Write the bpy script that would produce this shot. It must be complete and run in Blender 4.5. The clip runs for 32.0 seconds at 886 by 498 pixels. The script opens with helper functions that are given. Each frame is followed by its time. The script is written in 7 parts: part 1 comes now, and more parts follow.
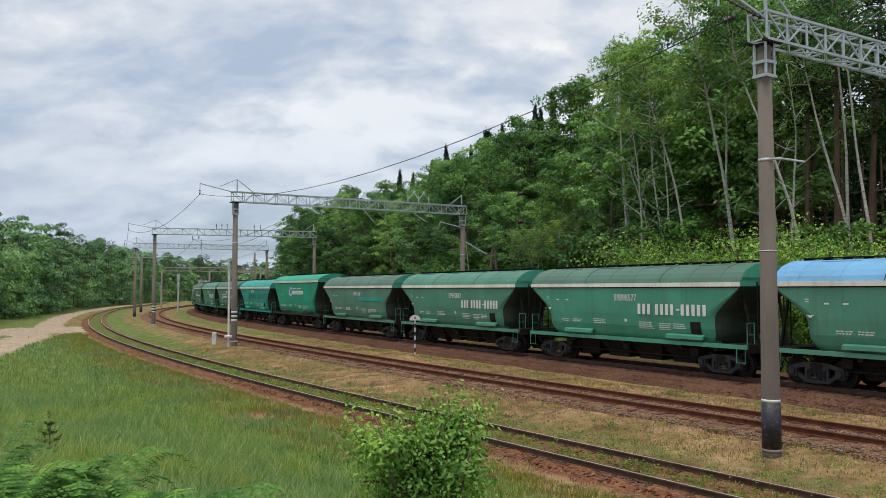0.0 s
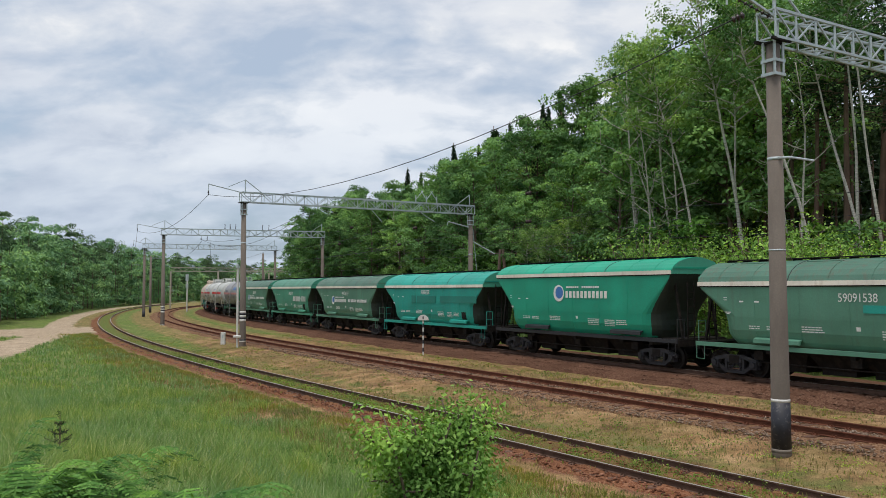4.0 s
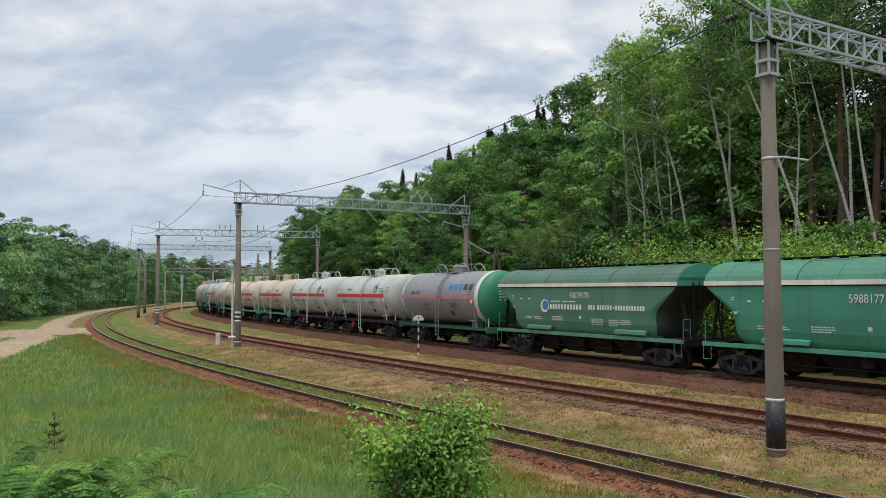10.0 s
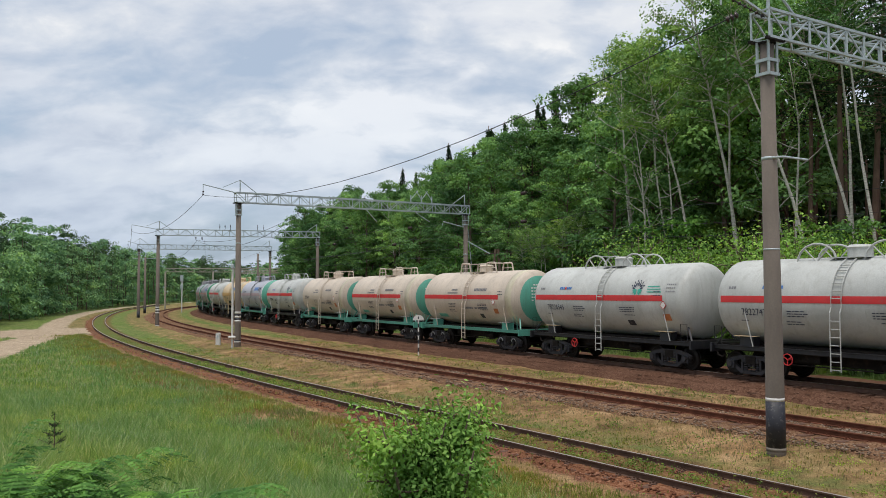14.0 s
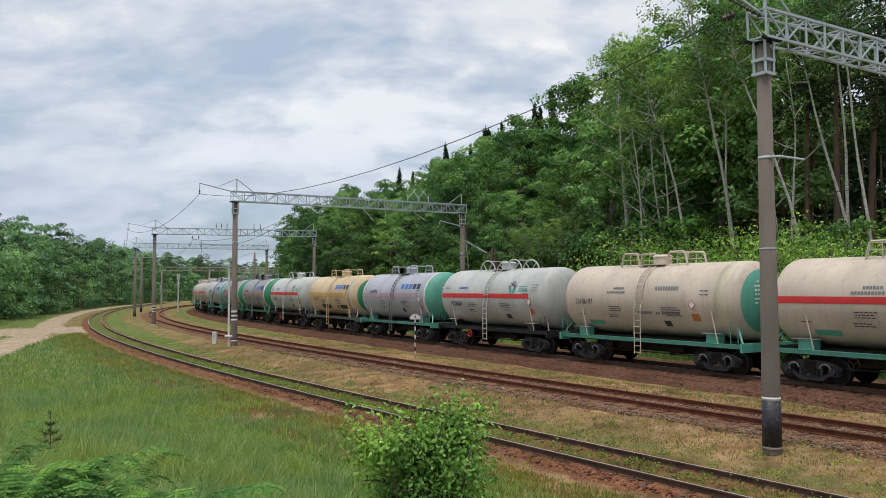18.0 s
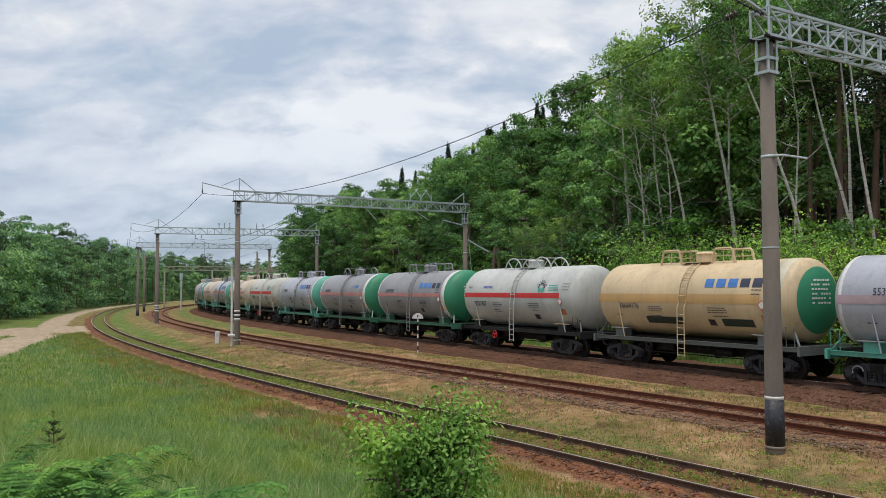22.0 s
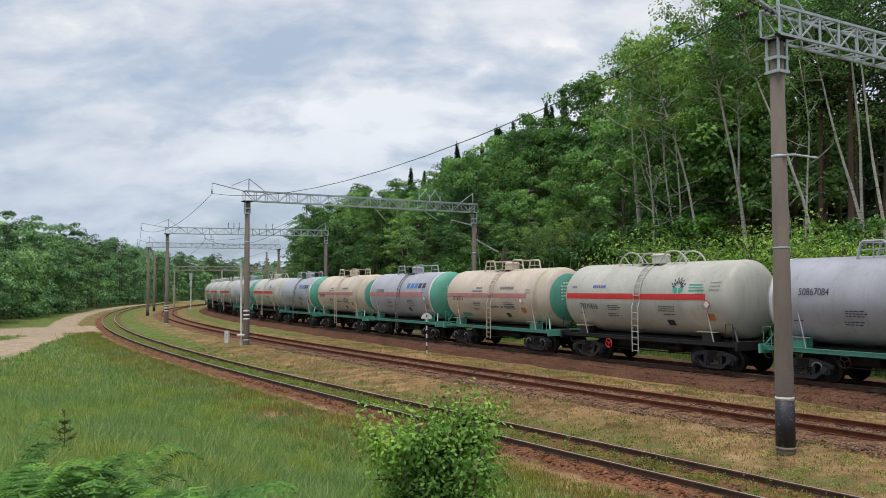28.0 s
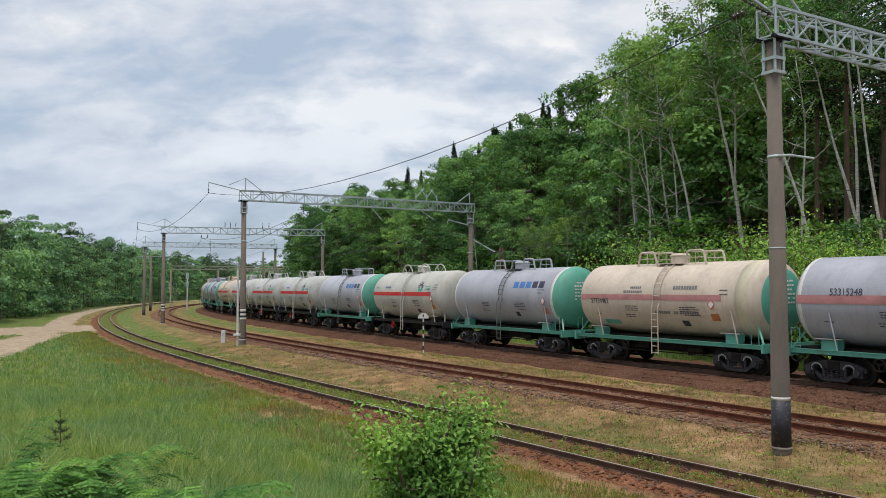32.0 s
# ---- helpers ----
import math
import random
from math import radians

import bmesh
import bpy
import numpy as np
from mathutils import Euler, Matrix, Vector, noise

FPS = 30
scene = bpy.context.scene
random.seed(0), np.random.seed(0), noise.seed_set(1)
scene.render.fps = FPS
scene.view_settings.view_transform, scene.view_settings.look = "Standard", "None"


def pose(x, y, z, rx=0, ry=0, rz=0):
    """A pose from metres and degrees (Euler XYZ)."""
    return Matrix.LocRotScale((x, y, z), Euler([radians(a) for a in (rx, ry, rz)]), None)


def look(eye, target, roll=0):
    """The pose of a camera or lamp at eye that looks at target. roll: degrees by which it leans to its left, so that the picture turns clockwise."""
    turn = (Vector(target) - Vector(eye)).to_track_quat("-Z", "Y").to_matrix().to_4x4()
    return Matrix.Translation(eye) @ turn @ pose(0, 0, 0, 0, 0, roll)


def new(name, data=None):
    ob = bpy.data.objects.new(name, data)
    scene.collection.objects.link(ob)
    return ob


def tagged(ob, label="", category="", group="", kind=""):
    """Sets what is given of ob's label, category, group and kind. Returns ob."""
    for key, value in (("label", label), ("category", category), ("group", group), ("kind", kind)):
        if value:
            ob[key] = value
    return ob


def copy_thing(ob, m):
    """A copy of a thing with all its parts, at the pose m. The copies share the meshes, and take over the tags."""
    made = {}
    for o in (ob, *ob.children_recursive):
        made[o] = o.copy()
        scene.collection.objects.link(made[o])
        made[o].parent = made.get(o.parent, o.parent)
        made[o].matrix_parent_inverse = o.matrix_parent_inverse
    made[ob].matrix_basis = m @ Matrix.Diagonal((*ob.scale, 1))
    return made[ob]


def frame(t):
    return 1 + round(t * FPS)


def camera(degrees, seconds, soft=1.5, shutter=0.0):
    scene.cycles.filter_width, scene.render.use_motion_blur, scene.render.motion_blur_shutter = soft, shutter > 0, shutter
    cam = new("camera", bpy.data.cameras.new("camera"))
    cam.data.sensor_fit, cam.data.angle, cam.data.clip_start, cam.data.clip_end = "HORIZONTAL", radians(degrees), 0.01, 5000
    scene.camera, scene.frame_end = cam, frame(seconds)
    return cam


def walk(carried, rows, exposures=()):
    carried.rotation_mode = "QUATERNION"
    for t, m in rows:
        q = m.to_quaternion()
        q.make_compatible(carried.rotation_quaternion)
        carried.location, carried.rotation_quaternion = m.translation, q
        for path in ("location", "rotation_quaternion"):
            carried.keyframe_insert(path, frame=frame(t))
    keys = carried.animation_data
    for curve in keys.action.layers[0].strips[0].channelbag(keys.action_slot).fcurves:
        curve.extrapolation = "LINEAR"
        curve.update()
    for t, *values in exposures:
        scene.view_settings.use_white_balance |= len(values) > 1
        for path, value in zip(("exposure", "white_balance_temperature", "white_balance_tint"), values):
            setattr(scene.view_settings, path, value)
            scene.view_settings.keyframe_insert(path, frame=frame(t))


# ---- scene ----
cam = camera(56.80, 32.0, soft=0.5)
EYE = (0.0, 0.0, 3.441)
# seconds, turn to the left, tilt up and lean, in degrees
PATH = [
    (0, 0.065, 2.788, -0.000), (0.5, 0.209, 2.785, 0.006), (1, 0.403, 2.779, 0.017), (1.5, 0.542, 2.779, 0.022),
    (2, 0.612, 2.779, 0.027), (2.5, 0.648, 2.781, 0.012), (3, 0.663, 2.783, -0.027), (3.5, 0.661, 2.781, -0.075),
    (5.5, 0.474, 2.769, -0.099), (6, 0.436, 2.780, -0.112), (6.5, 0.380, 2.785, -0.145), (7, 0.324, 2.772, -0.172),
    (7.5, 0.283, 2.769, -0.185), (8, 0.275, 2.777, -0.199), (8.5, 0.289, 2.779, -0.195), (9, 0.299, 2.772, -0.199),
    (9.5, 0.291, 2.776, -0.206), (10, 0.286, 2.782, -0.204), (10.5, 0.293, 2.780, -0.224), (11, 0.307, 2.777, -0.236),
    (11.5, 0.319, 2.778, -0.226), (12, 0.322, 2.780, -0.214), (12.5, 0.315, 2.781, -0.215), (13, 0.298, 2.780, -0.231),
    (13.5, 0.281, 2.781, -0.241), (14, 0.283, 2.776, -0.233), (14.5, 0.294, 2.769, -0.230), (16.5, 0.230, 2.713, -0.209),
    (17, 0.197, 2.716, -0.217), (17.5, 0.131, 2.712, -0.204), (18, 0.059, 2.710, -0.190), (18.5, -0.001, 2.708, -0.190),
    (19, -0.035, 2.698, -0.187), (19.5, -0.045, 2.687, -0.193), (20, -0.030, 2.675, -0.203), (20.5, 0.014, 2.666, -0.205),
    (21, 0.075, 2.661, -0.217), (21.5, 0.150, 2.660, -0.228), (22, 0.239, 2.658, -0.225), (22.5, 0.339, 2.658, -0.222),
    (23, 0.454, 2.659, -0.216), (23.5, 0.585, 2.660, -0.210), (24, 0.713, 2.660, -0.204), (24.5, 0.808, 2.659, -0.208),
    (25, 0.851, 2.659, -0.212), (25.5, 0.859, 2.658, -0.219), (27.5, 0.870, 2.661, -0.198), (28, 0.860, 2.661, -0.196),
    (28.5, 0.840, 2.661, -0.191), (29, 0.812, 2.662, -0.195), (29.5, 0.787, 2.662, -0.197), (30, 0.758, 2.662, -0.198),
    (30.5, 0.736, 2.662, -0.193), (31, 0.706, 2.661, -0.183), (31.5, 0.664, 2.655, -0.159), (32, 0.634, 2.647, -0.130),
]
walk(cam, [(t, pose(*EYE, 90.063 + up, 0, turn) @ pose(0, 0, 0, 0, 0, lean)) for t, turn, up, lean in PATH])


# ---- sky, sun ----
SUN_UP, SUN_TURN = radians(75), radians(205)   # high, behind the camera and to its left
world = bpy.data.worlds.new("overcast_sky")
scene.world = world
world.use_nodes = True
wn, wl = world.node_tree.nodes, world.node_tree.links
wn.clear()
w_out = wn.new("ShaderNodeOutputWorld")
w_bg = wn.new("ShaderNodeBackground")
w_sky = wn.new("ShaderNodeTexSky")
w_sky.sky_type, w_sky.sun_disc = "NISHITA", False
w_sky.sun_elevation, w_sky.sun_rotation = SUN_UP, SUN_TURN
w_sky.air_density, w_sky.dust_density, w_sky.ozone_density = 1.2, 2.0, 1.5
w_co = wn.new("ShaderNodeTexCoord")
w_sep = wn.new("ShaderNodeSeparateXYZ")
wl.new(w_co.outputs["Generated"], w_sep.inputs[0])


def w_math(op, a, b=None, clamp=False):
    n = wn.new("ShaderNodeMath")
    n.operation, n.use_clamp = op, clamp
    for i, v in enumerate((a, b)):
        if v is None:
            continue
        if isinstance(v, (int, float)):
            n.inputs[i].default_value = v
        else:
            wl.new(v, n.inputs[i])
    return n.outputs[0]


# cloud sheets lie on a flat layer overhead, so they close up towards the horizon
lift = w_math("ADD", w_math("MAXIMUM", w_sep.outputs["Z"], 0.0), 0.45)
w_cmb = wn.new("ShaderNodeCombineXYZ")
wl.new(w_math("DIVIDE", w_sep.outputs["X"], lift), w_cmb.inputs[0])
wl.new(w_math("DIVIDE", w_sep.outputs["Y"], lift), w_cmb.inputs[1])


def w_noise(scale, detail, shift, stretch, rough=0.55, distort=0.3):
    m = wn.new("ShaderNodeMapping")
    m.inputs["Location"].default_value = shift
    m.inputs["Scale"].default_value = stretch
    wl.new(w_cmb.outputs[0], m.inputs["Vector"])
    n = wn.new("ShaderNodeTexNoise")
    n.inputs["Scale"].default_value = scale
    n.inputs["Detail"].default_value = detail
    n.inputs["Roughness"].default_value = rough
    n.inputs["Distortion"].default_value = distort
    wl.new(m.outputs[0], n.inputs["Vector"])
    return n.outputs["Fac"]


def w_ramp(fac, stops):
    r = wn.new("ShaderNodeValToRGB")
    e = r.color_ramp.elements
    while len(e) < len(stops):
        e.new(0.5)
    for el, (p, c) in zip(e, stops):
        el.position, el.color = p, (*c, 1)
    wl.new(fac, r.inputs[0])
    return r.outputs[0]


big = w_noise(2.6, 4, (3.1, 1.7, 0), (0.8, 1.25, 1), 0.5, 0.35)
fine = w_noise(9.0, 7, (8.0, 2.5, 0), (0.85, 1.2, 1), 0.55, 0.25)
mixed = w_math("ADD", w_math("MULTIPLY", big, 0.68), w_math("MULTIPLY", fine, 0.32))
# one broad bright bank of cloud over the middle of the line, with ragged edges
w_map = wn.new("ShaderNodeMapping")
w_map.inputs["Scale"].default_value = (1 / 0.34, 1 / 0.17, 0)
w_map.inputs["Location"].default_value = (0.12 / 0.34, -1.47 / 0.17, 0)
wl.new(w_cmb.outputs[0], w_map.inputs["Vector"])
w_len = wn.new("ShaderNodeVectorMath")
w_len.operation = "LENGTH"
wl.new(w_map.outputs[0], w_len.inputs[0])
bank = w_math("SUBTRACT", 1.15, w_len.outputs["Value"])
bank = w_math("ADD", bank, w_math("MULTIPLY", w_math("SUBTRACT", mixed, 0.5), 5.5), True)
cover = w_math("MAXIMUM", w_ramp(mixed, [(0.40, (0.0,) * 3), (0.54, (1.0,) * 3)]), bank)
tone = w_ramp(w_math("ADD", w_math("MULTIPLY", w_noise(4.0, 5, (1.0, 7.0, 0), (0.8, 1.3, 1), 0.5, 0.4), 0.62), w_math("MULTIPLY", fine, 0.38)), [(0.38, (5.7, 6.2, 7.2)), (0.5, (6.9, 7.3, 8.1)), (0.6, (7.6, 7.9, 8.45)), (0.68, (9.3, 9.3, 9.4))])
bright = wn.new("ShaderNodeMix")
bright.data_type = "RGBA"
wl.new(w_math("MULTIPLY", bank, 0.8), bright.inputs[0])
wl.new(tone, bright.inputs[6])
bright.inputs[7].default_value = (8.7, 8.9, 9.35, 1)
tone = bright.outputs[2]
thin = wn.new("ShaderNodeMix")
thin.data_type = "RGBA"
thin.inputs[0].default_value = 0.55
wl.new(w_sky.outputs[0], thin.inputs[6])
thin.inputs[7].default_value = (6.0, 6.9, 8.4, 1)
w_mix = wn.new("ShaderNodeMix")
w_mix.data_type = "RGBA"
wl.new(cover, w_mix.inputs[0])
wl.new(thin.outputs[2], w_mix.inputs[6])
wl.new(tone, w_mix.inputs[7])
# the sheet looks greyer and bluer low down, through more air
haze = wn.new("ShaderNodeMix")
haze.data_type, haze.blend_type = "RGBA", "MULTIPLY"
haze.inputs[0].default_value = 1.0
wl.new(w_mix.outputs[2], haze.inputs[6])
wl.new(w_ramp(w_sep.outputs["Z"], [(0.0, (0.77, 0.85, 0.92)), (0.13, (0.91, 0.955, 0.99)), (0.30, (1.05, 1.045, 1.03))]), haze.inputs[7])
wl.new(haze.outputs[2], w_bg.inputs["Color"])
w_bg.inputs["Strength"].default_value = 0.1
wl.new(w_bg.outputs[0], w_out.inputs[0])

sun = new("sun", bpy.data.lights.new("sun", "SUN"))
sun.data.energy, sun.data.angle, sun.data.color = 2.55, radians(24), (1.0, 0.95, 0.88)
sun.matrix_world = look((0, 0, 40), (40 * math.cos(SUN_UP) * -math.sin(SUN_TURN), 40 * math.cos(SUN_UP) * -math.cos(SUN_TURN), 40 - 40 * math.sin(SUN_UP)))
scene.view_settings.exposure = 0.0


# ---- materials ----
def nodes_of(name):
    m = bpy.data.materials.new(name)
    m.use_nodes = True
    return m, m.node_tree.nodes, m.node_tree.links, m.node_tree.nodes["Principled BSDF"]


def add_noise(N, L, scale, detail=4, stretch=(1, 1, 1), co="Object", rough=0.55):
    c = N.new("ShaderNodeTexCoord")
    m = N.new("ShaderNodeMapping")
    m.inputs["Scale"].default_value = stretch
    L.new(c.outputs[co], m.inputs["Vector"])
    n = N.new("ShaderNodeTexNoise")
    n.inputs["Scale"].default_value, n.inputs["Detail"].default_value = scale, detail
    n.inputs["Roughness"].default_value = rough
    L.new(m.outputs[0], n.inputs["Vector"])
    return n.outputs["Fac"]


def ramp(N, L, fac, stops):
    r = N.new("ShaderNodeValToRGB")
    e = r.color_ramp.elements
    while len(e) < len(stops):
        e.new(0.5)
    for el, (p, c) in zip(e, stops):
        el.position = p
        el.color = (*c, 1) if len(c) == 3 else c
    L.new(fac, r.inputs[0])
    return r.outputs[0]


def mix(N, L, fac, a, b, mode="MIX"):
    n = N.new("ShaderNodeMix")
    n.data_type, n.blend_type = "RGBA", mode
    for i, v in ((0, fac), (6, a), (7, b)):
        if isinstance(v, (int, float)):
            n.inputs[i].default_value = v
        elif isinstance(v, tuple):
            n.inputs[i].default_value = (*v, 1)
        else:
            L.new(v, n.inputs[i])
    return n.outputs[2]


def bump(N, L, P, h, strength=0.3, dist=0.02):
    b = N.new("ShaderNodeBump")
    b.inputs["Strength"].default_value, b.inputs["Distance"].default_value = strength, dist
    L.new(h, b.inputs["Height"])
    L.new(b.outputs[0], P.inputs["Normal"])


def surface(name, base, rough=0.6, metal=0.0, vary=0.25, scale=2.0, grain=30.0, dirt=None, dirt_amount=0.4, stretch=(1, 1, 1), relief=0.15):
    """Paint, steel, concrete: a base colour with broad and fine variation, and dirt or rust in patches and runs."""
    m, N, L, P = nodes_of(name)
    lo = tuple(c * (1 - vary) for c in base)
    hi = tuple(min(1, c * (1 + vary * 0.6)) for c in base)
    col = ramp(N, L, add_noise(N, L, scale, 5, stretch), [(0.3, lo), (0.7, hi)])
    fine = add_noise(N, L, grain, 3)
    col = mix(N, L, 0.12, col, ramp(N, L, fine, [(0.3, (0, 0, 0)), (0.7, (1, 1, 1))]), "OVERLAY")
    if dirt:
        d = add_noise(N, L, scale * 1.7, 7, stretch, rough=0.65)
        col = mix(N, L, ramp(N, L, d, [(0.62 - dirt_amount * 0.35, (0, 0, 0)), (0.72, (dirt_amount + 0.3,) * 3)]), col, dirt)
    L.new(col, P.inputs["Base Color"])
    P.inputs["Metallic"].default_value = metal
    L.new(ramp(N, L, fine, [(0.2, (rough * 0.8,) * 3), (0.8, (min(1, rough * 1.2),) * 3)]), P.inputs["Roughness"])
    if relief:
        bump(N, L, P, fine, relief, 0.01)
    return m


def leaf_mat(name, a, b, c, by_plant=True, spray=1.1):
    """Leaves: three greens by piece, a little light passing through."""
    m, N, L, P = nodes_of(name)
    g = N.new("ShaderNodeNewGeometry")
    o = N.new("ShaderNodeObjectInfo")
    isl = ramp(N, L, g.outputs["Random Per Island"], [(0.0, a), (0.55, b), (1.0, c)])
    tone = ramp(N, L, o.outputs["Random"], [(0.0, (0.70, 0.74, 0.68)), (0.5, (0.98, 0.98, 0.94)), (1.0, (1.3, 1.18, 0.9))])
    if not by_plant:
        tone = ramp(N, L, add_noise(N, L, 0.16, 3), [(0.3, (0.62, 0.68, 0.62)), (0.5, (1.0, 1.0, 0.95)), (0.7, (1.45, 1.3, 1.0))])
    col = mix(N, L, 1.0, isl, tone, "MULTIPLY")
    # sprays of older and younger leaves
    col = mix(N, L, 1.0, col, ramp(N, L, add_noise(N, L, spray, 2), [(0.38, (0.54, 0.62, 0.60)), (0.5, (0.98, 0.98, 0.98)), (0.62, (1.45, 1.34, 1.15))]), "MULTIPLY")
    L.new(col, P.inputs["Base Color"])
    P.inputs["Roughness"].default_value = 0.65
    P.inputs["Specular IOR Level"].default_value = 0.15
    t = N.new("ShaderNodeBsdfTranslucent")
    L.new(mix(N, L, 1.0, col, (1.3, 1.25, 0.5), "MULTIPLY"), t.inputs["Color"])
    s = N.new("ShaderNodeMixShader")
    s.inputs[0].default_value = 0.28
    L.new(P.outputs[0], s.inputs[1])
    L.new(t.outputs[0], s.inputs[2])
    L.new(s.outputs[0], N["Material Output"].inputs[0])
    return m


M_RAIL = surface("worn_rail_steel", (0.10, 0.058, 0.042), 0.7, 0.1, 0.35, 3, 40)
M_RAILTOP = surface("polished_rail_head", (0.42, 0.38, 0.35), 0.42, 0.45, 0.2, 2, 60)
M_RUST = surface("rusty_rail", (0.14, 0.052, 0.03), 0.8, 0.2, 0.35, 3, 50)
M_SLEEPER = surface("tarred_timber", (0.115, 0.062, 0.042), 0.9, 0, 0.4, 4, 40, dirt=(0.22, 0.12, 0.075))
M_CONCRETE = surface("weathered_concrete", (0.15, 0.123, 0.102), 0.9, 0, 0.25, 1.5, 25, dirt=(0.115, 0.09, 0.075), stretch=(1, 1, 0.3))
M_CEMENT = surface("cement", (0.22, 0.19, 0.16), 0.9, 0, 0.3, 6, 40, dirt=(0.06, 0.05, 0.045))
M_STATION = surface("pale_station_steel", (0.40, 0.36, 0.29), 0.7, 0, 0.2, 2, 30, dirt=(0.2, 0.15, 0.11), dirt_amount=0.3)
M_WHITE = surface("white_paint", (0.64, 0.63, 0.60), 0.55, 0, 0.1, 3, 40, dirt=(0.35, 0.30, 0.26), dirt_amount=0.25)
M_BLACK = surface("black_paint", (0.020, 0.021, 0.030), 0.6, 0, 0.3, 5, 40, dirt=(0.25, 0.23, 0.21), dirt_amount=0.16)
M_GALV = surface("pale_painted_steel", (0.44, 0.50, 0.52), 0.5, 0.2, 0.15, 3, 40, dirt=(0.25, 0.2, 0.16), dirt_amount=0.2)
M_WIRE = surface("dark_wire", (0.05, 0.05, 0.055), 0.5, 0.6, 0.1, 3, 40)
M_INSUL = surface("brown_insulator", (0.05, 0.03, 0.03), 0.25, 0, 0.2, 5, 40)
M_UNDER = surface("grimy_black_steel", (0.014, 0.012, 0.011), 0.75, 0.1, 0.35, 3, 40, dirt=(0.045, 0.034, 0.026), dirt_amount=0.4)
M_BOGIE = surface("grimy_cast_steel", (0.042, 0.043, 0.05), 0.5, 0.2, 0.35, 4, 40, dirt=(0.075, 0.062, 0.055), dirt_amount=0.4)
M_WHEEL = surface("wheel_steel", (0.018, 0.016, 0.015), 0.5, 0.4, 0.3, 5, 40)
for dull in (M_UNDER, M_BOGIE, M_WHEEL, M_RAIL, M_RUST, M_SLEEPER):
    dull.node_tree.nodes["Principled BSDF"].inputs["Specular IOR Level"].default_value = 0.2
M_RED = surface("red_paint", (0.56, 0.028, 0.030), 0.55, 0, 0.15, 2, 40, dirt=(0.30, 0.08, 0.07), dirt_amount=0.15)
M_PINK = surface("faded_red_paint", (0.44, 0.20, 0.19), 0.6, 0, 0.2, 2, 40)
M_FADEDPINK = surface("faded_pink_paint", (0.40, 0.30, 0.325), 0.6, 0, 0.2, 2, 40)
M_ORANGE = surface("orange_sign_paint", (0.50, 0.17, 0.06), 0.5, 0, 0.15, 4, 40)
M_BLUE = surface("blue_paint", (0.05, 0.17, 0.45), 0.5, 0, 0.15, 4, 40)
M_DARKBLUE = surface("dark_lettering_paint", (0.035, 0.04, 0.07), 0.6, 0, 0.2, 4, 40)
M_LETTER = surface("white_lettering_paint", (0.70, 0.71, 0.68), 0.6, 0, 0.15, 6, 60)
M_GREYLETTER = surface("faded_grey_lettering", (0.19, 0.19, 0.20), 0.6, 0, 0.3, 6, 60)
M_TEALPAINT = surface("teal_logo_paint", (0.05, 0.36, 0.27), 0.5, 0, 0.15, 4, 40)
LEAF_A = leaf_mat("broad_leaves", (0.060, 0.145, 0.053), (0.089, 0.204, 0.076), (0.131, 0.262, 0.107), True, 0.5)
LEAF_B = leaf_mat("bright_leaves", (0.125, 0.265, 0.095), (0.170, 0.335, 0.130), (0.225, 0.400, 0.169), True, 0.5)
LEAF_T = leaf_mat("birch_leaves", (0.150, 0.280, 0.086), (0.205, 0.350, 0.115), (0.270, 0.420, 0.155), True, 0.5)
LEAF_C = leaf_mat("lime_leaves", (0.150, 0.301, 0.061), (0.221, 0.395, 0.095), (0.301, 0.489, 0.147))
LEAF_D = leaf_mat("fern_leaves", (0.072, 0.190, 0.037), (0.115, 0.265, 0.056), (0.170, 0.335, 0.088))
LEAF_W = leaf_mat("weed_leaves", (0.11, 0.20, 0.036), (0.17, 0.28, 0.055), (0.27, 0.33, 0.10), False, 1.6)
LEAF_S = leaf_mat("shrub_leaves", (0.106, 0.235, 0.054), (0.168, 0.325, 0.081), (0.258, 0.431, 0.134))
# distance haze put into the far woods' colour: leaves paler and bluer, needles paler
LEAF_F = leaf_mat("hazy_far_leaves", (0.124, 0.254, 0.142), (0.180, 0.344, 0.195), (0.248, 0.430, 0.252), False, 0.6)
LEAF_G = leaf_mat("hazy_far_needles", (0.045, 0.088, 0.050), (0.066, 0.125, 0.068), (0.09, 0.165, 0.09), False)
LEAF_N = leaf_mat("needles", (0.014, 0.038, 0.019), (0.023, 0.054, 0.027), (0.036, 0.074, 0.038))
M_BIRCH = surface("birch_bark", (0.50, 0.465, 0.41), 0.8, 0, 0.3, 3, 30, dirt=(0.05, 0.045, 0.04), dirt_amount=0.35, stretch=(1, 1, 3))
M_BARK = surface("brown_bark", (0.13, 0.09, 0.065), 0.9, 0, 0.35, 3, 30, stretch=(1, 1, 0.3))
M_PINEBARK = surface("pine_bark", (0.15, 0.095, 0.068), 0.9, 0, 0.35, 3, 30, stretch=(1, 1, 0.4))


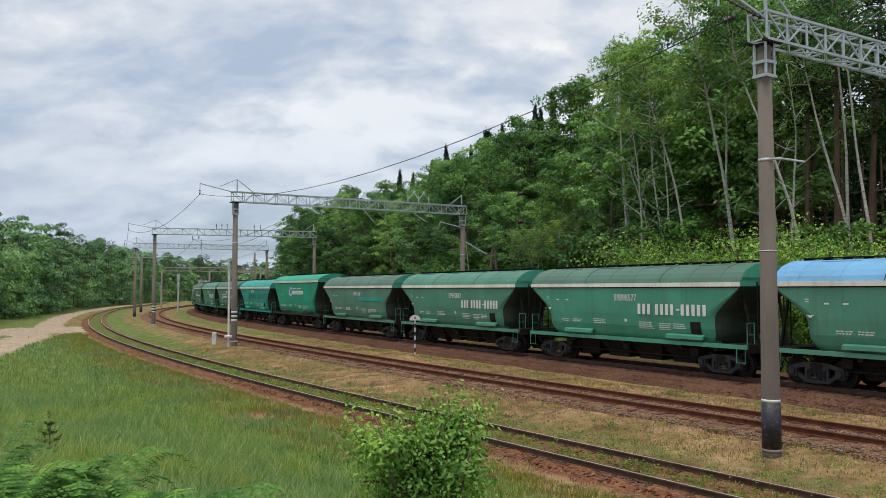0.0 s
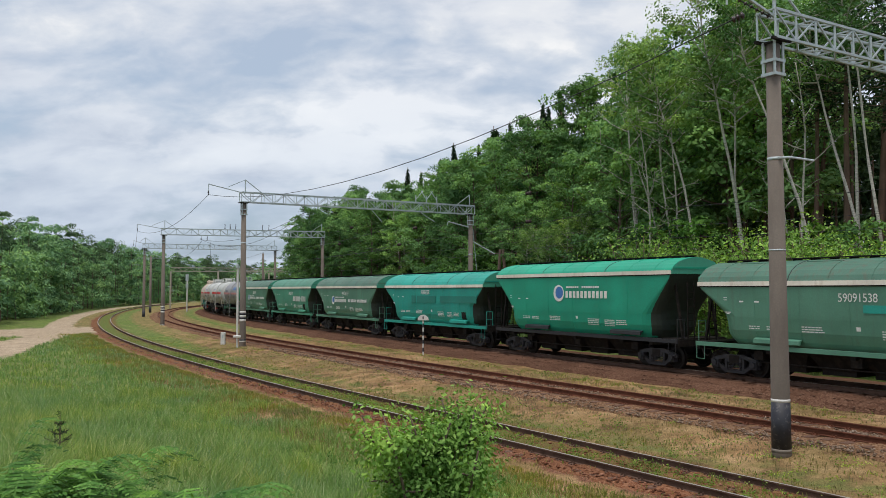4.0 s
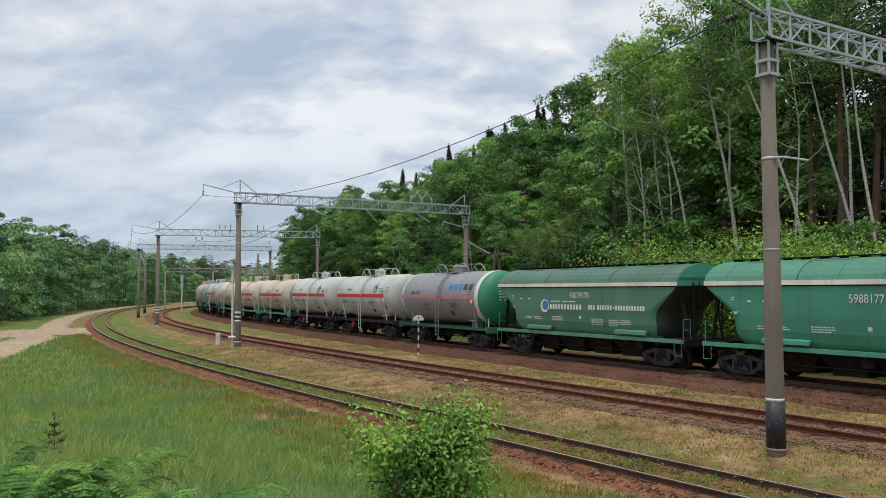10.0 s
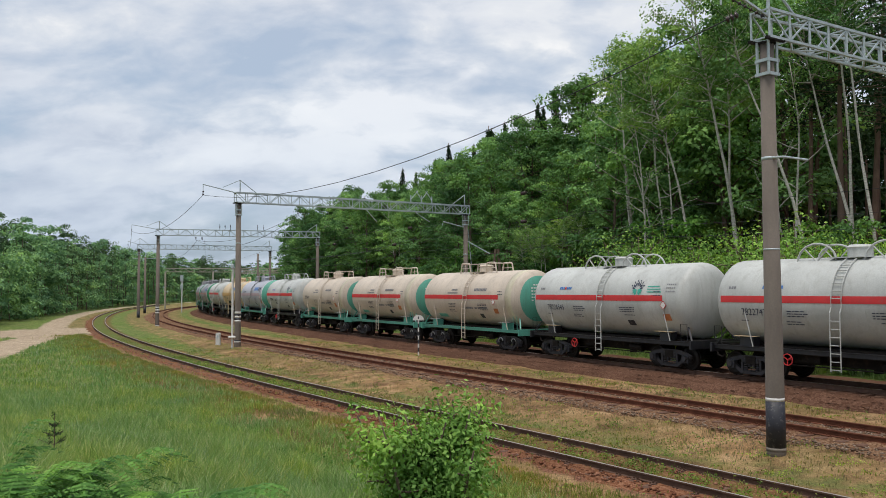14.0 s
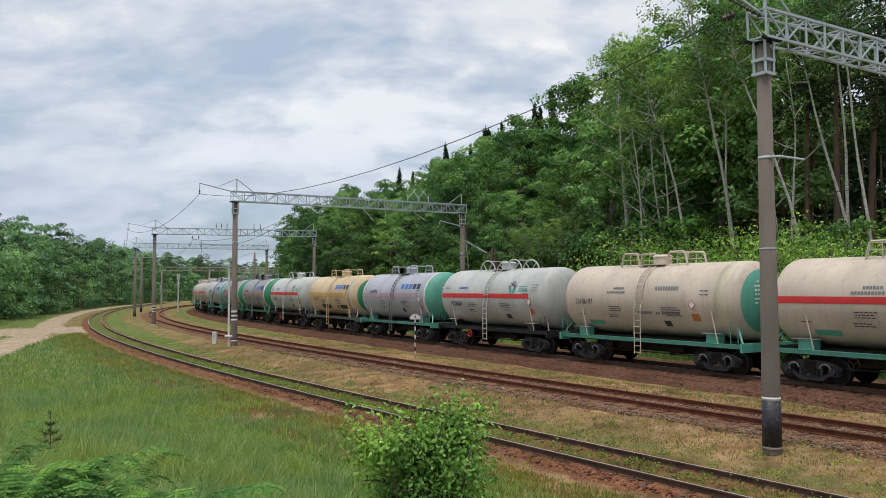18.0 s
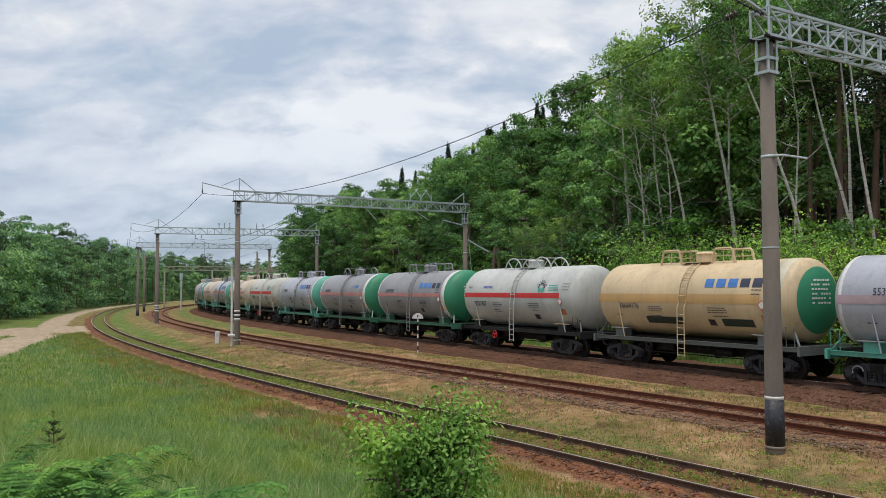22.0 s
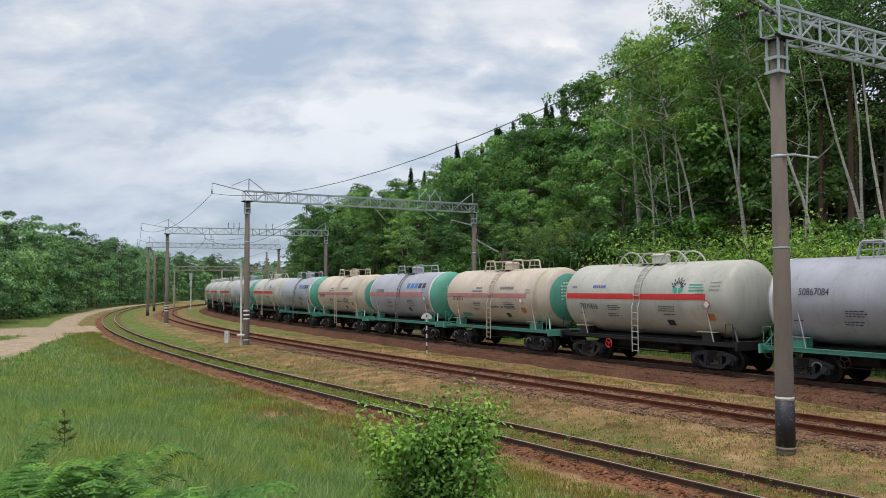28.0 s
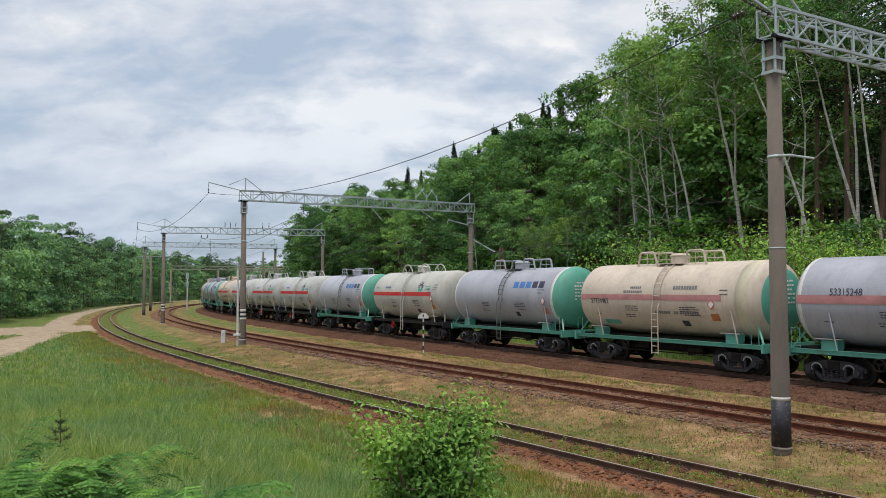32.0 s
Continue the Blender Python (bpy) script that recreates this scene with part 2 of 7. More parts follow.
# ---- the lines of the three tracks ----
class Line:
    """A track's middle line: from a start it bends with a curvature that changes along it. s grows away from the camera."""

    def __init__(self, x, y, turn, knots, bends, lo, hi, z):
        self.z = z
        self.s = np.arange(lo, hi + 0.5, 0.5)
        k = np.interp(self.s, knots, bends)
        a = np.concatenate([[0], np.cumsum((k[1:] + k[:-1]) * 0.25)])
        i0 = int(round(-lo / 0.5))
        self.a = a - a[i0] + turn
        m = (self.a[1:] + self.a[:-1]) / 2
        px = np.concatenate([[0], np.cumsum(np.cos(m) * 0.5)])
        py = np.concatenate([[0], np.cumsum(np.sin(m) * 0.5)])
        self.x, self.y = px - px[i0] + x, py - py[i0] + y

    def at(self, s, side=0.0):
        """The place and heading at s, side metres to the right (away from the camera)."""
        a = np.interp(s, self.s, self.a)
        return np.interp(s, self.s, self.x) + side * np.sin(a), np.interp(s, self.s, self.y) - side * np.cos(a), a

    def off(self, x, y):
        """Signed distance of points from the line, positive away from the camera, and the s of the foot."""
        x, y = np.atleast_1d(x).astype(float), np.atleast_1d(y).astype(float)
        d, s = np.empty_like(x), np.empty_like(x)
        lx, ly, ls, la = self.x[::4], self.y[::4], self.s[::4], self.a[::4]
        for i in range(0, len(x), 4000):
            dx, dy = x[i:i + 4000, None] - lx, y[i:i + 4000, None] - ly
            j = np.argmin(dx * dx + dy * dy, 1)
            r = np.arange(len(j))
            d[i:i + 4000] = dx[r, j] * np.sin(la[j]) - dy[r, j] * np.cos(la[j])
            s[i:i + 4000] = ls[j]
        return d, s


LINE_A = Line(7.3, 16.21, 2.1919, (0, 40, 80, 120, 160, 230), (-0.00084, -0.00223, -0.00244, -0.00165, -0.00170, -0.00206), -160, 430, -0.73)
LINE_B = Line(10.0, 24.15, 2.1589, (0, 40, 80, 120, 160, 230), (-0.00117, -0.00152, -0.00260, -0.00291, -0.00344, -0.00389), -160, 300, -0.36)
LINE_C = Line(12.442, 33.140, 2.1166, (-10, 30, 60, 90, 120, 170), (0.00002, -0.00160, -0.00125, -0.00217, -0.00401, -0.00558), -420, 560, 0.0)


def smooth(a, b, v):
    t = np.clip((v - a) / (b - a), 0, 1)
    return t * t * (3 - 2 * t)


def wobble(x, y, size):
    """Cheap smooth unevenness between -1 and 1."""
    u, v = x / size, y / size
    return (np.sin(u * 2.1 + 1.3 * np.sin(v * 1.7)) + np.sin(v * 2.6 + 1.1 * np.sin(u * 1.3 + 2)) + np.sin((u + v) * 1.4 + 0.7)) / 3


def ground_z(x, y):
    x, y = np.atleast_1d(x).astype(float), np.atleast_1d(y).astype(float)
    n, s = LINE_A.off(x, y)
    nc, sc = LINE_C.off(x, y)
    r = np.hypot(x, y)
    z = np.interp(n, (-5, -2.4, 2.4, 4.6, 9, 10.5), (-1.02, -0.95, -0.95, -0.66, -0.62, -0.58))
    z = np.where(nc > -3.4, np.interp(nc, (-3.4, 3.4, 6), (-0.58, -0.55, -0.7)), z)
    # the bank on which the camera stands
    bank = 2.75 * smooth(-4.5, -15.5, n) * np.exp(-(r / 21) ** 2 * 0.9)
    z = z + bank
    # the wooded hillside behind the railway
    hill = np.where(nc > 0, smooth(5.5, 20, nc) * 5.0 + np.clip(nc - 20, 0, 120) * 0.06, 0)
    z = z + hill * (1 - 0.75 * smooth(45, 130, sc))
    rough = np.where((n > -3.2) & (nc < 4), 0.03, 0.10)
    return z + rough * wobble(x, y, 1.7) + 0.6 * rough * wobble(x + 31, y, 0.6)


def mesh_of(name, verts, faces, mat=None, smooth_shade=False):
    me = bpy.data.meshes.new(name)
    me.from_pydata([tuple(map(float, v)) for v in verts] if not isinstance(verts, list) else verts, [], faces)
    if mat:
        me.materials.append(mat)
    if smooth_shade:
        me.polygons.foreach_set("use_smooth", [True] * len(me.polygons))
    me.update()
    return me


def ground_mat():
    m, N, L, P = nodes_of("railway_ground")
    at = N.new("ShaderNodeAttribute")
    at.attribute_name = "cover"
    sep = N.new("ShaderNodeSeparateColor")
    L.new(at.outputs["Color"], sep.inputs[0])
    broad = add_noise(N, L, 0.22, 5)
    mid = add_noise(N, L, 1.3, 6)
    fine = add_noise(N, L, 14, 5, rough=0.7)
    grass = ramp(N, L, mid, [(0.3, (0.07, 0.11, 0.028)), (0.5, (0.115, 0.165, 0.04)), (0.72, (0.19, 0.205, 0.07))])
    grass = mix(N, L, ramp(N, L, broad, [(0.45, (0, 0, 0)), (0.75, (0.6,) * 3)]), grass, (0.16, 0.15, 0.075))
    dry = ramp(N, L, mid, [(0.28, (0.20, 0.12, 0.055)), (0.5, (0.28, 0.172, 0.085)), (0.75, (0.40, 0.275, 0.15))])
    dry = mix(N, L, ramp(N, L, broad, [(0.42, (0, 0, 0)), (0.62, (0.6,) * 3)]), dry, (0.125, 0.112, 0.042))
    bare = ramp(N, L, fine, [(0.25, (0.10, 0.045, 0.027)), (0.5, (0.165, 0.076, 0.047)), (0.78, (0.26, 0.145, 0.095))])
    sand = ramp(N, L, mid, [(0.3, (0.29, 0.22, 0.155)), (0.7, (0.43, 0.345, 0.25))])
    ed = N.new("ShaderNodeMath")
    ed.operation = "MULTIPLY_ADD"
    L.new(mid, ed.inputs[0])
    ed.inputs[1].default_value, ed.inputs[2].default_value = 0.9, -0.45

    def mask(ch):
        a = N.new("ShaderNodeMath")
        a.operation, a.use_clamp = "ADD", True
        L.new(sep.outputs[ch], a.inputs[0])
        L.new(ed.outputs[0], a.inputs[1])
        return ramp(N, L, a.outputs[0], [(0.35, (0, 0, 0)), (0.65, (1, 1, 1))])

    # worn and matted patches
    worn = add_noise(N, L, 0.7, 7, rough=0.7)
    dry = mix(N, L, ramp(N, L, worn, [(0.5, (0, 0, 0)), (0.62, (0.8,) * 3)]), dry, (0.115, 0.066, 0.036))
    col = mix(N, L, mask(0), grass, dry)
    col = mix(N, L, mask(1), col, bare)
    col = mix(N, L, mask(2), col, sand)
    speck = add_noise(N, L, 45, 3, rough=0.7)
    col = mix(N, L, 0.5, col, ramp(N, L, fine, [(0.3, (0.1,) * 3), (0.7, (0.9,) * 3)]), "OVERLAY")
    col = mix(N, L, 0.45, col, ramp(N, L, speck, [(0.35, (0.1,) * 3), (0.65, (0.9,) * 3)]), "OVERLAY")
    L.new(col, P.inputs["Base Color"])
    P.inputs["Roughness"].default_value = 0.95
    P.inputs["Specular IOR Level"].default_value = 0.06
    bump(N, L, P, fine, 0.6, 0.05)
    return m


M_GROUND = ground_mat()


def road_off(x, y):
    """Distance from the middle of the sandy road that joins the railway from the camera's left."""
    n, s = LINE_A.off(x, y)
    along = n + 5.2 + 0.16 * np.clip(92 - s, 0, 60) * smooth(96, 60, s)
    return along, s


def cover_of(x, y):
    n, s = LINE_A.off(x, y)
    nc, sc = LINE_C.off(x, y)
    nb, sb = LINE_B.off(x, y)
    j = wobble(x, y, 3.0) * 0.5
    dry = smooth(-6.0 + j, -3.6 + j, n) * smooth(5.0, 3.6, nc) * 0.9
    dry = dry - 0.4 * np.exp(-((n - 2.5) / 0.9) ** 2) - 0.3 * np.exp(-((nb - 4.1) / 0.6) ** 2) - 0.35 * smooth(34, 70, s)
    bare = np.exp(-((n + 1.4) / 0.45) ** 4) * 0.8 + np.exp(-(nb / 1.5) ** 4) * 0.7 + np.exp(-((nc - 2.2) / 4.2) ** 8) + 0.9 * smooth(10, 14, nc)
    al, sr = road_off(x, y)
    sand = np.where((sr > 30) & (n < -2), np.exp(-(al / np.interp(sr, (60, 95), (2.7, 1.7))) ** 4) * smooth(38, 62, sr), 0)
    # the yard where the road widens
    sand = np.maximum(sand, np.exp(-(((x + 45) / 9.5) ** 2 + ((y - 88) / 11) ** 2) ** 2) * 0.9)
    return np.clip(dry, 0, 1), np.clip(bare, 0, 1), np.clip(sand, 0, 1)


def build_ground():
    radii = [0.0] + list(np.geomspace(0.8, 3500, 190))
    ang = np.concatenate([np.radians(np.linspace(50, 130, 330)), np.radians(np.linspace(131.5, 408.5, 120))])
    A, R = np.meshgrid(ang, radii[1:])
    x, y = (R * np.cos(A)).ravel(), (R * np.sin(A)).ravel()
    z = np.where(np.hypot(x, y) < 420, ground_z(x, y), -1.0)
    far = smooth(250, 420, np.hypot(x, y))
    z = z * (1 - far) - 1.0 * far
    na, nr = len(ang), len(radii) - 1
    verts = [(0.0, 0.0, float(ground_z(0, 0)[0]))] + list(zip(x.tolist(), y.tolist(), z.tolist()))
    faces = [(0, 1 + j, 1 + (j + 1) % na) for j in range(na)]
    for i in range(nr - 1):
        for j in range(na):
            a, b = 1 + i * na + j, 1 + i * na + (j + 1) % na
            faces.append((a, a + na, b + na, b))
    me = mesh_of("ground", verts, faces, M_GROUND, True)
    cov = me.color_attributes.new("cover", "FLOAT_COLOR", "POINT")
    d, b, s = cover_of(np.concatenate([[0], x]), np.concatenate([[0], y]))
    cov.data.foreach_set("color", np.stack([d, b, s, np.ones_like(d)], 1).ravel())
    return tagged(new("ground", me), "grassy ground with dry patches beside the railway", "ground", kind="structure")


build_ground()


# ---- track beds, rails, sleepers ----
def ballast_mat(name, a, b, c, grassy=False):
    m, N, L, P = nodes_of(name)
    co = N.new("ShaderNodeTexCoord")
    v = N.new("ShaderNodeTexVoronoi")
    v.inputs["Scale"].default_value = 19
    L.new(co.outputs["Object"], v.inputs["Vector"])
    broad = add_noise(N, L, 0.5, 5)
    col = ramp(N, L, v.outputs["Color"], [(0.1, a), (0.5, b), (0.9, c)])
    col = mix(N, L, ramp(N, L, broad, [(0.4, (0, 0, 0)), (0.7, (0.7,) * 3)]), col, tuple(q * 0.6 for q in b))
    if grassy:
        # turf that has grown over the bed, by the cover it was given
        at = N.new("ShaderNodeAttribute")
        at.attribute_name = "cover"
        tuft = add_noise(N, L, 2.2, 6, rough=0.65)
        ad = N.new("ShaderNodeMath")
        ad.operation, ad.use_clamp = "MULTIPLY", True
        L.new(at.outputs["Fac"], ad.inputs[0])
        L.new(ramp(N, L, tuft, [(0.34, (0.35,) * 3), (0.56, (1.0,) * 3)]), ad.inputs[1])
        turf = ramp(N, L, add_noise(N, L, 9, 5, rough=0.7), [(0.3, (0.05, 0.085, 0.02)), (0.5, (0.095, 0.15, 0.035)), (0.72, (0.19, 0.20, 0.075))])
        col = mix(N, L, ad.outputs[0], col, turf)
    L.new(col, P.inputs["Base Color"])
    P.inputs["Roughness"].default_value = 0.95
    P.inputs["Specular IOR Level"].default_value = 0.06
    bump(N, L, P, v.outputs["Distance"], 0.6, 0.04)
    return m


M_BALLAST_C = ballast_mat("brown_ballast", (0.075, 0.036, 0.022), (0.118, 0.060, 0.039), (0.175, 0.10, 0.068))
M_BALLAST_B = ballast_mat("grey_brown_ballast", (0.085, 0.040, 0.021), (0.18, 0.098, 0.055), (0.30, 0.19, 0.12))
M_BALLAST_A = ballast_mat("red_earth_ballast", (0.12, 0.046, 0.024), (0.19, 0.08, 0.043), (0.27, 0.135, 0.08), True)


def bed(name, label, line, lo, hi, profile, mat, turf=None):
    """A swept bed; profile: (side, height) across it, in world heights."""
    ss = np.arange(lo, hi, 0.6)
    verts, faces, k = [], [], len(profile)
    for s in ss:
        for o, z in profile:
            x, y, _ = line.at(s, o + 0.12 * math.sin(s * 1.3 + o) * (abs(o) > 1.5))
            verts.append((float(x), float(y), z + 0.025 * math.sin(s * 2.3 + o * 5) + 0.02 * math.sin(s * 5.1 + o * 9)))
    for i in range(len(ss) - 1):
        for j in range(k - 1):
            a = i * k + j
            faces.append((a, a + 1, a + k + 1, a + k))
    me = mesh_of(name, verts, faces, mat, True)
    if turf:
        cov = me.color_attributes.new("cover", "FLOAT_COLOR", "POINT")
        thick = 0.25 + 0.75 * smooth(2, 18, ss)
        c = thick[:, None] * np.array(turf)[None, :]
        cov.data.foreach_set("color", np.stack([c, c, c, np.ones_like(c)], 2).ravel())
    return tagged(new(name, me), label, "track bed", kind="structure")


bed("track_bed", "brown stony ballast bed under the train", LINE_C, -70, 250,
    [(-2.9, -0.9), (-2.45, -0.53), (-2.15, -0.34), (-1.7, -0.23), (-1.4, -0.2), (-0.7, -0.19), (0, -0.2), (0.7, -0.19), (1.4, -0.2), (2.4, -0.24), (4.4, -0.30), (5.6, -0.55), (6.6, -0.95)], M_BALLAST_C)
bed("track_bed", "grey and brown ballast under rusty rails", LINE_B, -60, 230,
    [(-2.4, -0.8), (-1.9, -0.61), (-1.4, -0.57), (-0.9, -0.54), (-0.45, -0.535), (0, -0.54), (0.45, -0.535), (0.9, -0.55), (1.5, -0.585), (2.1, -0.8)], M_BALLAST_B)
bed("track_bed", "reddish earth bed overgrown with grass", LINE_A, -40, 260,
    [(-1.75, -1.2), (-1.55, -0.96), (-1.35, -0.91), (-0.9, -0.895), (-0.45, -0.885), (0, -0.885), (0.45, -0.885), (0.9, -0.895), (1.4, -0.91), (2.0, -1.15)], M_BALLAST_A,
    (0.2, 0.05, 0.05, 0.1, 1, 1, 1, 0.25, 0.8, 1))

RAIL_SIDE = [(-0.06, -0.172), (-0.06, -0.158), (-0.012, -0.14), (-0.011, -0.045), (-0.036, -0.033), (-0.036, -0.004), (-0.03, 0.0),
             (0.03, 0.0), (0.036, -0.004), (0.036, -0.033), (0.011, -0.045), (0.012, -0.14), (0.06, -0.158), (0.06, -0.172)]


def rail(track, line, side, lo, hi, mat, top):
    ss = np.arange(lo, hi, 1.0)
    verts, faces, k = [], [], len(RAIL_SIDE)
    for s in ss:
        for o, z in RAIL_SIDE:
            x, y, _ = line.at(s, side + o)
            verts.append((float(x), float(y), line.z + z))
    for i in range(len(ss) - 1):
        for j in range(k):
            a, b = i * k + j, i * k + (j + 1) % k
            faces.append((a, b, b + k, a + k))
    me = mesh_of("rail", verts, faces, mat)
    me.materials.append(top)
    ind = np.zeros(len(faces), int)
    ind[6::k] = 1
    me.polygons.foreach_set("material_index", ind)
    ob = new("rail", me)
    ob.parent = track
    return ob


def box(bm, x0, y0, z0, x1, y1, z1, m=None):
    vs = [bm.verts.new(v) for v in ((x0, y0, z0), (x1, y0, z0), (x1, y1, z0), (x0, y1, z0), (x0, y0, z1), (x1, y0, z1), (x1, y1, z1), (x0, y1, z1))]
    if m is not None:
        for v in vs:
            v.co = m @ v.co
    for f in ((3, 2, 1, 0), (4, 5, 6, 7), (0, 1, 5, 4), (1, 2, 6, 5), (2, 3, 7, 6), (3, 0, 4, 7)):
        bm.faces.new([vs[i] for i in f])
    return vs


def finish(bm, name, mat, flat=True):
    me = bpy.data.meshes.new(name)
    bmesh.ops.recalc_face_normals(bm, faces=bm.faces[:])
    bm.to_mesh(me)
    bm.free()
    for mm in (mat if isinstance(mat, (list, tuple)) else [mat]):
        me.materials.append(mm)
    if not flat:
        me.polygons.foreach_set("use_smooth", [True] * len(me.polygons))
    return me


def part(name, bm, mat, parent, label="", flat=True):
    ob = new(name, finish(bm, name, mat, flat) if isinstance(bm, bmesh.types.BMesh) else bm)
    ob.parent = parent
    if label:
        ob["label"] = label
    return ob


def sleeper_mesh():
    bm = bmesh.new()
    box(bm, -0.12, -1.375, -0.16, 0.12, 1.375, 0)
    bmesh.ops.bevel(bm, geom=bm.edges[:], offset=0.015, segments=1, affect="EDGES")
    return finish(bm, "sleeper", M_SLEEPER)


ME_SLEEPER = sleeper_mesh()


def plate_mesh(mat):
    bm = bmesh.new()
    for sd in (-0.795, 0.795):
        box(bm, -0.085, sd - 0.17, -0.004, 0.085, sd + 0.17, 0.018)
        for u in (-0.05, 0.05):
            for w in (-0.085, 0.085):
                box(bm, u - 0.016, sd + w - 0.016, 0.018, u + 0.016, sd + w + 0.016, 0.06)
    return finish(bm, "tie_plate", mat)


def track(label, line, lo, hi, s0, s1, mat, top, sink):
    x, y, a = line.at(lo)
    ob = new("track", None)
    ob.empty_display_size = 0.3
    tagged(ob, label, "railway track", "railway tracks", kind="structure")
    for sd in (-0.795, 0.795):
        rail(ob, line, sd, lo, hi, mat, top)
    rng = random.Random(5)
    plate = plate_mesh(mat)
    for i in range(int((s1 - s0) / 0.55)):
        s = s0 + i * 0.55
        x, y, a = line.at(s)
        m = Matrix.Translation((x, y, line.z - 0.172 - sink + rng.uniform(-0.012, 0.008))) @ Matrix.Rotation(a + rng.uniform(-0.02, 0.02), 4, "Z")
        for nm, me, dz in (("sleeper", ME_SLEEPER, 0), ("tie_plate", plate, sink)):
            o = new(nm, me)
            o.parent = ob
            o.matrix_basis = Matrix.Translation((0, 0, dz)) @ m
    return ob



# ---- portals of the overhead line ----
def tube(bm, pts, r, seg=6):
    """A round bar through points."""
    rings = []
    pts = [Vector(p) for p in pts]
    for i, p in enumerate(pts):
        d = (pts[min(i + 1, len(pts) - 1)] - pts[max(i - 1, 0)]).normalized()
        q = d.to_track_quat("Z", "Y")
        rr = r[i] if isinstance(r, (list, tuple)) else r
        rings.append([bm.verts.new(p + q @ Vector((math.cos(k * 2 * math.pi / seg) * rr, math.sin(k * 2 * math.pi / seg) * rr, 0))) for k in range(seg)])
    for a, b in zip(rings, rings[1:]):
        for k in range(seg):
            bm.faces.new((a[k], a[(k + 1) % seg], b[(k + 1) % seg], b[k]))
    bm.faces.new(rings[0][::-1])
    bm.faces.new(rings[-1])


def bar(bm, a, b, w=0.05, t=0.05):
    """A square bar between two points."""
    a, b = Vector(a), Vector(b)
    q = (b - a).to_track_quat("X", "Z").to_matrix().to_4x4()
    box(bm, 0, -w / 2, -t / 2, (b - a).length, w / 2, t / 2, Matrix.Translation(a) @ q)


BEAM_Z, BEAM_H, BEAM_W = 9.84, 0.72, 0.55


def column(parent, x, y, zb, ztop, bands):
    bm = bmesh.new()
    tube(bm, [(x, y, zb - 0.3), (x, y, zb), (x, y, ztop)], [0.24, 0.237, 0.172], 20)
    part("pole", bm, M_CONCRETE, parent, "tapering grey-brown concrete pole", False)

    def sleeve(z0, z1, mat, name):
        b2 = bmesh.new()
        f = lambda z: 0.237 - 0.065 * (z - zb) / (ztop - zb) + 0.004
        tube(b2, [(x, y, z0), (x, y, z1)], [f(z0), f(z1)], 20)
        part(name, b2, mat, parent, "", False)
    for z0, z1, mat, nm in bands:
        sleeve(zb + z0, zb + z1, mat, nm)


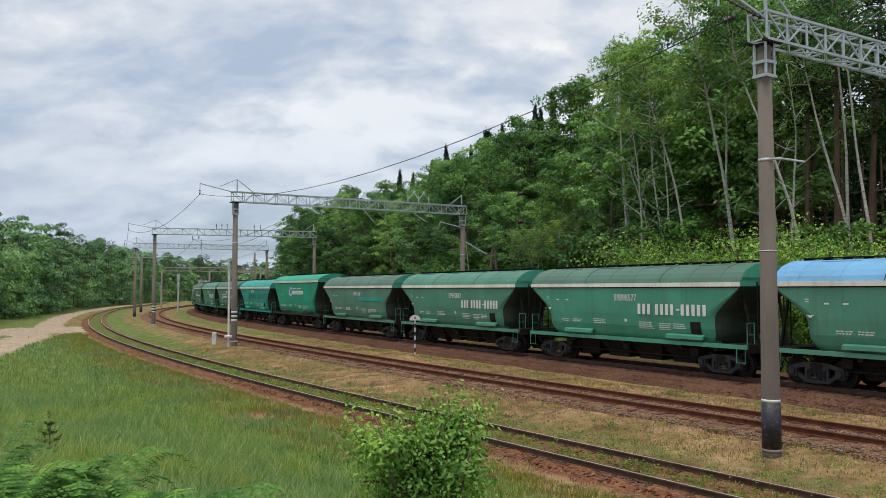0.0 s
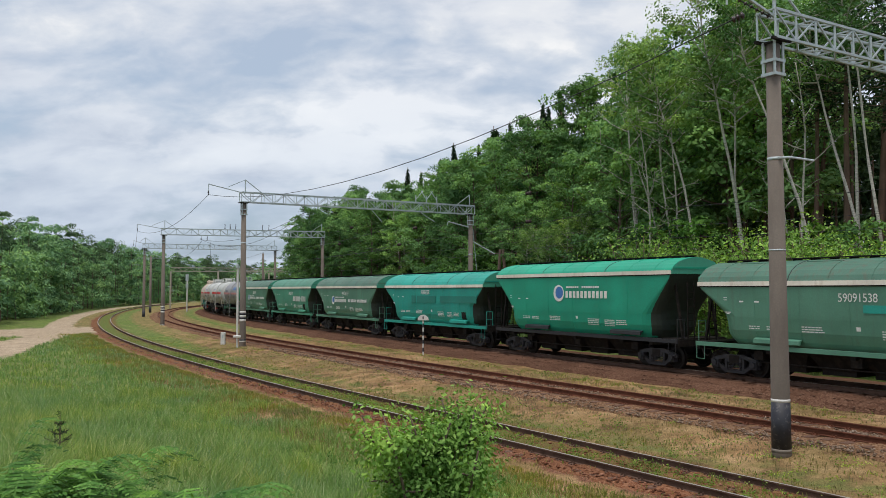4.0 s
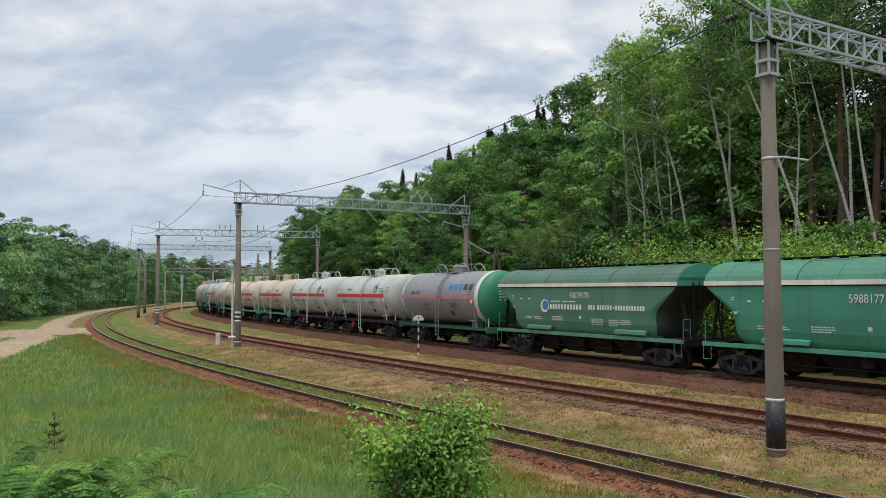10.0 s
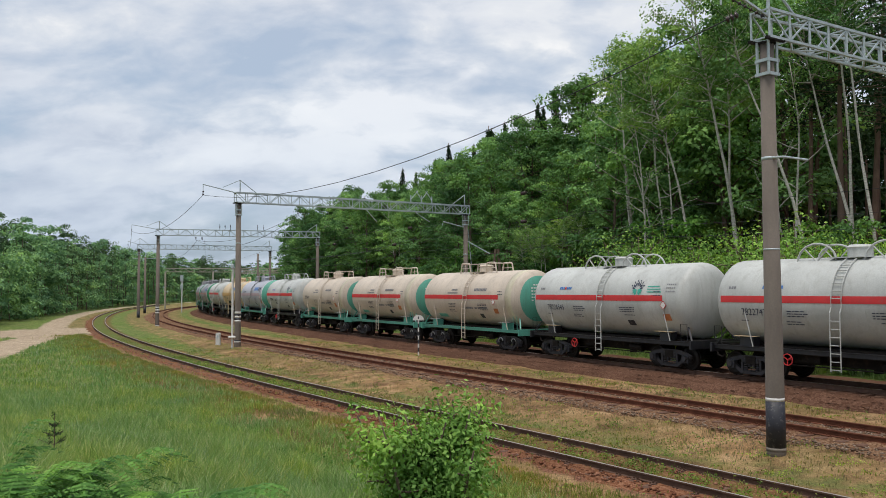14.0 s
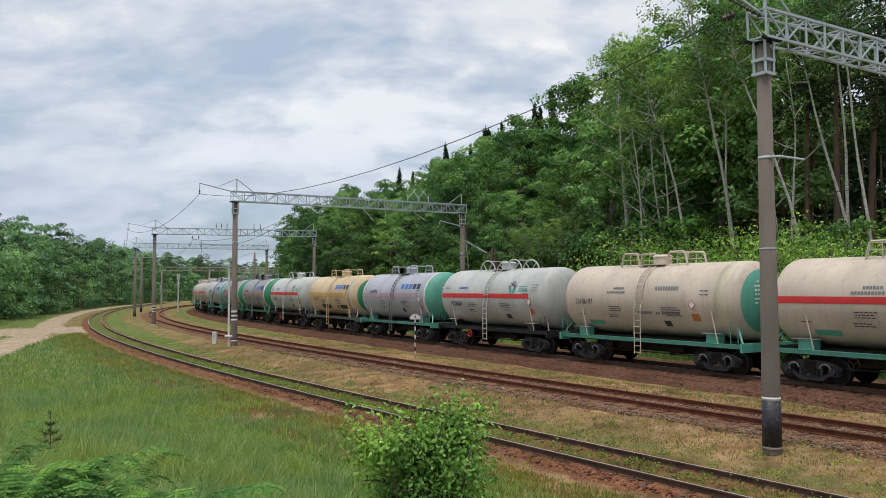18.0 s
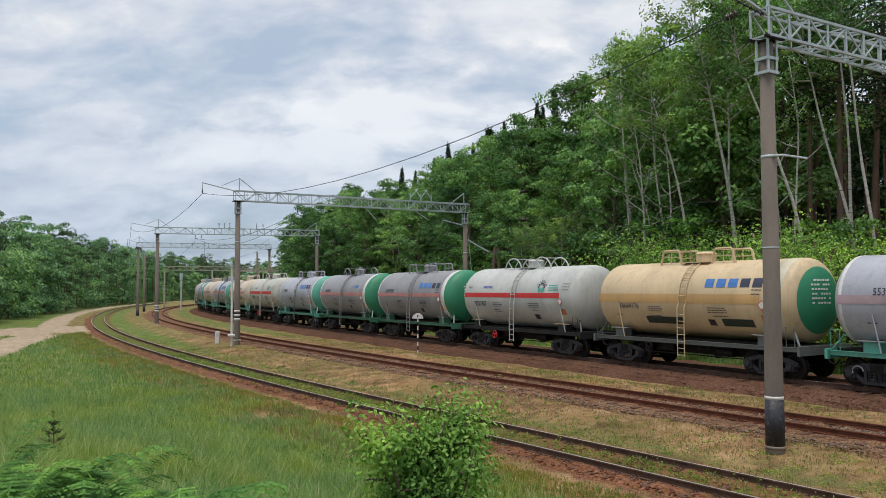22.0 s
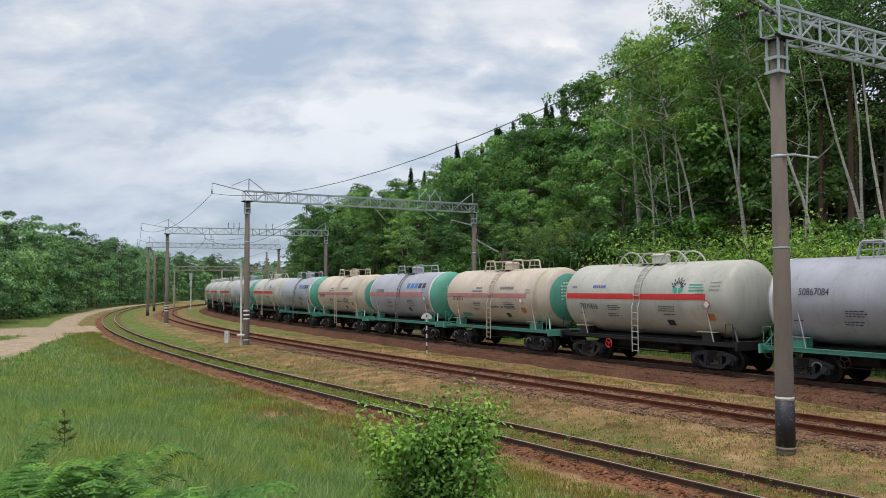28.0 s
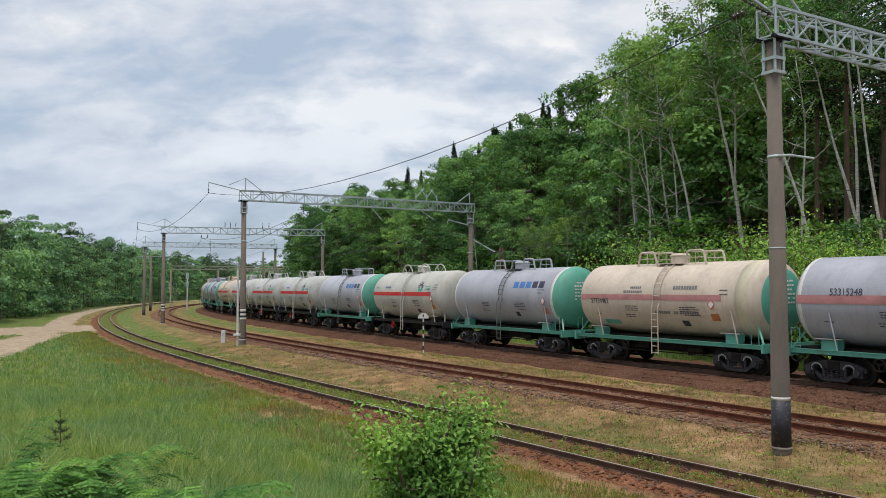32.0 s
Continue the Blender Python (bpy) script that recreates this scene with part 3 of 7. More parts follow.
def portal(label, left, right, zl, zr, bands, cantilever=0.0, right_bands=()):
    """Two concrete poles and a lattice beam between them, square to the tracks."""
    root = new("overhead_line_portal")
    root.location = (*left, zl)
    tagged(root, label, "catenary portal", "overhead line portals")
    L, R = Vector((*left, 0)), Vector((*right, 0))
    d = (R - L).normalized()
    n = Vector((-d.y, d.x, 0))
    inv = Matrix.Translation((-left[0], -left[1], -zl))

    def P(u, v, z):
        q = L + d * u + n * v
        return Vector((q.x - left[0], q.y - left[1], z - zl))
    span = (R - L).length
    column(root, 0, 0, 0, BEAM_Z - 0.05 - zl, bands)
    q = P(span, 0, 0)
    column(root, q.x, q.y, zr - zl, BEAM_Z - 0.05 - zl, right_bands)
    # steel heads: four flats round the pole, two collars, and the bearers of the beam
    def piece(name, a, b, w, t, mat=M_GALV):
        bm = bmesh.new()
        bar(bm, a, b, w, t)
        part(name, bm, mat, head)
    for u in (0, span):
        bm = bmesh.new()
        q = P(u, 0, BEAM_Z - 0.06)
        tube(bm, [q, q + Vector((0, 0, 0.05))], 0.23, 16)
        head = part("pole_head", bm, M_UNDER, root, "dark cap plate of the pole")
        for a in (-0.17, 0.17):
            for b in (-0.17, 0.17):
                piece("head_flat", P(u + a, b, BEAM_Z - 0.9), P(u + a, b, BEAM_Z), 0.075, 0.05)
        for z in (BEAM_Z - 0.86, BEAM_Z - 0.5):
            for a in (-0.195, 0.195):
                piece("head_collar", P(u + a, -0.22, z), P(u + a, 0.22, z), 0.03, 0.08)
                piece("head_collar", P(u - 0.2, a, z), P(u + 0.2, a, z), 0.03, 0.08)
        for b in (-0.26, 0.26):
            piece("bearer", P(u - 0.36, b, BEAM_Z + 0.02), P(u + 0.36, b, BEAM_Z + 0.02), 0.09, 0.07, M_UNDER)
    # beam
    bm = bmesh.new()
    n_bay = max(4, round(span / 0.82))
    step = (span + 0.5) / n_bay
    z0, z1, w = BEAM_Z + 0.06, BEAM_Z + 0.06 + BEAM_H, BEAM_W / 2
    for b in (-w, w):
        for z in (z0, z1):
            bar(bm, P(-0.25, b, z), P(span + 0.25, b, z), 0.07, 0.07)
    for i in range(n_bay + 1):
        u = -0.25 + i * step
        for b in (-w, w):
            bar(bm, P(u, b, z0), P(u, b, z1), 0.045, 0.045)
        for z in (z0, z1):
            bar(bm, P(u, -w, z), P(u, w, z), 0.04, 0.04)
        if i < n_bay:
            for b in (-w, w):
                zz = (z0, z1) if i % 2 else (z1, z0)
                bar(bm, P(u, b, zz[0]), P(u + step, b, zz[1]), 0.04, 0.04)
            for z in (z0, z1):
                bar(bm, P(u, -w if i % 2 else w, z), P(u + step, w if i % 2 else -w, z), 0.035, 0.035)
    part("lattice_beam", bm, M_GALV, root, "pale grey lattice steel beam")
    # stays on top, and the arm that reaches out over the near side
    def rod(name, a, b, w):
        bm = bmesh.new()
        bar(bm, a, b, w, w)
        part(name, bm, M_GALV, root)
    for u in (0.1, span - 0.1):
        rod("stay_post", P(u, 0, z1), P(u, 0, z1 + 0.95), 0.07)
        rod("stay", P(u, 0, z1 + 0.93), P(u + (1.3 if u < 1 else -1.3), 0, z1), 0.05)
    if cantilever:
        rod("stay", P(0.1, 0, z1 + 0.93), P(-cantilever * 0.45, 0, z1 + 0.33), 0.045)
        rod("arm", P(0.1, 0, z1 - 0.08), P(-cantilever, 0, z1 + 0.45), 0.06)
        rod("hanger", P(-cantilever, 0, z1 + 0.47), P(-cantilever, 0, z1 - 0.1), 0.04)
    return root, P, span



# ---- the freight train ----
def paint(name, base, dirt=(0.09, 0.075, 0.06), amount=0.45, rough=0.5, vary=0.16):
    """Wagon paint: faded in patches, streaked downwards, grimy low down in blotches."""
    m, N, L, P = nodes_of(name)
    o = N.new("ShaderNodeObjectInfo")
    big = add_noise(N, L, 0.55, 5)
    streak = add_noise(N, L, 2.2, 6, (2.2, 2.2, 0.16), rough=0.6)
    fine = add_noise(N, L, 26, 3)
    lo, hi = tuple(c * (1 - vary) for c in base), tuple(min(1, c * (1 + vary)) for c in base)
    col = ramp(N, L, big, [(0.32, lo), (0.68, hi)])
    col = mix(N, L, ramp(N, L, streak, [(0.5, (0, 0, 0)), (0.78, (amount,) * 3)]), col, dirt)
    blot = add_noise(N, L, 1.1, 8, (1, 1, 1), rough=0.72)
    col = mix(N, L, ramp(N, L, blot, [(0.56, (0, 0, 0)), (0.76, (amount * 0.9,) * 3)]), col, tuple(0.5 * a + 0.5 * b for a, b in zip(base, dirt)))
    col = mix(N, L, 0.10, col, ramp(N, L, fine, [(0.3, (0, 0, 0)), (0.7, (1, 1, 1))]), "OVERLAY")
    tone = ramp(N, L, o.outputs["Random"], [(0, (0.93, 0.93, 0.93)), (1, (1.05, 1.05, 1.05))])
    col = mix(N, L, 1.0, col, tone, "MULTIPLY")
    L.new(col, P.inputs["Base Color"])
    L.new(ramp(N, L, blot, [(0.3, (rough * 0.85,) * 3), (0.8, (min(1, rough * 1.3),) * 3)]), P.inputs["Roughness"])
    bump(N, L, P, fine, 0.06, 0.01)
    return m


P_GREEN = paint("green_wagon_paint", (0.078, 0.258, 0.175), amount=0.35)
P_GREEN2 = paint("mid_green_wagon_paint", (0.062, 0.285, 0.19), amount=0.35)
P_OLIVE = paint("dull_green_wagon_paint", (0.085, 0.228, 0.155), amount=0.32)
P_TEAL = paint("teal_wagon_paint", (0.012, 0.30, 0.24), amount=0.2)
P_EMERALD = paint("emerald_wagon_paint", (0.008, 0.30, 0.185), amount=0.1)
P_TEALDARK = paint("overpaint_teal", (0.012, 0.195, 0.155), amount=0.1)
P_ROOF = paint("grimy_green_roof_paint", (0.062, 0.155, 0.108), (0.14, 0.065, 0.045), 0.6)
P_ROOF2 = paint("green_roof_paint", (0.06, 0.21, 0.14), amount=0.5)
P_ROOFBLUE = paint("blue_roof_paint", (0.14, 0.34, 0.55), amount=0.2)
# near-black green for hopper ends: soot plus recess shade put into the colour
P_ENDDARK = paint("dark_green_soot_shade_paint", (0.022, 0.035, 0.026), (0.02, 0.015, 0.012), 0.5, 0.7)
P_STRIPE = paint("cream_stripe_paint", (0.78, 0.73, 0.63), (0.30, 0.17, 0.12), 0.4)
P_WHITE = paint("white_tank_paint", (0.45, 0.46, 0.44), (0.22, 0.20, 0.17), 0.42)
P_IVORY = paint("ivory_tank_paint", (0.465, 0.46, 0.415), (0.23, 0.205, 0.165), 0.42)
P_CREAM = paint("cream_tank_paint", (0.54, 0.46, 0.375), (0.29, 0.225, 0.175), 0.45)
P_RING = paint("cream_ring_paint", (0.55, 0.50, 0.37), (0.3, 0.24, 0.16), 0.35)
P_SILVER = paint("silver_lilac_tank_paint", (0.375, 0.385, 0.435), (0.21, 0.20, 0.205), 0.38, 0.42)
P_GREY = paint("grey_tank_paint", (0.245, 0.248, 0.262), (0.12, 0.108, 0.105), 0.5, 0.42)
P_YELLOW = paint("ochre_tank_paint", (0.56, 0.43, 0.265), (0.29, 0.205, 0.115), 0.45)
P_ORANGE = paint("orange_band_paint", (0.50, 0.31, 0.125), (0.22, 0.14, 0.07), 0.4)
P_CAPGREEN = paint("green_end_paint", (0.03, 0.24, 0.125), amount=0.25)
P_CAPTEAL = paint("sea_green_end_paint", (0.10, 0.36, 0.27), amount=0.3)
P_SILLTEAL = paint("turquoise_sill_paint", (0.09, 0.33, 0.26), amount=0.5)
P_SILLGREEN = paint("dark_green_sill_paint", (0.04, 0.15, 0.095), amount=0.5)
P_SILLBLACK = paint("black_sill_paint", (0.014, 0.015, 0.02), amount=0.3)
P_LEVER = paint("pale_grey_lever_paint", (0.30, 0.31, 0.31), amount=0.5)
# cleaner green, also brightened in the colour for sky light on the ends
P_ENDCLEANLIT = paint("clean_skylit_green_end_paint", (0.06, 0.32, 0.215), amount=0.2)
P_SILLGREY = paint("grey_sill_paint", (0.11, 0.125, 0.12), amount=0.5)

WHEEL_R, WHEEL_GAP = 0.4785, 1.85


def wheelset_mesh():
    bm = bmesh.new()
    prof = [(0.0, 0.09), (0.02, 0.16), (0.0, 0.19), (-0.035, 0.36), (-0.01, 0.40), (0.0, 0.44), (0.0, WHEEL_R), (0.10, WHEEL_R + 0.004), (0.115, WHEEL_R + 0.028), (0.135, WHEEL_R + 0.025), (0.135, 0.41), (0.10, 0.38), (0.09, 0.2), (0.13, 0.17), (0.13, 0.09)]
    seg = 28
    for sd in (-1, 1):
        y0 = sd * 0.855
        rings = [[bm.verts.new((math.cos(k * 2 * math.pi / seg) * r, y0 - sd * o, math.sin(k * 2 * math.pi / seg) * r)) for k in range(seg)] for o, r in prof]
        for a, b in zip(rings, rings[1:]):
            for k in range(seg):
                bm.faces.new((a[k], a[(k + 1) % seg], b[(k + 1) % seg], b[k]))
    tube(bm, [(0, -1.1, 0), (0, 1.1, 0)], 0.085, 12)
    # forged marks on the plate, that turn with it
    for sd in (-1, 1):
        for k in range(3):
            a = k * 2.094
            box(bm, 0.24, sd * 0.87 - 0.02, -0.03, 0.32, sd * 0.87 + 0.02, 0.03, Matrix.Rotation(a, 4, "Y"))
    return finish(bm, "wheelset", M_WHEEL)


def prism(bm, pts, y0, y1):
    """A plate with that outline in x, z between two y."""
    a = [bm.verts.new((x, y0, z)) for x, z in pts]
    b = [bm.verts.new((x, y1, z)) for x, z in pts]
    bm.faces.new(a)
    bm.faces.new(b[::-1])
    for i in range(len(pts)):
        j = (i + 1) % len(pts)
        bm.faces.new((a[j], a[i], b[i], b[j]))


def side_frame_mesh():
    bm = bmesh.new()
    y0, y1 = -0.07, 0.07
    # top chord, drooping to the axle boxes
    prism(bm, [(-1.18, 0.60), (-0.92, 0.72), (-0.45, 0.83), (0.45, 0.83), (0.92, 0.72), (1.18, 0.60), (1.18, 0.47), (0.9, 0.56), (0.42, 0.68), (-0.42, 0.68), (-0.9, 0.56), (-1.18, 0.47)], y0, y1)
    # bottom chord
    prism(bm, [(-0.98, 0.50), (-0.80, 0.50), (-0.38, 0.22), (0.38, 0.22), (0.80, 0.50), (0.98, 0.50), (0.48, 0.11), (-0.48, 0.11)], y0, y1)
    for sx in (-1, 1):
        prism(bm, [(sx * 0.36, 0.2), (sx * 0.47, 0.2), (sx * 0.47, 0.7), (sx * 0.36, 0.7)], y0, y1)
        # axle box with its cap
        box(bm, sx * 0.925 - 0.17, -0.13, 0.30, sx * 0.925 + 0.17, 0.1, 0.60)
    bmesh.ops.recalc_face_normals(bm, faces=bm.faces[:])
    for sx in (-1, 1):
        tube(bm, [(sx * 0.925, -0.2, 0.4785), (sx * 0.925, -0.1, 0.4785)], [0.115, 0.125], 14)
    # springs
    for k in range(4):
        x = -0.27 + k * 0.18
        for j in range(5):
            tube(bm, [(x, -0.02, 0.235 + j * 0.07), (x, -0.02, 0.275 + j * 0.07)], [0.078, 0.078], 10)
    box(bm, -0.36, -0.09, 0.57, 0.36, 0.09, 0.69)
    return finish(bm, "side_frame", M_BOGIE)


def bolster_mesh():
    bm = bmesh.new()
    box(bm, -0.23, -1.15, 0.5, 0.23, 1.15, 0.80)
    tube(bm, [(0, 0, 0.8), (0, 0, 0.98)], 0.25, 16)
    for sx in (-1, 1):
        box(bm, sx * 0.5 - 0.05, -0.9, 0.36, sx * 0.5 + 0.05, 0.9, 0.46)
        for sy in (-0.76, 0.76):
            box(bm, sx * 0.42 - 0.06, sy - 0.06, 0.3, sx * 0.42 + 0.06, sy + 0.06, 0.62)
    return finish(bm, "bogie", M_UNDER)


ME_WHEELSET, ME_SIDEFRAME, ME_BOLSTER = wheelset_mesh(), side_frame_mesh(), bolster_mesh()


def coupler_mesh():
    bm = bmesh.new()
    box(bm, -0.75, -0.11, 0.94, -0.12, 0.11, 1.16)
    box(bm, -0.2, -0.2, 0.87, 0.05, 0.2, 1.22)
    box(bm, 0.0, 0.06, 0.9, 0.14, 0.22, 1.2)
    bmesh.ops.bevel(bm, geom=bm.edges[:], offset=0.025, segments=1, affect="EDGES")
    tube(bm, [(-0.25, -0.35, 1.0), (-0.1, -0.36, 0.7), (0.1, -0.34, 0.62), (0.2, -0.32, 0.72)], 0.035, 6)
    return finish(bm, "coupler", M_UNDER)


ME_COUPLER = coupler_mesh()


def running_gear(root, base, length):
    for sx in (-1, 1):
        bg = part("bogie", ME_BOLSTER, None, root)
        bg.location = (sx * base / 2, 0, 0)
        for sy in (-1, 1):
            f = part("side_frame", ME_SIDEFRAME, None, bg)
            f.matrix_basis = pose(0, sy * 1.05, 0, 0, 0, 0 if sy < 0 else 180)
        for wx in (-1, 1):
            w = part("wheelset", ME_WHEELSET, None, bg)
            w.location = (wx * WHEEL_GAP / 2, 0, WHEEL_R)
        c = part("coupler", ME_COUPLER, None, root)
        c.matrix_basis = pose(sx * length / 2, 0, 0, 0, 0, 0 if sx > 0 else 180)


def loft(bm, loops, close=True):
    rings = [[bm.verts.new(p) for p in lp] for lp in loops]
    k = len(rings[0])
    for a, b in zip(rings, rings[1:]):
        for i in range(k if close else k - 1):
            bm.faces.new((a[i], a[(i + 1) % k], b[(i + 1) % k], b[i]))
    return rings


def text_mesh(body, size, mat, align="LEFT"):
    cu = bpy.data.curves.new("lettering", "FONT")
    cu.body, cu.size, cu.align_x, cu.extrude = body, size, align, 0.0015
    ob = new("lettering", cu)
    bpy.context.view_layer.update()
    me = bpy.data.meshes.new_from_object(ob.evaluated_get(bpy.context.evaluated_depsgraph_get()))
    bpy.data.objects.remove(ob)
    bpy.data.curves.remove(cu)
    me.materials.clear()
    me.materials.append(mat)
    return me


def face_text(root, body, size, x, y, z, mat, wide=1.0, tilt=0.0, name="lettering"):
    o = part(name, text_mesh(body, size, mat), None, root)
    o.matrix_basis = pose(x, y, z, 90 + tilt) @ Matrix.Diagonal((wide, 1, 1, 1))
    return o


def bars(root, x, y, z, spec, mat, on=None, name="lettering"):
    """Rows of plain bars for writing that is too small to read or names its owner. spec: (dx, dz, width, height)."""
    bm = bmesh.new()
    for dx, dz, w, h in spec:
        if on is None:
            box(bm, x + dx, y - 0.004, z + dz, x + dx + w, y + 0.001, z + dz + h)
        else:
            on(bm, x + dx, z + dz, w, h)
    return tagged(part(name, bm, mat, root), kind="stuff")


def word(n, w, h, x=0.0, z=0.0, gap=0.22):
    """One bar for each sign of a word of n signs."""
    return [(x + i * w, z, w * (1 - gap), h) for i in range(n)]


# ---- grain hopper wagon ----
HOPPER_L, HOPPER_BASE = 14.72, 10.5


def hopper_half(z):
    """Half length and half width of the body at a height."""
    hl = float(np.interp(z, (1.30, 1.7, 2.2, 2.55, 3.45, 3.58), (5.45, 5.65, 5.65, 5.72, 6.52, 6.6)))
    hw = float(np.interp(z, (1.30, 1.45, 1.8, 2.4, 3.4, 3.6), (1.22, 1.36, 1.49, 1.55, 1.57, 1.58)))
    return hl, hw


def hopper(label, body, roof, stripe, sill, writing, eaves=3.58, ridge=4.55):
    def Z(z):
        """Heights of the standard body carried over to this wagon's eaves and ridge."""
        return float(np.interp(z, (0, 2.5, 3.58, 4.55, 5.55), (0, 2.5, eaves, ridge, ridge + 1)))

    root = new("hopper_wagon")
    root.empty_display_size = 0.5
    tagged(root, label, "freight wagon", "train wagons")
    # body
    bm = bmesh.new()
    loops = []
    for z in (1.30, 1.38, 1.5, 1.65, 1.85, 2.1, 2.35, 2.5, 2.7, 3.0, 3.3, 3.45, 3.58):
        hl, hw = hopper_half(z)
        c = float(np.interp(z, (1.3, 2.35, 3.0, 3.45), (0.9, 0.85, 0.4, 0.06)))
        lp = []
        for cx, cy, a0 in ((hl - c, hw - c, 0), (-hl + c, hw - c, 90), (-hl + c, -hw + c, 180), (hl - c, -hw + c, 270)):
            for k in range(7):
                a = radians(a0 + k * 15)
                lp.append((cx + c * math.cos(a), cy + c * math.sin(a), Z(z)))
        loops.append(lp)
    rg = loft(bm, loops)
    bm.faces.new(rg[0][::-1])
    bm.faces.new(rg[-1])
    bm.normal_update()
    # ends, underside and leading corners take the green darkened for soot and shade
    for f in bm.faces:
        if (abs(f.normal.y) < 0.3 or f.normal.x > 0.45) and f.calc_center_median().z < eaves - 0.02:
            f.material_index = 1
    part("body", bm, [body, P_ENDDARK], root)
    # seams of the side sheets
    for x in (-3.9, -1.95, 0, 1.95, 3.9):
        for sy in (-1, 1):
            bm = bmesh.new()
            zs = (1.5, 1.8, 2.4, 3.5)
            for za, zb in zip(zs, zs[1:]):
                bar(bm, (x, sy * (hopper_half(za)[1] + 0.002), Z(za)), (x, sy * (hopper_half(zb)[1] + 0.002), Z(zb)), 0.014, 0.014)
            part("seam", bm, body, root)
    # roof
    bm = bmesh.new()
    arc = [(-1.60, 3.58), (-1.60, 3.72), (-1.50, 3.93), (-1.32, 4.13), (-1.05, 4.31), (-0.7, 4.44), (-0.35, 4.52), (0, 4.55), (0.35, 4.52), (0.7, 4.44), (1.05, 4.31), (1.32, 4.13), (1.50, 3.93), (1.60, 3.72), (1.60, 3.58)]
    arc = [(y, Z(z)) for y, z in arc]
    xs = (-6.62, -6.55, 6.55, 6.62)
    rg = loft(bm, [[(x, y, z) for y, z in arc] for x in xs], False)
    bm.faces.new(rg[0])
    bm.faces.new(rg[-1][::-1])
    part("roof", bm, roof, root, "", True)
    for k in range(8):
        x = -5.6 + k * 1.6
        bm = bmesh.new()
        for (ya, za), (yb, zb) in zip(arc[1:7], arc[2:8]):
            bar(bm, (x, ya, za + 0.004), (x, yb, zb + 0.004), 0.03, 0.016)
        part("roof_seam", bm, M_BOGIE if k in (2, 5) else roof, root)
    # upright end panels, cleaner than the roof, with sky light put into the green
    for sx in (-1, 1):
        bm = bmesh.new()
        prism(bm, [(y, z) for y, z in arc[::2]], 0, 0.02)
        e = part("end_panel", bm, P_ENDCLEANLIT, root, "cleaner green end panel, brightened for the sky light on it")
        e.matrix_basis = pose(sx * 6.64 + 0.01, 0, 0, 0, 0, 90)
        bm = bmesh.new()
        box(bm, sx * 6.66 - 0.015, -1.5, Z(3.88), sx * 6.66 + 0.015, 1.5, Z(3.88) + 0.08)
        part("end_rib", bm, body, root)
    # pale band along the eaves, with a dark drip rail beneath
    for sy in (-1, 1):
        bm = bmesh.new()
        box(bm, -6.63, sy * 1.605 - 0.02, eaves - 0.01, 6.63, sy * 1.605 + 0.02, eaves + 0.16)
        part("eaves_band", bm, stripe, root)
        bm = bmesh.new()
        box(bm, -6.6, sy * 1.59 - 0.015, eaves - 0.055, 6.6, sy * 1.59 + 0.015, eaves - 0.012)
        part("drip_rail", bm, M_UNDER, root)
    # walkway and hatches on the ridge
    bm = bmesh.new()
    for k in range(17):
        x = -6.2 + k * 0.775
        box(bm, x - 0.02, -0.28, ridge - 0.05, x + 0.02, 0.28, ridge + 0.05)
    for y in (-0.26, -0.13, 0, 0.13, 0.26):
        box(bm, -6.3, y - 0.045, ridge + 0.05, 6.3, y + 0.045, ridge + 0.08)
    part("roof_walkway", bm, M_UNDER, root)
    for k in range(4):
        bm = bmesh.new()
        x = -4.5 + k * 3.0
        box(bm, x - 0.75, -0.68, ridge - 0.15, x + 0.75, -0.36, ridge - 0.05)
        bmesh.ops.bevel(bm, geom=bm.edges[:], offset=0.03, segments=1, affect="EDGES")
        part("hatch", bm, roof, root)
    # underframe
    for sy in (-1, 1):
        bm = bmesh.new()
        box(bm, -6.85, sy * 1.50 - 0.04, 1.14, 6.85, sy * 1.50 + 0.04, 1.30)
        box(bm, -6.85, min(sy * 1.50, sy * 1.36), 1.28, 6.85, max(sy * 1.50, sy * 1.36), 1.302)
        part("sill", bm, sill, root)
        # folded flaps low on the side
        for x in (-3.05, 3.65):
            bm = bmesh.new()
            prism(bm, [(0, 0), (-0.16, -0.06), (-0.17, -0.2), (-0.12, -0.21), (-0.05, -0.08), (0, -0.06)], 0, 2.0)
            o = part("side_flap", bm, sill, root)
            o.matrix_basis = (pose(x - 0.9, -1.44, 1.60, 0, 0, 90) @ Matrix.Diagonal((1, -1, 1, 1))) if sy < 0 else pose(x + 1.1, 1.44, 1.60, 0, 0, -90) @ Matrix.Diagonal((1, -1, 1, 1))
    bm = bmesh.new()
    box(bm, -6.75, -0.3, 0.95, 6.75, 0.3, 1.3)
    for x in (-6.8, -5.25, -3.4, 0, 3.4, 5.25, 6.8):
        box(bm, x - 0.1, -1.46, 1.0, x + 0.1, 1.46, 1.28)
    part("centre_sill", bm, M_UNDER, root)
    # discharge chutes
    for x in (-3.0, -1.0, 1.0, 3.0):
        bm = bmesh.new()
        loft(bm, [[(x - 1.15, -1.2, 1.32), (x + 1.15, -1.2, 1.32), (x + 1.15, 1.2, 1.32), (x - 1.15, 1.2, 1.32)], [(x - 0.66, -0.72, 0.5), (x + 0.66, -0.72, 0.5), (x + 0.66, 0.72, 0.5), (x - 0.66, 0.72, 0.5)], [(x - 0.66, -0.72, 0.34), (x + 0.66, -0.72, 0.34), (x + 0.66, 0.72, 0.34), (x - 0.66, 0.72, 0.34)]])
        part("discharge_chute", bm, M_UNDER, root)
    bm = bmesh.new()
    tube(bm, [(-3.0, 0.85, 0.8), (-2.0, 0.85, 0.8)], 0.2, 12)
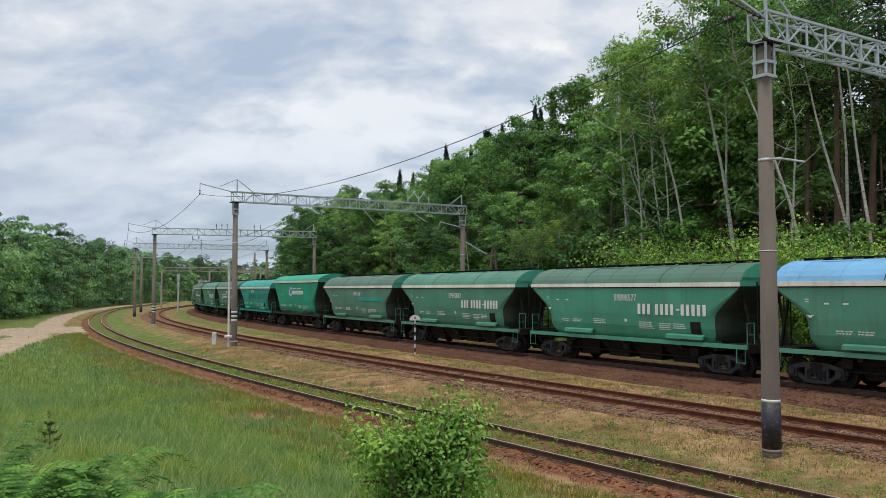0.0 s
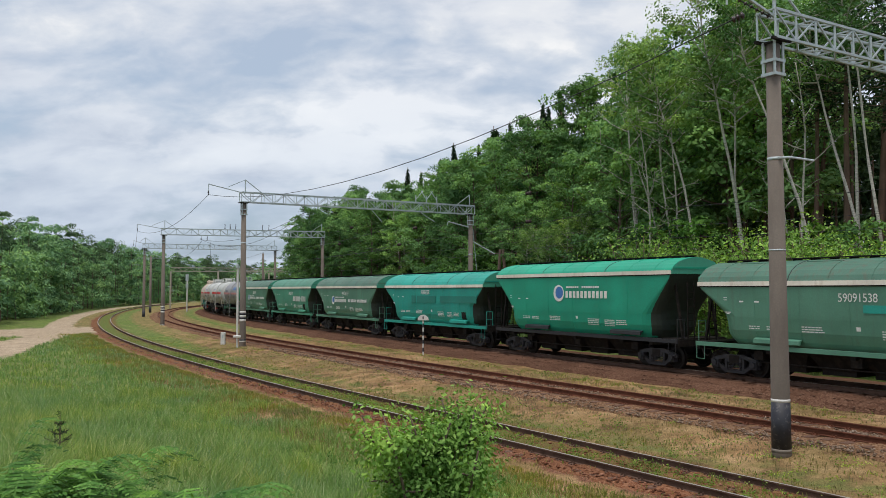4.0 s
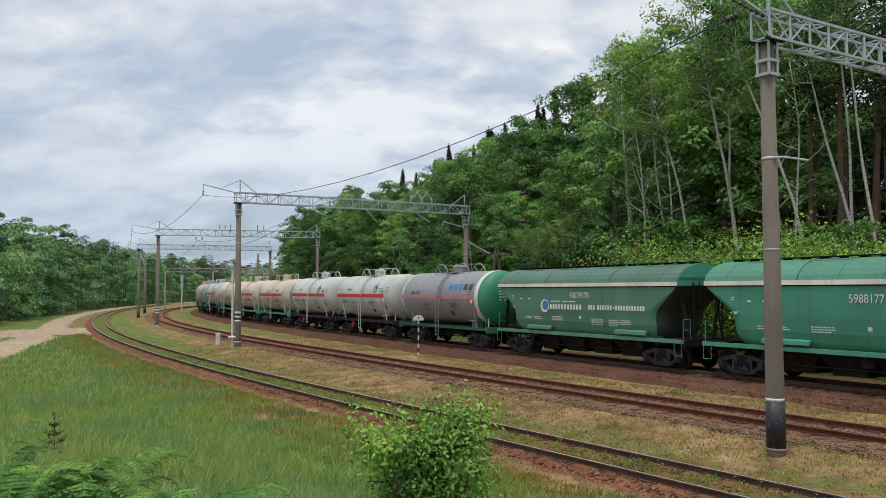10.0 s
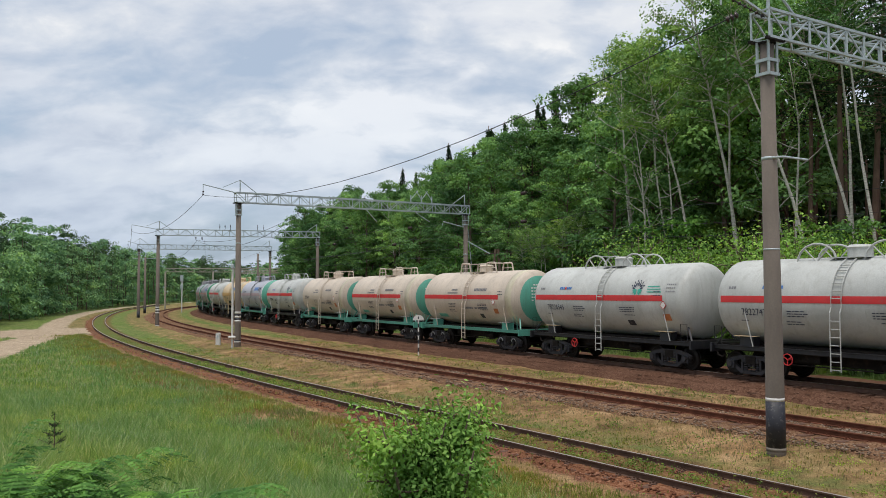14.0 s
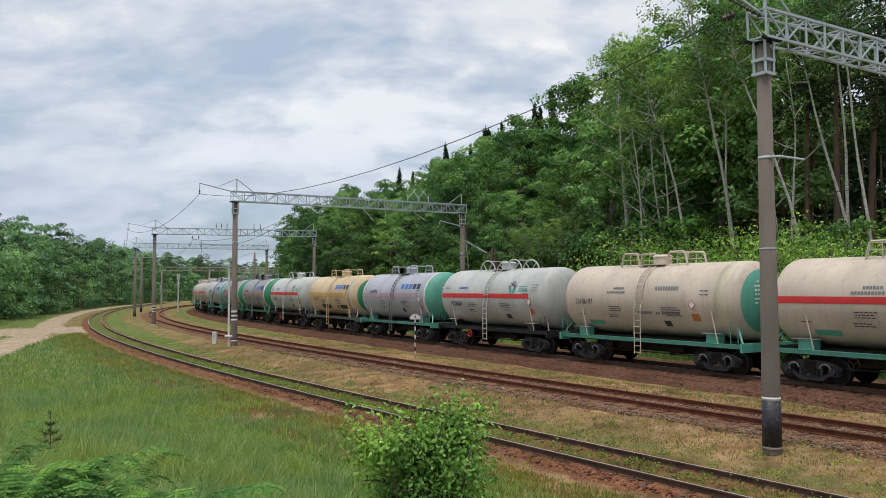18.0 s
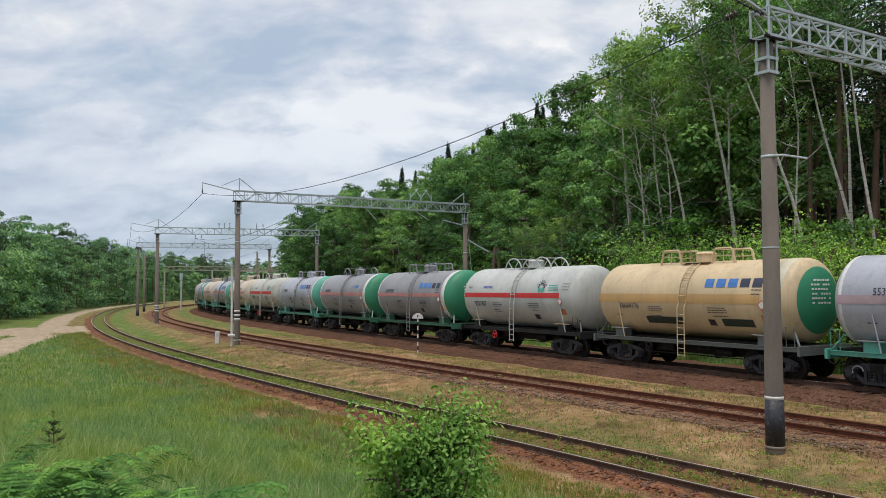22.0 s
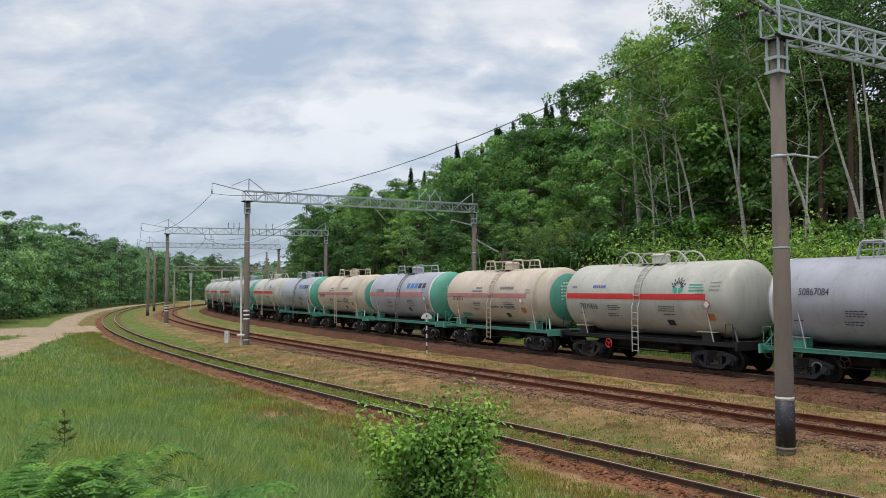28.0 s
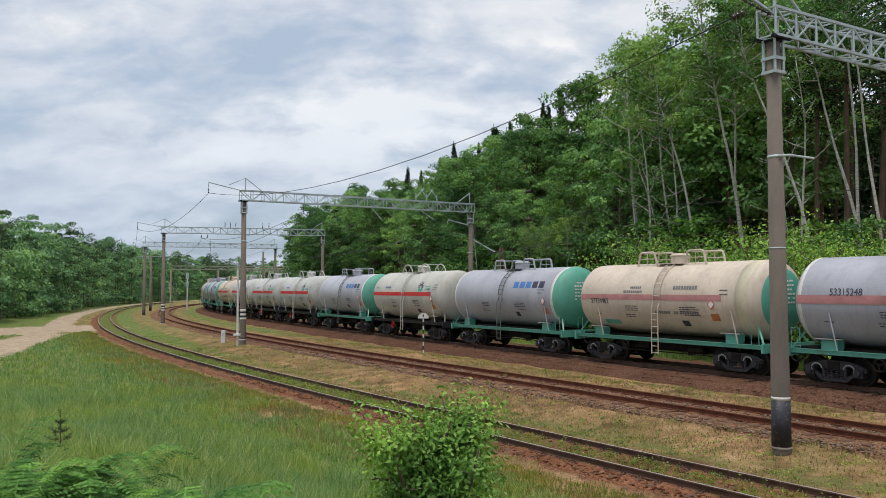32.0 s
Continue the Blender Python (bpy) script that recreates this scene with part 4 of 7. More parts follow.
    tube(bm, [(-4.2, -1.1, 0.62), (4.2, -1.1, 0.62)], 0.03, 6)
    tube(bm, [(-4.3, 1.15, 0.8), (4.3, 1.15, 0.8)], 0.09, 8)
    box(bm, -4.4, 1.2, 0.86, 4.4, 1.28, 1.08)
    for x in (-4.0, 0, 4.0):
        box(bm, x - 0.2, -1.25, 0.72, x + 0.2, -0.8, 1.05)
    part("brake_gear", bm, M_UNDER, root)
    # end platforms: posts, ladder, handrails
    for sx in (-1, 1):
        bm = bmesh.new()
        for y in (-1.05, 1.05):
            bar(bm, (sx * 6.75, y, 1.28), (sx * 6.3, y, eaves - 0.08), 0.09, 0.09)
        box(bm, sx * 6.4 - 0.55, -1.45, 1.29, sx * 6.4 + 0.45, 1.45, 1.33)
        part("end_post", bm, M_UNDER, root)
        bm = bmesh.new()
        lx = sx * 6.78
        for y in (-0.78, -0.38):
            bar(bm, (lx, y, 1.3), (lx, y, 3.75), 0.04, 0.04)
        for k in range(8):
            bar(bm, (lx, -0.78, 1.5 + k * 0.3), (lx, -0.38, 1.5 + k * 0.3), 0.03, 0.03)
        part("ladder", bm, M_UNDER, root)
        bm = bmesh.new()
        for y in (-1.42, -1.0):
            tube(bm, [(lx, y, 1.25), (lx, y, 2.15)], 0.018, 6)
        tube(bm, [(lx, -1.42, 2.15), (lx, -1.0, 2.15)], 0.018, 6)
        tube(bm, [(lx, -1.42, 1.7), (lx, -1.0, 1.7)], 0.015, 6)
        tube(bm, [(lx, -1.55, 1.2), (lx, -1.56, 0.62), (lx - sx * 0.4, -1.56, 0.62), (lx - sx * 0.4, -1.55, 1.2)], 0.018, 6)
        part("handrail", bm, sill, root)
    running_gear(root, HOPPER_BASE, HOPPER_L)
    writing(root)
    return root


SIDE_Y = -1.585


def hopper_small_print(root, mat=None):
    mat = mat or M_LETTER
    rng = random.Random(len(bpy.data.objects))
    spec = []
    for gx, gz, rows, w in ((-4.2, 2.0, 2, 0.5), (-3.4, 2.0, 2, 0.5), (-1.9, 2.05, 3, 0.8), (1.1, 2.0, 4, 0.75), (2.3, 1.98, 4, 0.6), (3.1, 1.98, 3, 0.6)):
        for r in range(rows):
            u = 0.0
            while u < w:
                q = rng.uniform(0.06, 0.16)
                spec.append((gx + u, gz - r * 0.085, q, 0.04))
                u += q + 0.03
    spec += [(-5.35, 3.0, 0.16, 0.03), (-5.35, 3.09, 0.16, 0.03), (-4.6, 2.93, 0.2, 0.06), (-3.9, 2.93, 0.22, 0.06), (0.2, 2.0, 0.16, 0.14)]
    spec += [(-5.3, 2.52, 0.3, 0.03), (-5.22, 2.46, 0.14, 0.05)]
    # the lower side leans in, so follow it
    def on(bm, x, z, w, h):
        y0, y1 = -hopper_half(z)[1] - 0.006, -hopper_half(z + h)[1] - 0.006
        vs = [bm.verts.new(v) for v in ((x, y0, z), (x + w, y0, z), (x + w, y1, z + h), (x, y1, z + h))]
        bm.faces.new(vs)
    bars(root, 0, 0, 0, spec, mat, on)


def write_owner(root, number, name_bars, nx, ny=2.62, zx=0.35, zz=2.98):
    """The wagon's number, and its owner's name as bars."""
    hopper_small_print(root)
    if number:
        face_text(root, number, 0.42, zx, SIDE_Y - 0.004, zz, M_LETTER, 0.86)
    bars(root, nx, SIDE_Y - 0.001, ny, name_bars, M_LETTER)


def patch(root, x, z, w, h, mat, name="paint_patch"):
    bm = bmesh.new()
    box(bm, x, SIDE_Y - 0.003, z, x + w, SIDE_Y + 0.01, z + h)
    return part(name, bm, mat, root)


def hull_patch(root, x, z, w, h, mat, name="dark_plate"):
    """A painted plate low on the leaning side."""
    bm = bmesh.new()
    n = 8
    ring = [(z + h * k / n, -hopper_half(z + h * k / n)[1] - 0.022) for k in range(n + 1)]
    for (za, ya), (zb, yb) in zip(ring, ring[1:]):
        bm.faces.new([bm.verts.new(v) for v in ((x, ya, za), (x + w, ya, za), (x + w, yb, zb), (x, yb, zb))])
    return part(name, bm, mat, root)


BALT = word(3, 0.29, 0.46, 0, 0, 0.42) + word(4, 0.29, 0.46, 1.05, 0, 0.42) + [(2.24, 0.2, 0.18, 0.07)] + word(5, 0.29, 0.46, 2.5, 0, 0.42)
SODR = word(11, 0.23, 0.25, 0, 0, 0.35) + word(6, 0.13, 0.07, 0.05, 0.36) + word(8, 0.13, 0.07, 1.0, 0.36)
EUROPA = word(3, 0.175, 0.22, 2.95, 0.02, 0.35) + word(6, 0.175, 0.22, 3.6, 0.02, 0.35) + [(4.67, 0.11, 0.12, 0.05)] + word(11, 0.175, 0.22, 4.84, 0.02, 0.35)


def disc(root, x, z, r, mat, y=SIDE_Y - 0.006, name="round_mark"):
    bm = bmesh.new()
    tube(bm, [(x, y, z), (x, y + 0.004, z)], r, 24)
    return part(name, bm, mat, root, "", True)


# ---- tank wagon ----
TANK_L, TANK_BASE, TANK_Z, TANK_HALF = 12.02, 7.8, 2.93, 5.46


def band_patch(bm, x0, x1, a0, a1, r, seg=6, cz=TANK_Z):
    """A patch on the barrel between two lengths and two angles (degrees above the level, near side)."""
    lo = []
    for k in range(seg + 1):
        a = radians(a0 + (a1 - a0) * k / seg)
        lo.append((-math.cos(a) * r, cz + math.sin(a) * r))
    for (ya, za), (yb, zb) in zip(lo, lo[1:]):
        bm.faces.new([bm.verts.new(v) for v in ((x0, ya, za), (x1, ya, za), (x1, yb, zb), (x0, yb, zb))])


def tank_profile(R, cap):
    """Radius along the barrel: rounded ends."""
    pts = []
    h = 0.62
    for k in range(9):
        a = radians(90 * k / 8)
        pts.append((-TANK_HALF + h - h * math.cos(a), max(0.001, R * math.sin(a) ** 0.8)))
    return pts


def revolve(bm, prof, seg=40):
    rings = []
    for x, r in prof:
        rings.append([bm.verts.new((x, math.cos(k * 2 * math.pi / seg) * r, TANK_Z + math.sin(k * 2 * math.pi / seg) * r)) for k in range(seg)])
    for a, b in zip(rings, rings[1:]):
        for k in range(seg):
            bm.faces.new((a[k], a[(k + 1) % seg], b[(k + 1) % seg], b[k]))


def tank(label, barrel, cap, ring, sill, stripe, R=1.52, hoops="round", stripe_z=(-4, 9), stripe_x=(-5.0, 3.8), writing=None, cap_x=3.9, ring_w=0.42, ladder_mat=None):
    root = new("tank_wagon")
    root.empty_display_size = 0.5
    tagged(root, label, "freight wagon", "train wagons")
    lm = ladder_mat or barrel
    end = tank_profile(R, cap)
    xr = TANK_HALF - 0.62
    xc = xr if cap is None else cap_x
    bm = bmesh.new()
    xs = [-xr + (xc + xr) * k / 12 for k in range(13)]
    rc = float(np.interp(-xc, [x for x, r in end], [r for x, r in end]))
    if xc > xr:
        prof = end + [(-x, r) for x, r in end[::-1] if -x < xc - 0.01] + [(xc, rc)]
    else:
        prof = end + [(x, R) for x in xs[1:]]
    if cap is None:
        prof = prof + [(-x, r) for x, r in end[::-1]][1:]
    revolve(bm, prof)
    bmesh.ops.remove_doubles(bm, verts=bm.verts[:], dist=0.003)
    part("barrel", bm, barrel, root, "", False)
    if cap is not None:
        bm = bmesh.new()
        tail = [(xc, R if xc <= xr else rc)] + [(-x, r) for x, r in end[::-1] if -x > xc + 0.01]
        revolve(bm, tail)
        bmesh.ops.remove_doubles(bm, verts=bm.verts[:], dist=0.003)
        part("barrel_end", bm, cap, root, "green painted rounded barrel end", False)
        if ring is not None:
            bm = bmesh.new()
            x1 = min(xc + 0.01, xr)
            revolve(bm, [(xc - ring_w, R + 0.001), (xc - ring_w, R + 0.006), (x1, R + 0.006), (x1 + 0.002, R + 0.001)])
            part("barrel_ring", bm, ring, root, "pale painted ring", False)
    if cap is not None and ring is M_WHITE:
        bm = bmesh.new()
        revolve(bm, [(-xr - 0.1, R * 0.999), (-xr - 0.1, R + 0.006), (-xr + 0.03, R + 0.006), (-xr + 0.03, R + 0.001)])
        part("barrel_ring", bm, ring, root, "", False)
    if cap is not None:
        # rows of small writing on the painted end
        def on_dome(y, z):
            q = min(1.0, math.hypot(y, z - TANK_Z) / R)
            return (xr + 0.62 * math.cos(math.asin(q ** 1.25)) + 0.012, y, z)
        bm = bmesh.new()
        for row in range(6):
            z = TANK_Z + 0.72 - row * 0.17
            for c in range(7):
                y = -0.62 + c * 0.16
                if (row * 5 + c * 3) % 7 != 0:
                    bm.faces.new([bm.verts.new(on_dome(u, v)) for u, v in ((y, z), (y + 0.12, z), (y + 0.12, z + 0.07), (y, z + 0.07))])
        part("lettering", bm, M_LETTER, root)
        # pale brake levers over the bogies
        for bx in (-TANK_BASE / 2, TANK_BASE / 2) if sill is P_SILLTEAL else ():
            for sx in (-1, 1):
                bm = bmesh.new()
                tube(bm, [(bx + sx * (0.62 + 0.2 * math.cos(radians(a))), -1.21, 0.55 + 0.17 * math.sin(radians(a))) for a in range(-30, 200, 23)], 0.026, 6)
                part("brake_lever", bm, P_LEVER, root)
    # hand brake wheel
    bm = bmesh.new()
    tube(bm, [(-2.05 + 0.21 * math.cos(k * 0.5236), -1.42, 0.82 + 0.21 * math.sin(k * 0.5236)) for k in range(13)], 0.022, 5)
    for k in range(3):
        bar(bm, (-2.05, -1.42, 0.82), (-2.05 + 0.2 * math.cos(k * 2.094 + 0.5), -1.42, 0.82 + 0.2 * math.sin(k * 2.094 + 0.5)), 0.03, 0.03)
    tube(bm, [(-2.05, -1.44, 0.82), (-2.05, -1.2, 0.82)], 0.03, 6)
    part("brake_wheel", bm, M_RED if cap is None else M_UNDER, root)
    # weld seams
    bm = bmesh.new()
    for x in (-3.2, -1.1, 1.1, 3.2):
        revolve(bm, [(x - 0.02, R + 0.001), (x - 0.01, R + 0.007), (x + 0.01, R + 0.007), (x + 0.02, R + 0.001)])
    part("weld_seam", bm, barrel, root, "", False)
    if stripe is not None:
        bm = bmesh.new()
        band_patch(bm, stripe_x[0], stripe_x[1], stripe_z[0], stripe_z[1], R + 0.009)
        part("side_band", bm, stripe, root)
    # saddles and straps
    for x in (-3.9, 3.9):
        bm = bmesh.new()
        pts = [(math.sin(radians(a)) * (R + 0.02), TANK_Z - math.cos(radians(a)) * (R + 0.02)) for a in range(-36, 37, 9)]
        prism(bm, [(y, z) for y, z in pts] + [(1.0, 1.22), (-1.0, 1.22)], -0.12, 0.12)
        o = part("saddle", bm, M_UNDER, root)
        o.matrix_basis = pose(x, 0, 0, 0, 0, 90)
        for sy in (-1, 1):
            bm = bmesh.new()
            bar(bm, (x + 0.35, sy * 1.42, 1.2), (x + 0.15, sy * (R - 0.04), TANK_Z - 0.4), 0.05, 0.04)
            part("strap", bm, barrel, root)
    # frame
    for sy in (-1, 1):
        bm = bmesh.new()
        box(bm, -5.5, sy * 1.36 - 0.04, 1.05, 5.5, sy * 1.36 + 0.04, 1.2)
        box(bm, -5.5, sy * 1.36 - 0.09, 1.195, 5.5, sy * 1.36 + 0.09, 1.215)
        part("sill", bm, sill, root)
    for sx in (-1, 1):
        bm = bmesh.new()
        box(bm, sx * 5.47 - 0.05, -1.55, 0.92, sx * 5.47 + 0.05, 1.55, 1.27)
        part("headstock", bm, sill, root)
        for y in (-1.35, 1.35):
            bm = bmesh.new()
            bar(bm, (sx * 5.4, y, 1.22), (sx * 4.75, y * 0.7, TANK_Z - 0.75), 0.07, 0.05)
            part("end_brace", bm, sill, root)
        bm = bmesh.new()
        tube(bm, [(sx * 5.3, -1.5, 1.2), (sx * 5.3, -1.52, 1.95), (sx * 4.95, -1.52, 1.95), (sx * 4.95, -1.5, 1.2)], 0.018, 6)
        part("handrail", bm, sill, root)
        # box bracket beside the saddle, with a tread on it
        bm = bmesh.new()
        box(bm, sx * 3.9 - 0.32, -1.36, 1.2, sx * 3.9 + 0.32, -0.95, 1.58)
        bmesh.ops.bevel(bm, geom=bm.edges[:], offset=0.02, segments=1, affect="EDGES")
        part("saddle_bracket", bm, sill, root)
        bm = bmesh.new()
        box(bm, sx * 3.9 - 0.5, -1.46, 1.585, sx * 3.9 + 0.5, -1.2, 1.61)
        part("tread", bm, P_YELLOW if sill is P_SILLBLACK else P_LEVER, root)
    bm = bmesh.new()
    box(bm, -5.4, -1.0, 0.98, 5.4, 1.0, 1.27)
    box(bm, -2.7, -0.5, 0.62, 2.7, 0.5, 0.99)
    for x in (-2.2, 0, 2.2):
        box(bm, x - 0.08, -1.34, 0.98, x + 0.08, 1.34, 1.16)
    part("centre_sill", bm, M_UNDER, root)
    bm = bmesh.new()
    tube(bm, [(0.55, 0, 0.45), (0.55, 0, 1.15)], 0.16, 12)
    box(bm, -1.9, -0.9, 0.72, -1.1, -0.5, 1.0)
    tube(bm, [(1.2, -0.75, 0.78), (2.0, -0.75, 0.78)], 0.17, 12)
    tube(bm, [(-2.6, -1.0, 0.6), (2.6, -1.0, 0.6)], 0.025, 6)
    part("brake_gear", bm, M_UNDER, root)
    # manhole, platform and hoops on top
    top = TANK_Z + R
    bm = bmesh.new()
    tube(bm, [(0.0, 0, top - 0.05), (0.0, 0, top + 0.28), (0.0, 0, top + 0.33), (0.0, 0, top + 0.42)], [0.42, 0.42, 0.46, 0.34], 20)
    part("manhole", bm, barrel, root)
    for sx in (-1, 1):
        cx = sx * (1.32 if hoops == "round" else 1.42)
        for y in (-0.6, 0.6):
            bm = bmesh.new()
            if hoops == "round":
                tube(bm, [(cx + 0.78 * math.cos(radians(a)), y, top - 0.16 + 0.66 * math.sin(radians(a))) for a in range(0, 181, 15)], 0.04, 6)
                for a in (50, 130):
                    tube(bm, [(cx, y, top - 0.16), (cx + 0.78 * math.cos(radians(a)), y, top - 0.16 + 0.66 * math.sin(radians(a)))], 0.026, 5)
            else:
                tube(bm, [(cx - 0.62, y, top - 0.2), (cx - 0.45, y, top + 0.44), (cx - 0.36, y, top + 0.5), (cx + 0.36, y, top + 0.5), (cx + 0.45, y, top + 0.44), (cx + 0.62, y, top - 0.2)], 0.048, 6)
                tube(bm, [(cx - 0.5, y, top + 0.2), (cx + 0.5, y, top + 0.2)], 0.02, 5)
                tube(bm, [(cx, y, top - 0.1), (cx, y, top + 0.5)], 0.02, 5)
            part("guard_hoop", bm, barrel, root)
        for u in ((0,) if hoops == "round" else (-0.4, 0.4)):
            bm = bmesh.new()
            tube(bm, [(cx + u, -0.6, top + 0.47), (cx + u, 0.6, top + 0.47)], 0.025, 5)
            part("cross_tube", bm, barrel, root)
    bm = bmesh.new()
    box(bm, -0.75, -0.75, top - 0.06, 0.75, 0.75, top - 0.02)
    part("platform", bm, lm, root)
    # ladder: upright at the frame, then steps over the barrel
    bm = bmesh.new()
    lx = 0.12
    for x in (lx - 0.19, lx + 0.19):
        tube(bm, [(x, -R - 0.16, 0.55), (x, -R - 0.16, TANK_Z - 0.35), (x, -R - 0.03, TANK_Z - 0.1)], 0.022, 6)
    for k in range(7):
        tube(bm, [(lx - 0.19, -R - 0.16, 0.62 + k * 0.28), (lx + 0.19, -R - 0.16, 0.62 + k * 0.28)], 0.016, 5)
    over = [(-math.cos(radians(a)) * (R + 0.07), TANK_Z + math.sin(radians(a)) * (R + 0.07)) for a in range(-4, 69, 9)]
    for x in (lx - 0.19, lx + 0.19):
        tube(bm, [(x, -R - 0.03, TANK_Z - 0.1)] + [(x, y, z) for y, z in over], 0.022, 5)
    for y, z in over[1:]:
        tube(bm, [(lx - 0.19, y, z), (lx + 0.19, y, z)], 0.022, 5)
    part("ladder", bm, lm, root)
    running_gear(root, TANK_BASE, TANK_L)
    if writing:
        writing(root, R)
    return root


def on_barrel(R):
    def on(bm, x, z, w, h):
        for q in ((z, z + h),):
            a0, a1 = (math.degrees(math.asin(max(-1, min(1, (v - TANK_Z) / R)))) for v in q)
            band_patch(bm, x, x + w, a0, a1, R + 0.012, 2)
    return on


def barrel_text(root, R, body, size, x, z, mat, wide=1.0):
    a = math.asin((z + size * 0.35 - TANK_Z) / R)
    o = part("lettering", text_mesh(body, size, mat), None, root)
    y, zz = -(R + 0.016) * math.cos(a), TANK_Z + (R + 0.016) * math.sin(a)
    tilt = 90 - math.degrees(a)
    o.matrix_basis = pose(x, y, zz, tilt) @ Matrix.Translation((0, -size * 0.35, 0)) @ Matrix.Diagonal((wide, 1, 1, 1))
    return o


def tank_print(root, R, mat, seed, top=True):
    rng = random.Random(seed)
    spec = []
    for gx, gz, rows, w in ((-4.0, 2.2, 1, 0.3), (-1.9, 2.58, 3, 0.7), (-2.0, 2.2, 2, 0.6), (1.35, 2.58, 3, 0.9), (1.6, 2.25, 1, 0.7), (3.5, 3.3, 1, 0.4), (3.5, 3.14, 1, 0.4)):
        for r in range(rows):
            u = 0.0
            while u < w:
                q = rng.uniform(0.07, 0.2)
                spec.append((gx + u, gz - r * 0.09, q, 0.035))
                u += q + 0.035
    bars(root, 0, 0, 0, spec, mat, on_barrel(R))


def danger_marks(root, R, x=4.0):
    on = on_barrel(R)
    bm = bmesh.new()
    on(bm, x - 0.02, 2.08, 0.42, 0.28)
    part("warning_plate", bm, M_ORANGE, root, "orange warning plate")
    bm = bmesh.new()
    a = radians(-4)
    c = Vector((x + 0.1, -(R + 0.014) * math.cos(a), TANK_Z + (R + 0.014) * math.sin(a) - 0.08))
    bm.faces.new([bm.verts.new(c + Vector(v)) for v in ((0, -0.002, -0.2), (0.2, -0.004, 0), (0, 0, 0.2), (-0.2, -0.004, 0))])
    part("warning_diamond", bm, M_RED, root, "red and white danger diamond")
    bm = bmesh.new()
    bm.faces.new([bm.verts.new(c + Vector((0, -0.006, 0)) + Vector(v) * 0.8) for v in ((0, -0.002, -0.2), (0.2, -0.004, 0), (0, 0, 0.2), (-0.2, -0.004, 0))])
    part("warning_diamond", bm, M_WHITE, root)


def write_white(number):
    def f(root, R):
        tank_print(root, R, M_DARKBLUE, len(number) * 7 + 3)
        if number:
            barrel_text(root, R, number, 0.38, -3.9, 2.42, M_DARKBLUE, 0.85)
        on = on_barrel(R)
        # owner's mark: a fan of leaves over a green bowl, and two short name rows
        def petal(bm, a, r0, r1, half):
            ux, uz = math.cos(a), math.sin(a)
            rm = (r0 + r1) / 2
            pts = [(2.5 + ux * r + uz * o, 3.42 + uz * r - ux * o) for r, o in ((r0, 0), (rm, half), (r1, 0), (rm, -half))]
            ring = []
            for x, z in pts:
                q = math.asin((z - TANK_Z) / R)
                ring.append(bm.verts.new((x, -(R + 0.013) * math.cos(q), TANK_Z + (R + 0.013) * math.sin(q))))
            bm.faces.new(ring)
        bm = bmesh.new()
        for k in range(7):
            petal(bm, radians(10 + k * 26.6), 0.13, 0.36, 0.05)
        for k in range(6):
            petal(bm, radians(23 + k * 26.6), 0.31, 0.46, 0.035)
        part("owner_mark", bm, M_DARKBLUE, root)
        bm = bmesh.new()
        for a in (195, 215, 238, 302, 325, 345):
            petal(bm, radians(a), 0.04, 0.33, 0.07)
        for k in range(3):
            on(bm, 3.1, 3.52 - k * 0.12, (0.72, 0.8, 0.85)[k], 0.045)
        part("owner_mark", bm, M_TEALPAINT, root)
        bm = bmesh.new()
        for k in range(7):
            if k != 3:
                on(bm, -2.95 + k * 0.13, 3.42, 0.1, 0.12)
        part("owner_name", bm, M_BLUE, root)
        bm = bmesh.new()
        on(bm, -2.95 + 3 * 0.13, 3.42, 0.1, 0.12)
        part("owner_name", bm, M_RED, root)
        bars(root, 0, 0, 0, [(4.22 + j * 0.11, 3.6 - k * 0.15, 0.07, 0.05) for k in range(3) for j in range(5)] + word(3, 0.12, 0.1, -4.5, 3.42), M_GREYLETTER, on)
        bm = bmesh.new()
        on(bm, 1.65, 1.8, 0.42, 0.24)
        part("dark_plate", bm, M_BLACK, root)
        danger_marks(root, R)
    return f


def write_silver(number, nz=3.14, patched=False, small=False):
    def f(root, R):
        tank_print(root, R, M_DARKBLUE, len(number) + 11)
        on = on_barrel(R)
        if number:
            barrel_text(root, R, number, 0.36, -3.7, nz, M_DARKBLUE, 0.85)
        # owner's name, half of it blue: one bar a letter
        if small:
            bars(root, 0, 0, 0, word(3, 0.24, 0.24, 2.5, 3.45, 0.3) + [(2.05, 3.52, 0.22, 0.1)], M_BLUE, on, "owner_name")
        else:
            bars(root, 0, 0, 0, word(3, 0.58, 0.34, 1.2, 3.42, 0.24), M_BLUE, on, "owner_name")
            bars(root, 0, 0, 0, word(2, 0.58, 0.34, 2.94, 3.42, 0.24), M_DARKBLUE, on, "owner_name")
        if patched:
            for x, w in ((-2.2, 2.1), (1.95, 1.5)):
                bm = bmesh.new()
                on(bm, x, 1.88, w, 0.3)
                part("paint_patch", bm, P_ENDDARK, root, "dark green overpainted patch")
        bm = bmesh.new()
        on(bm, 1.25, 1.88, 0.35, 0.25)
        part("dark_plate", bm, M_BLACK, root)
        danger_marks(root, R, 3.9)
    return f


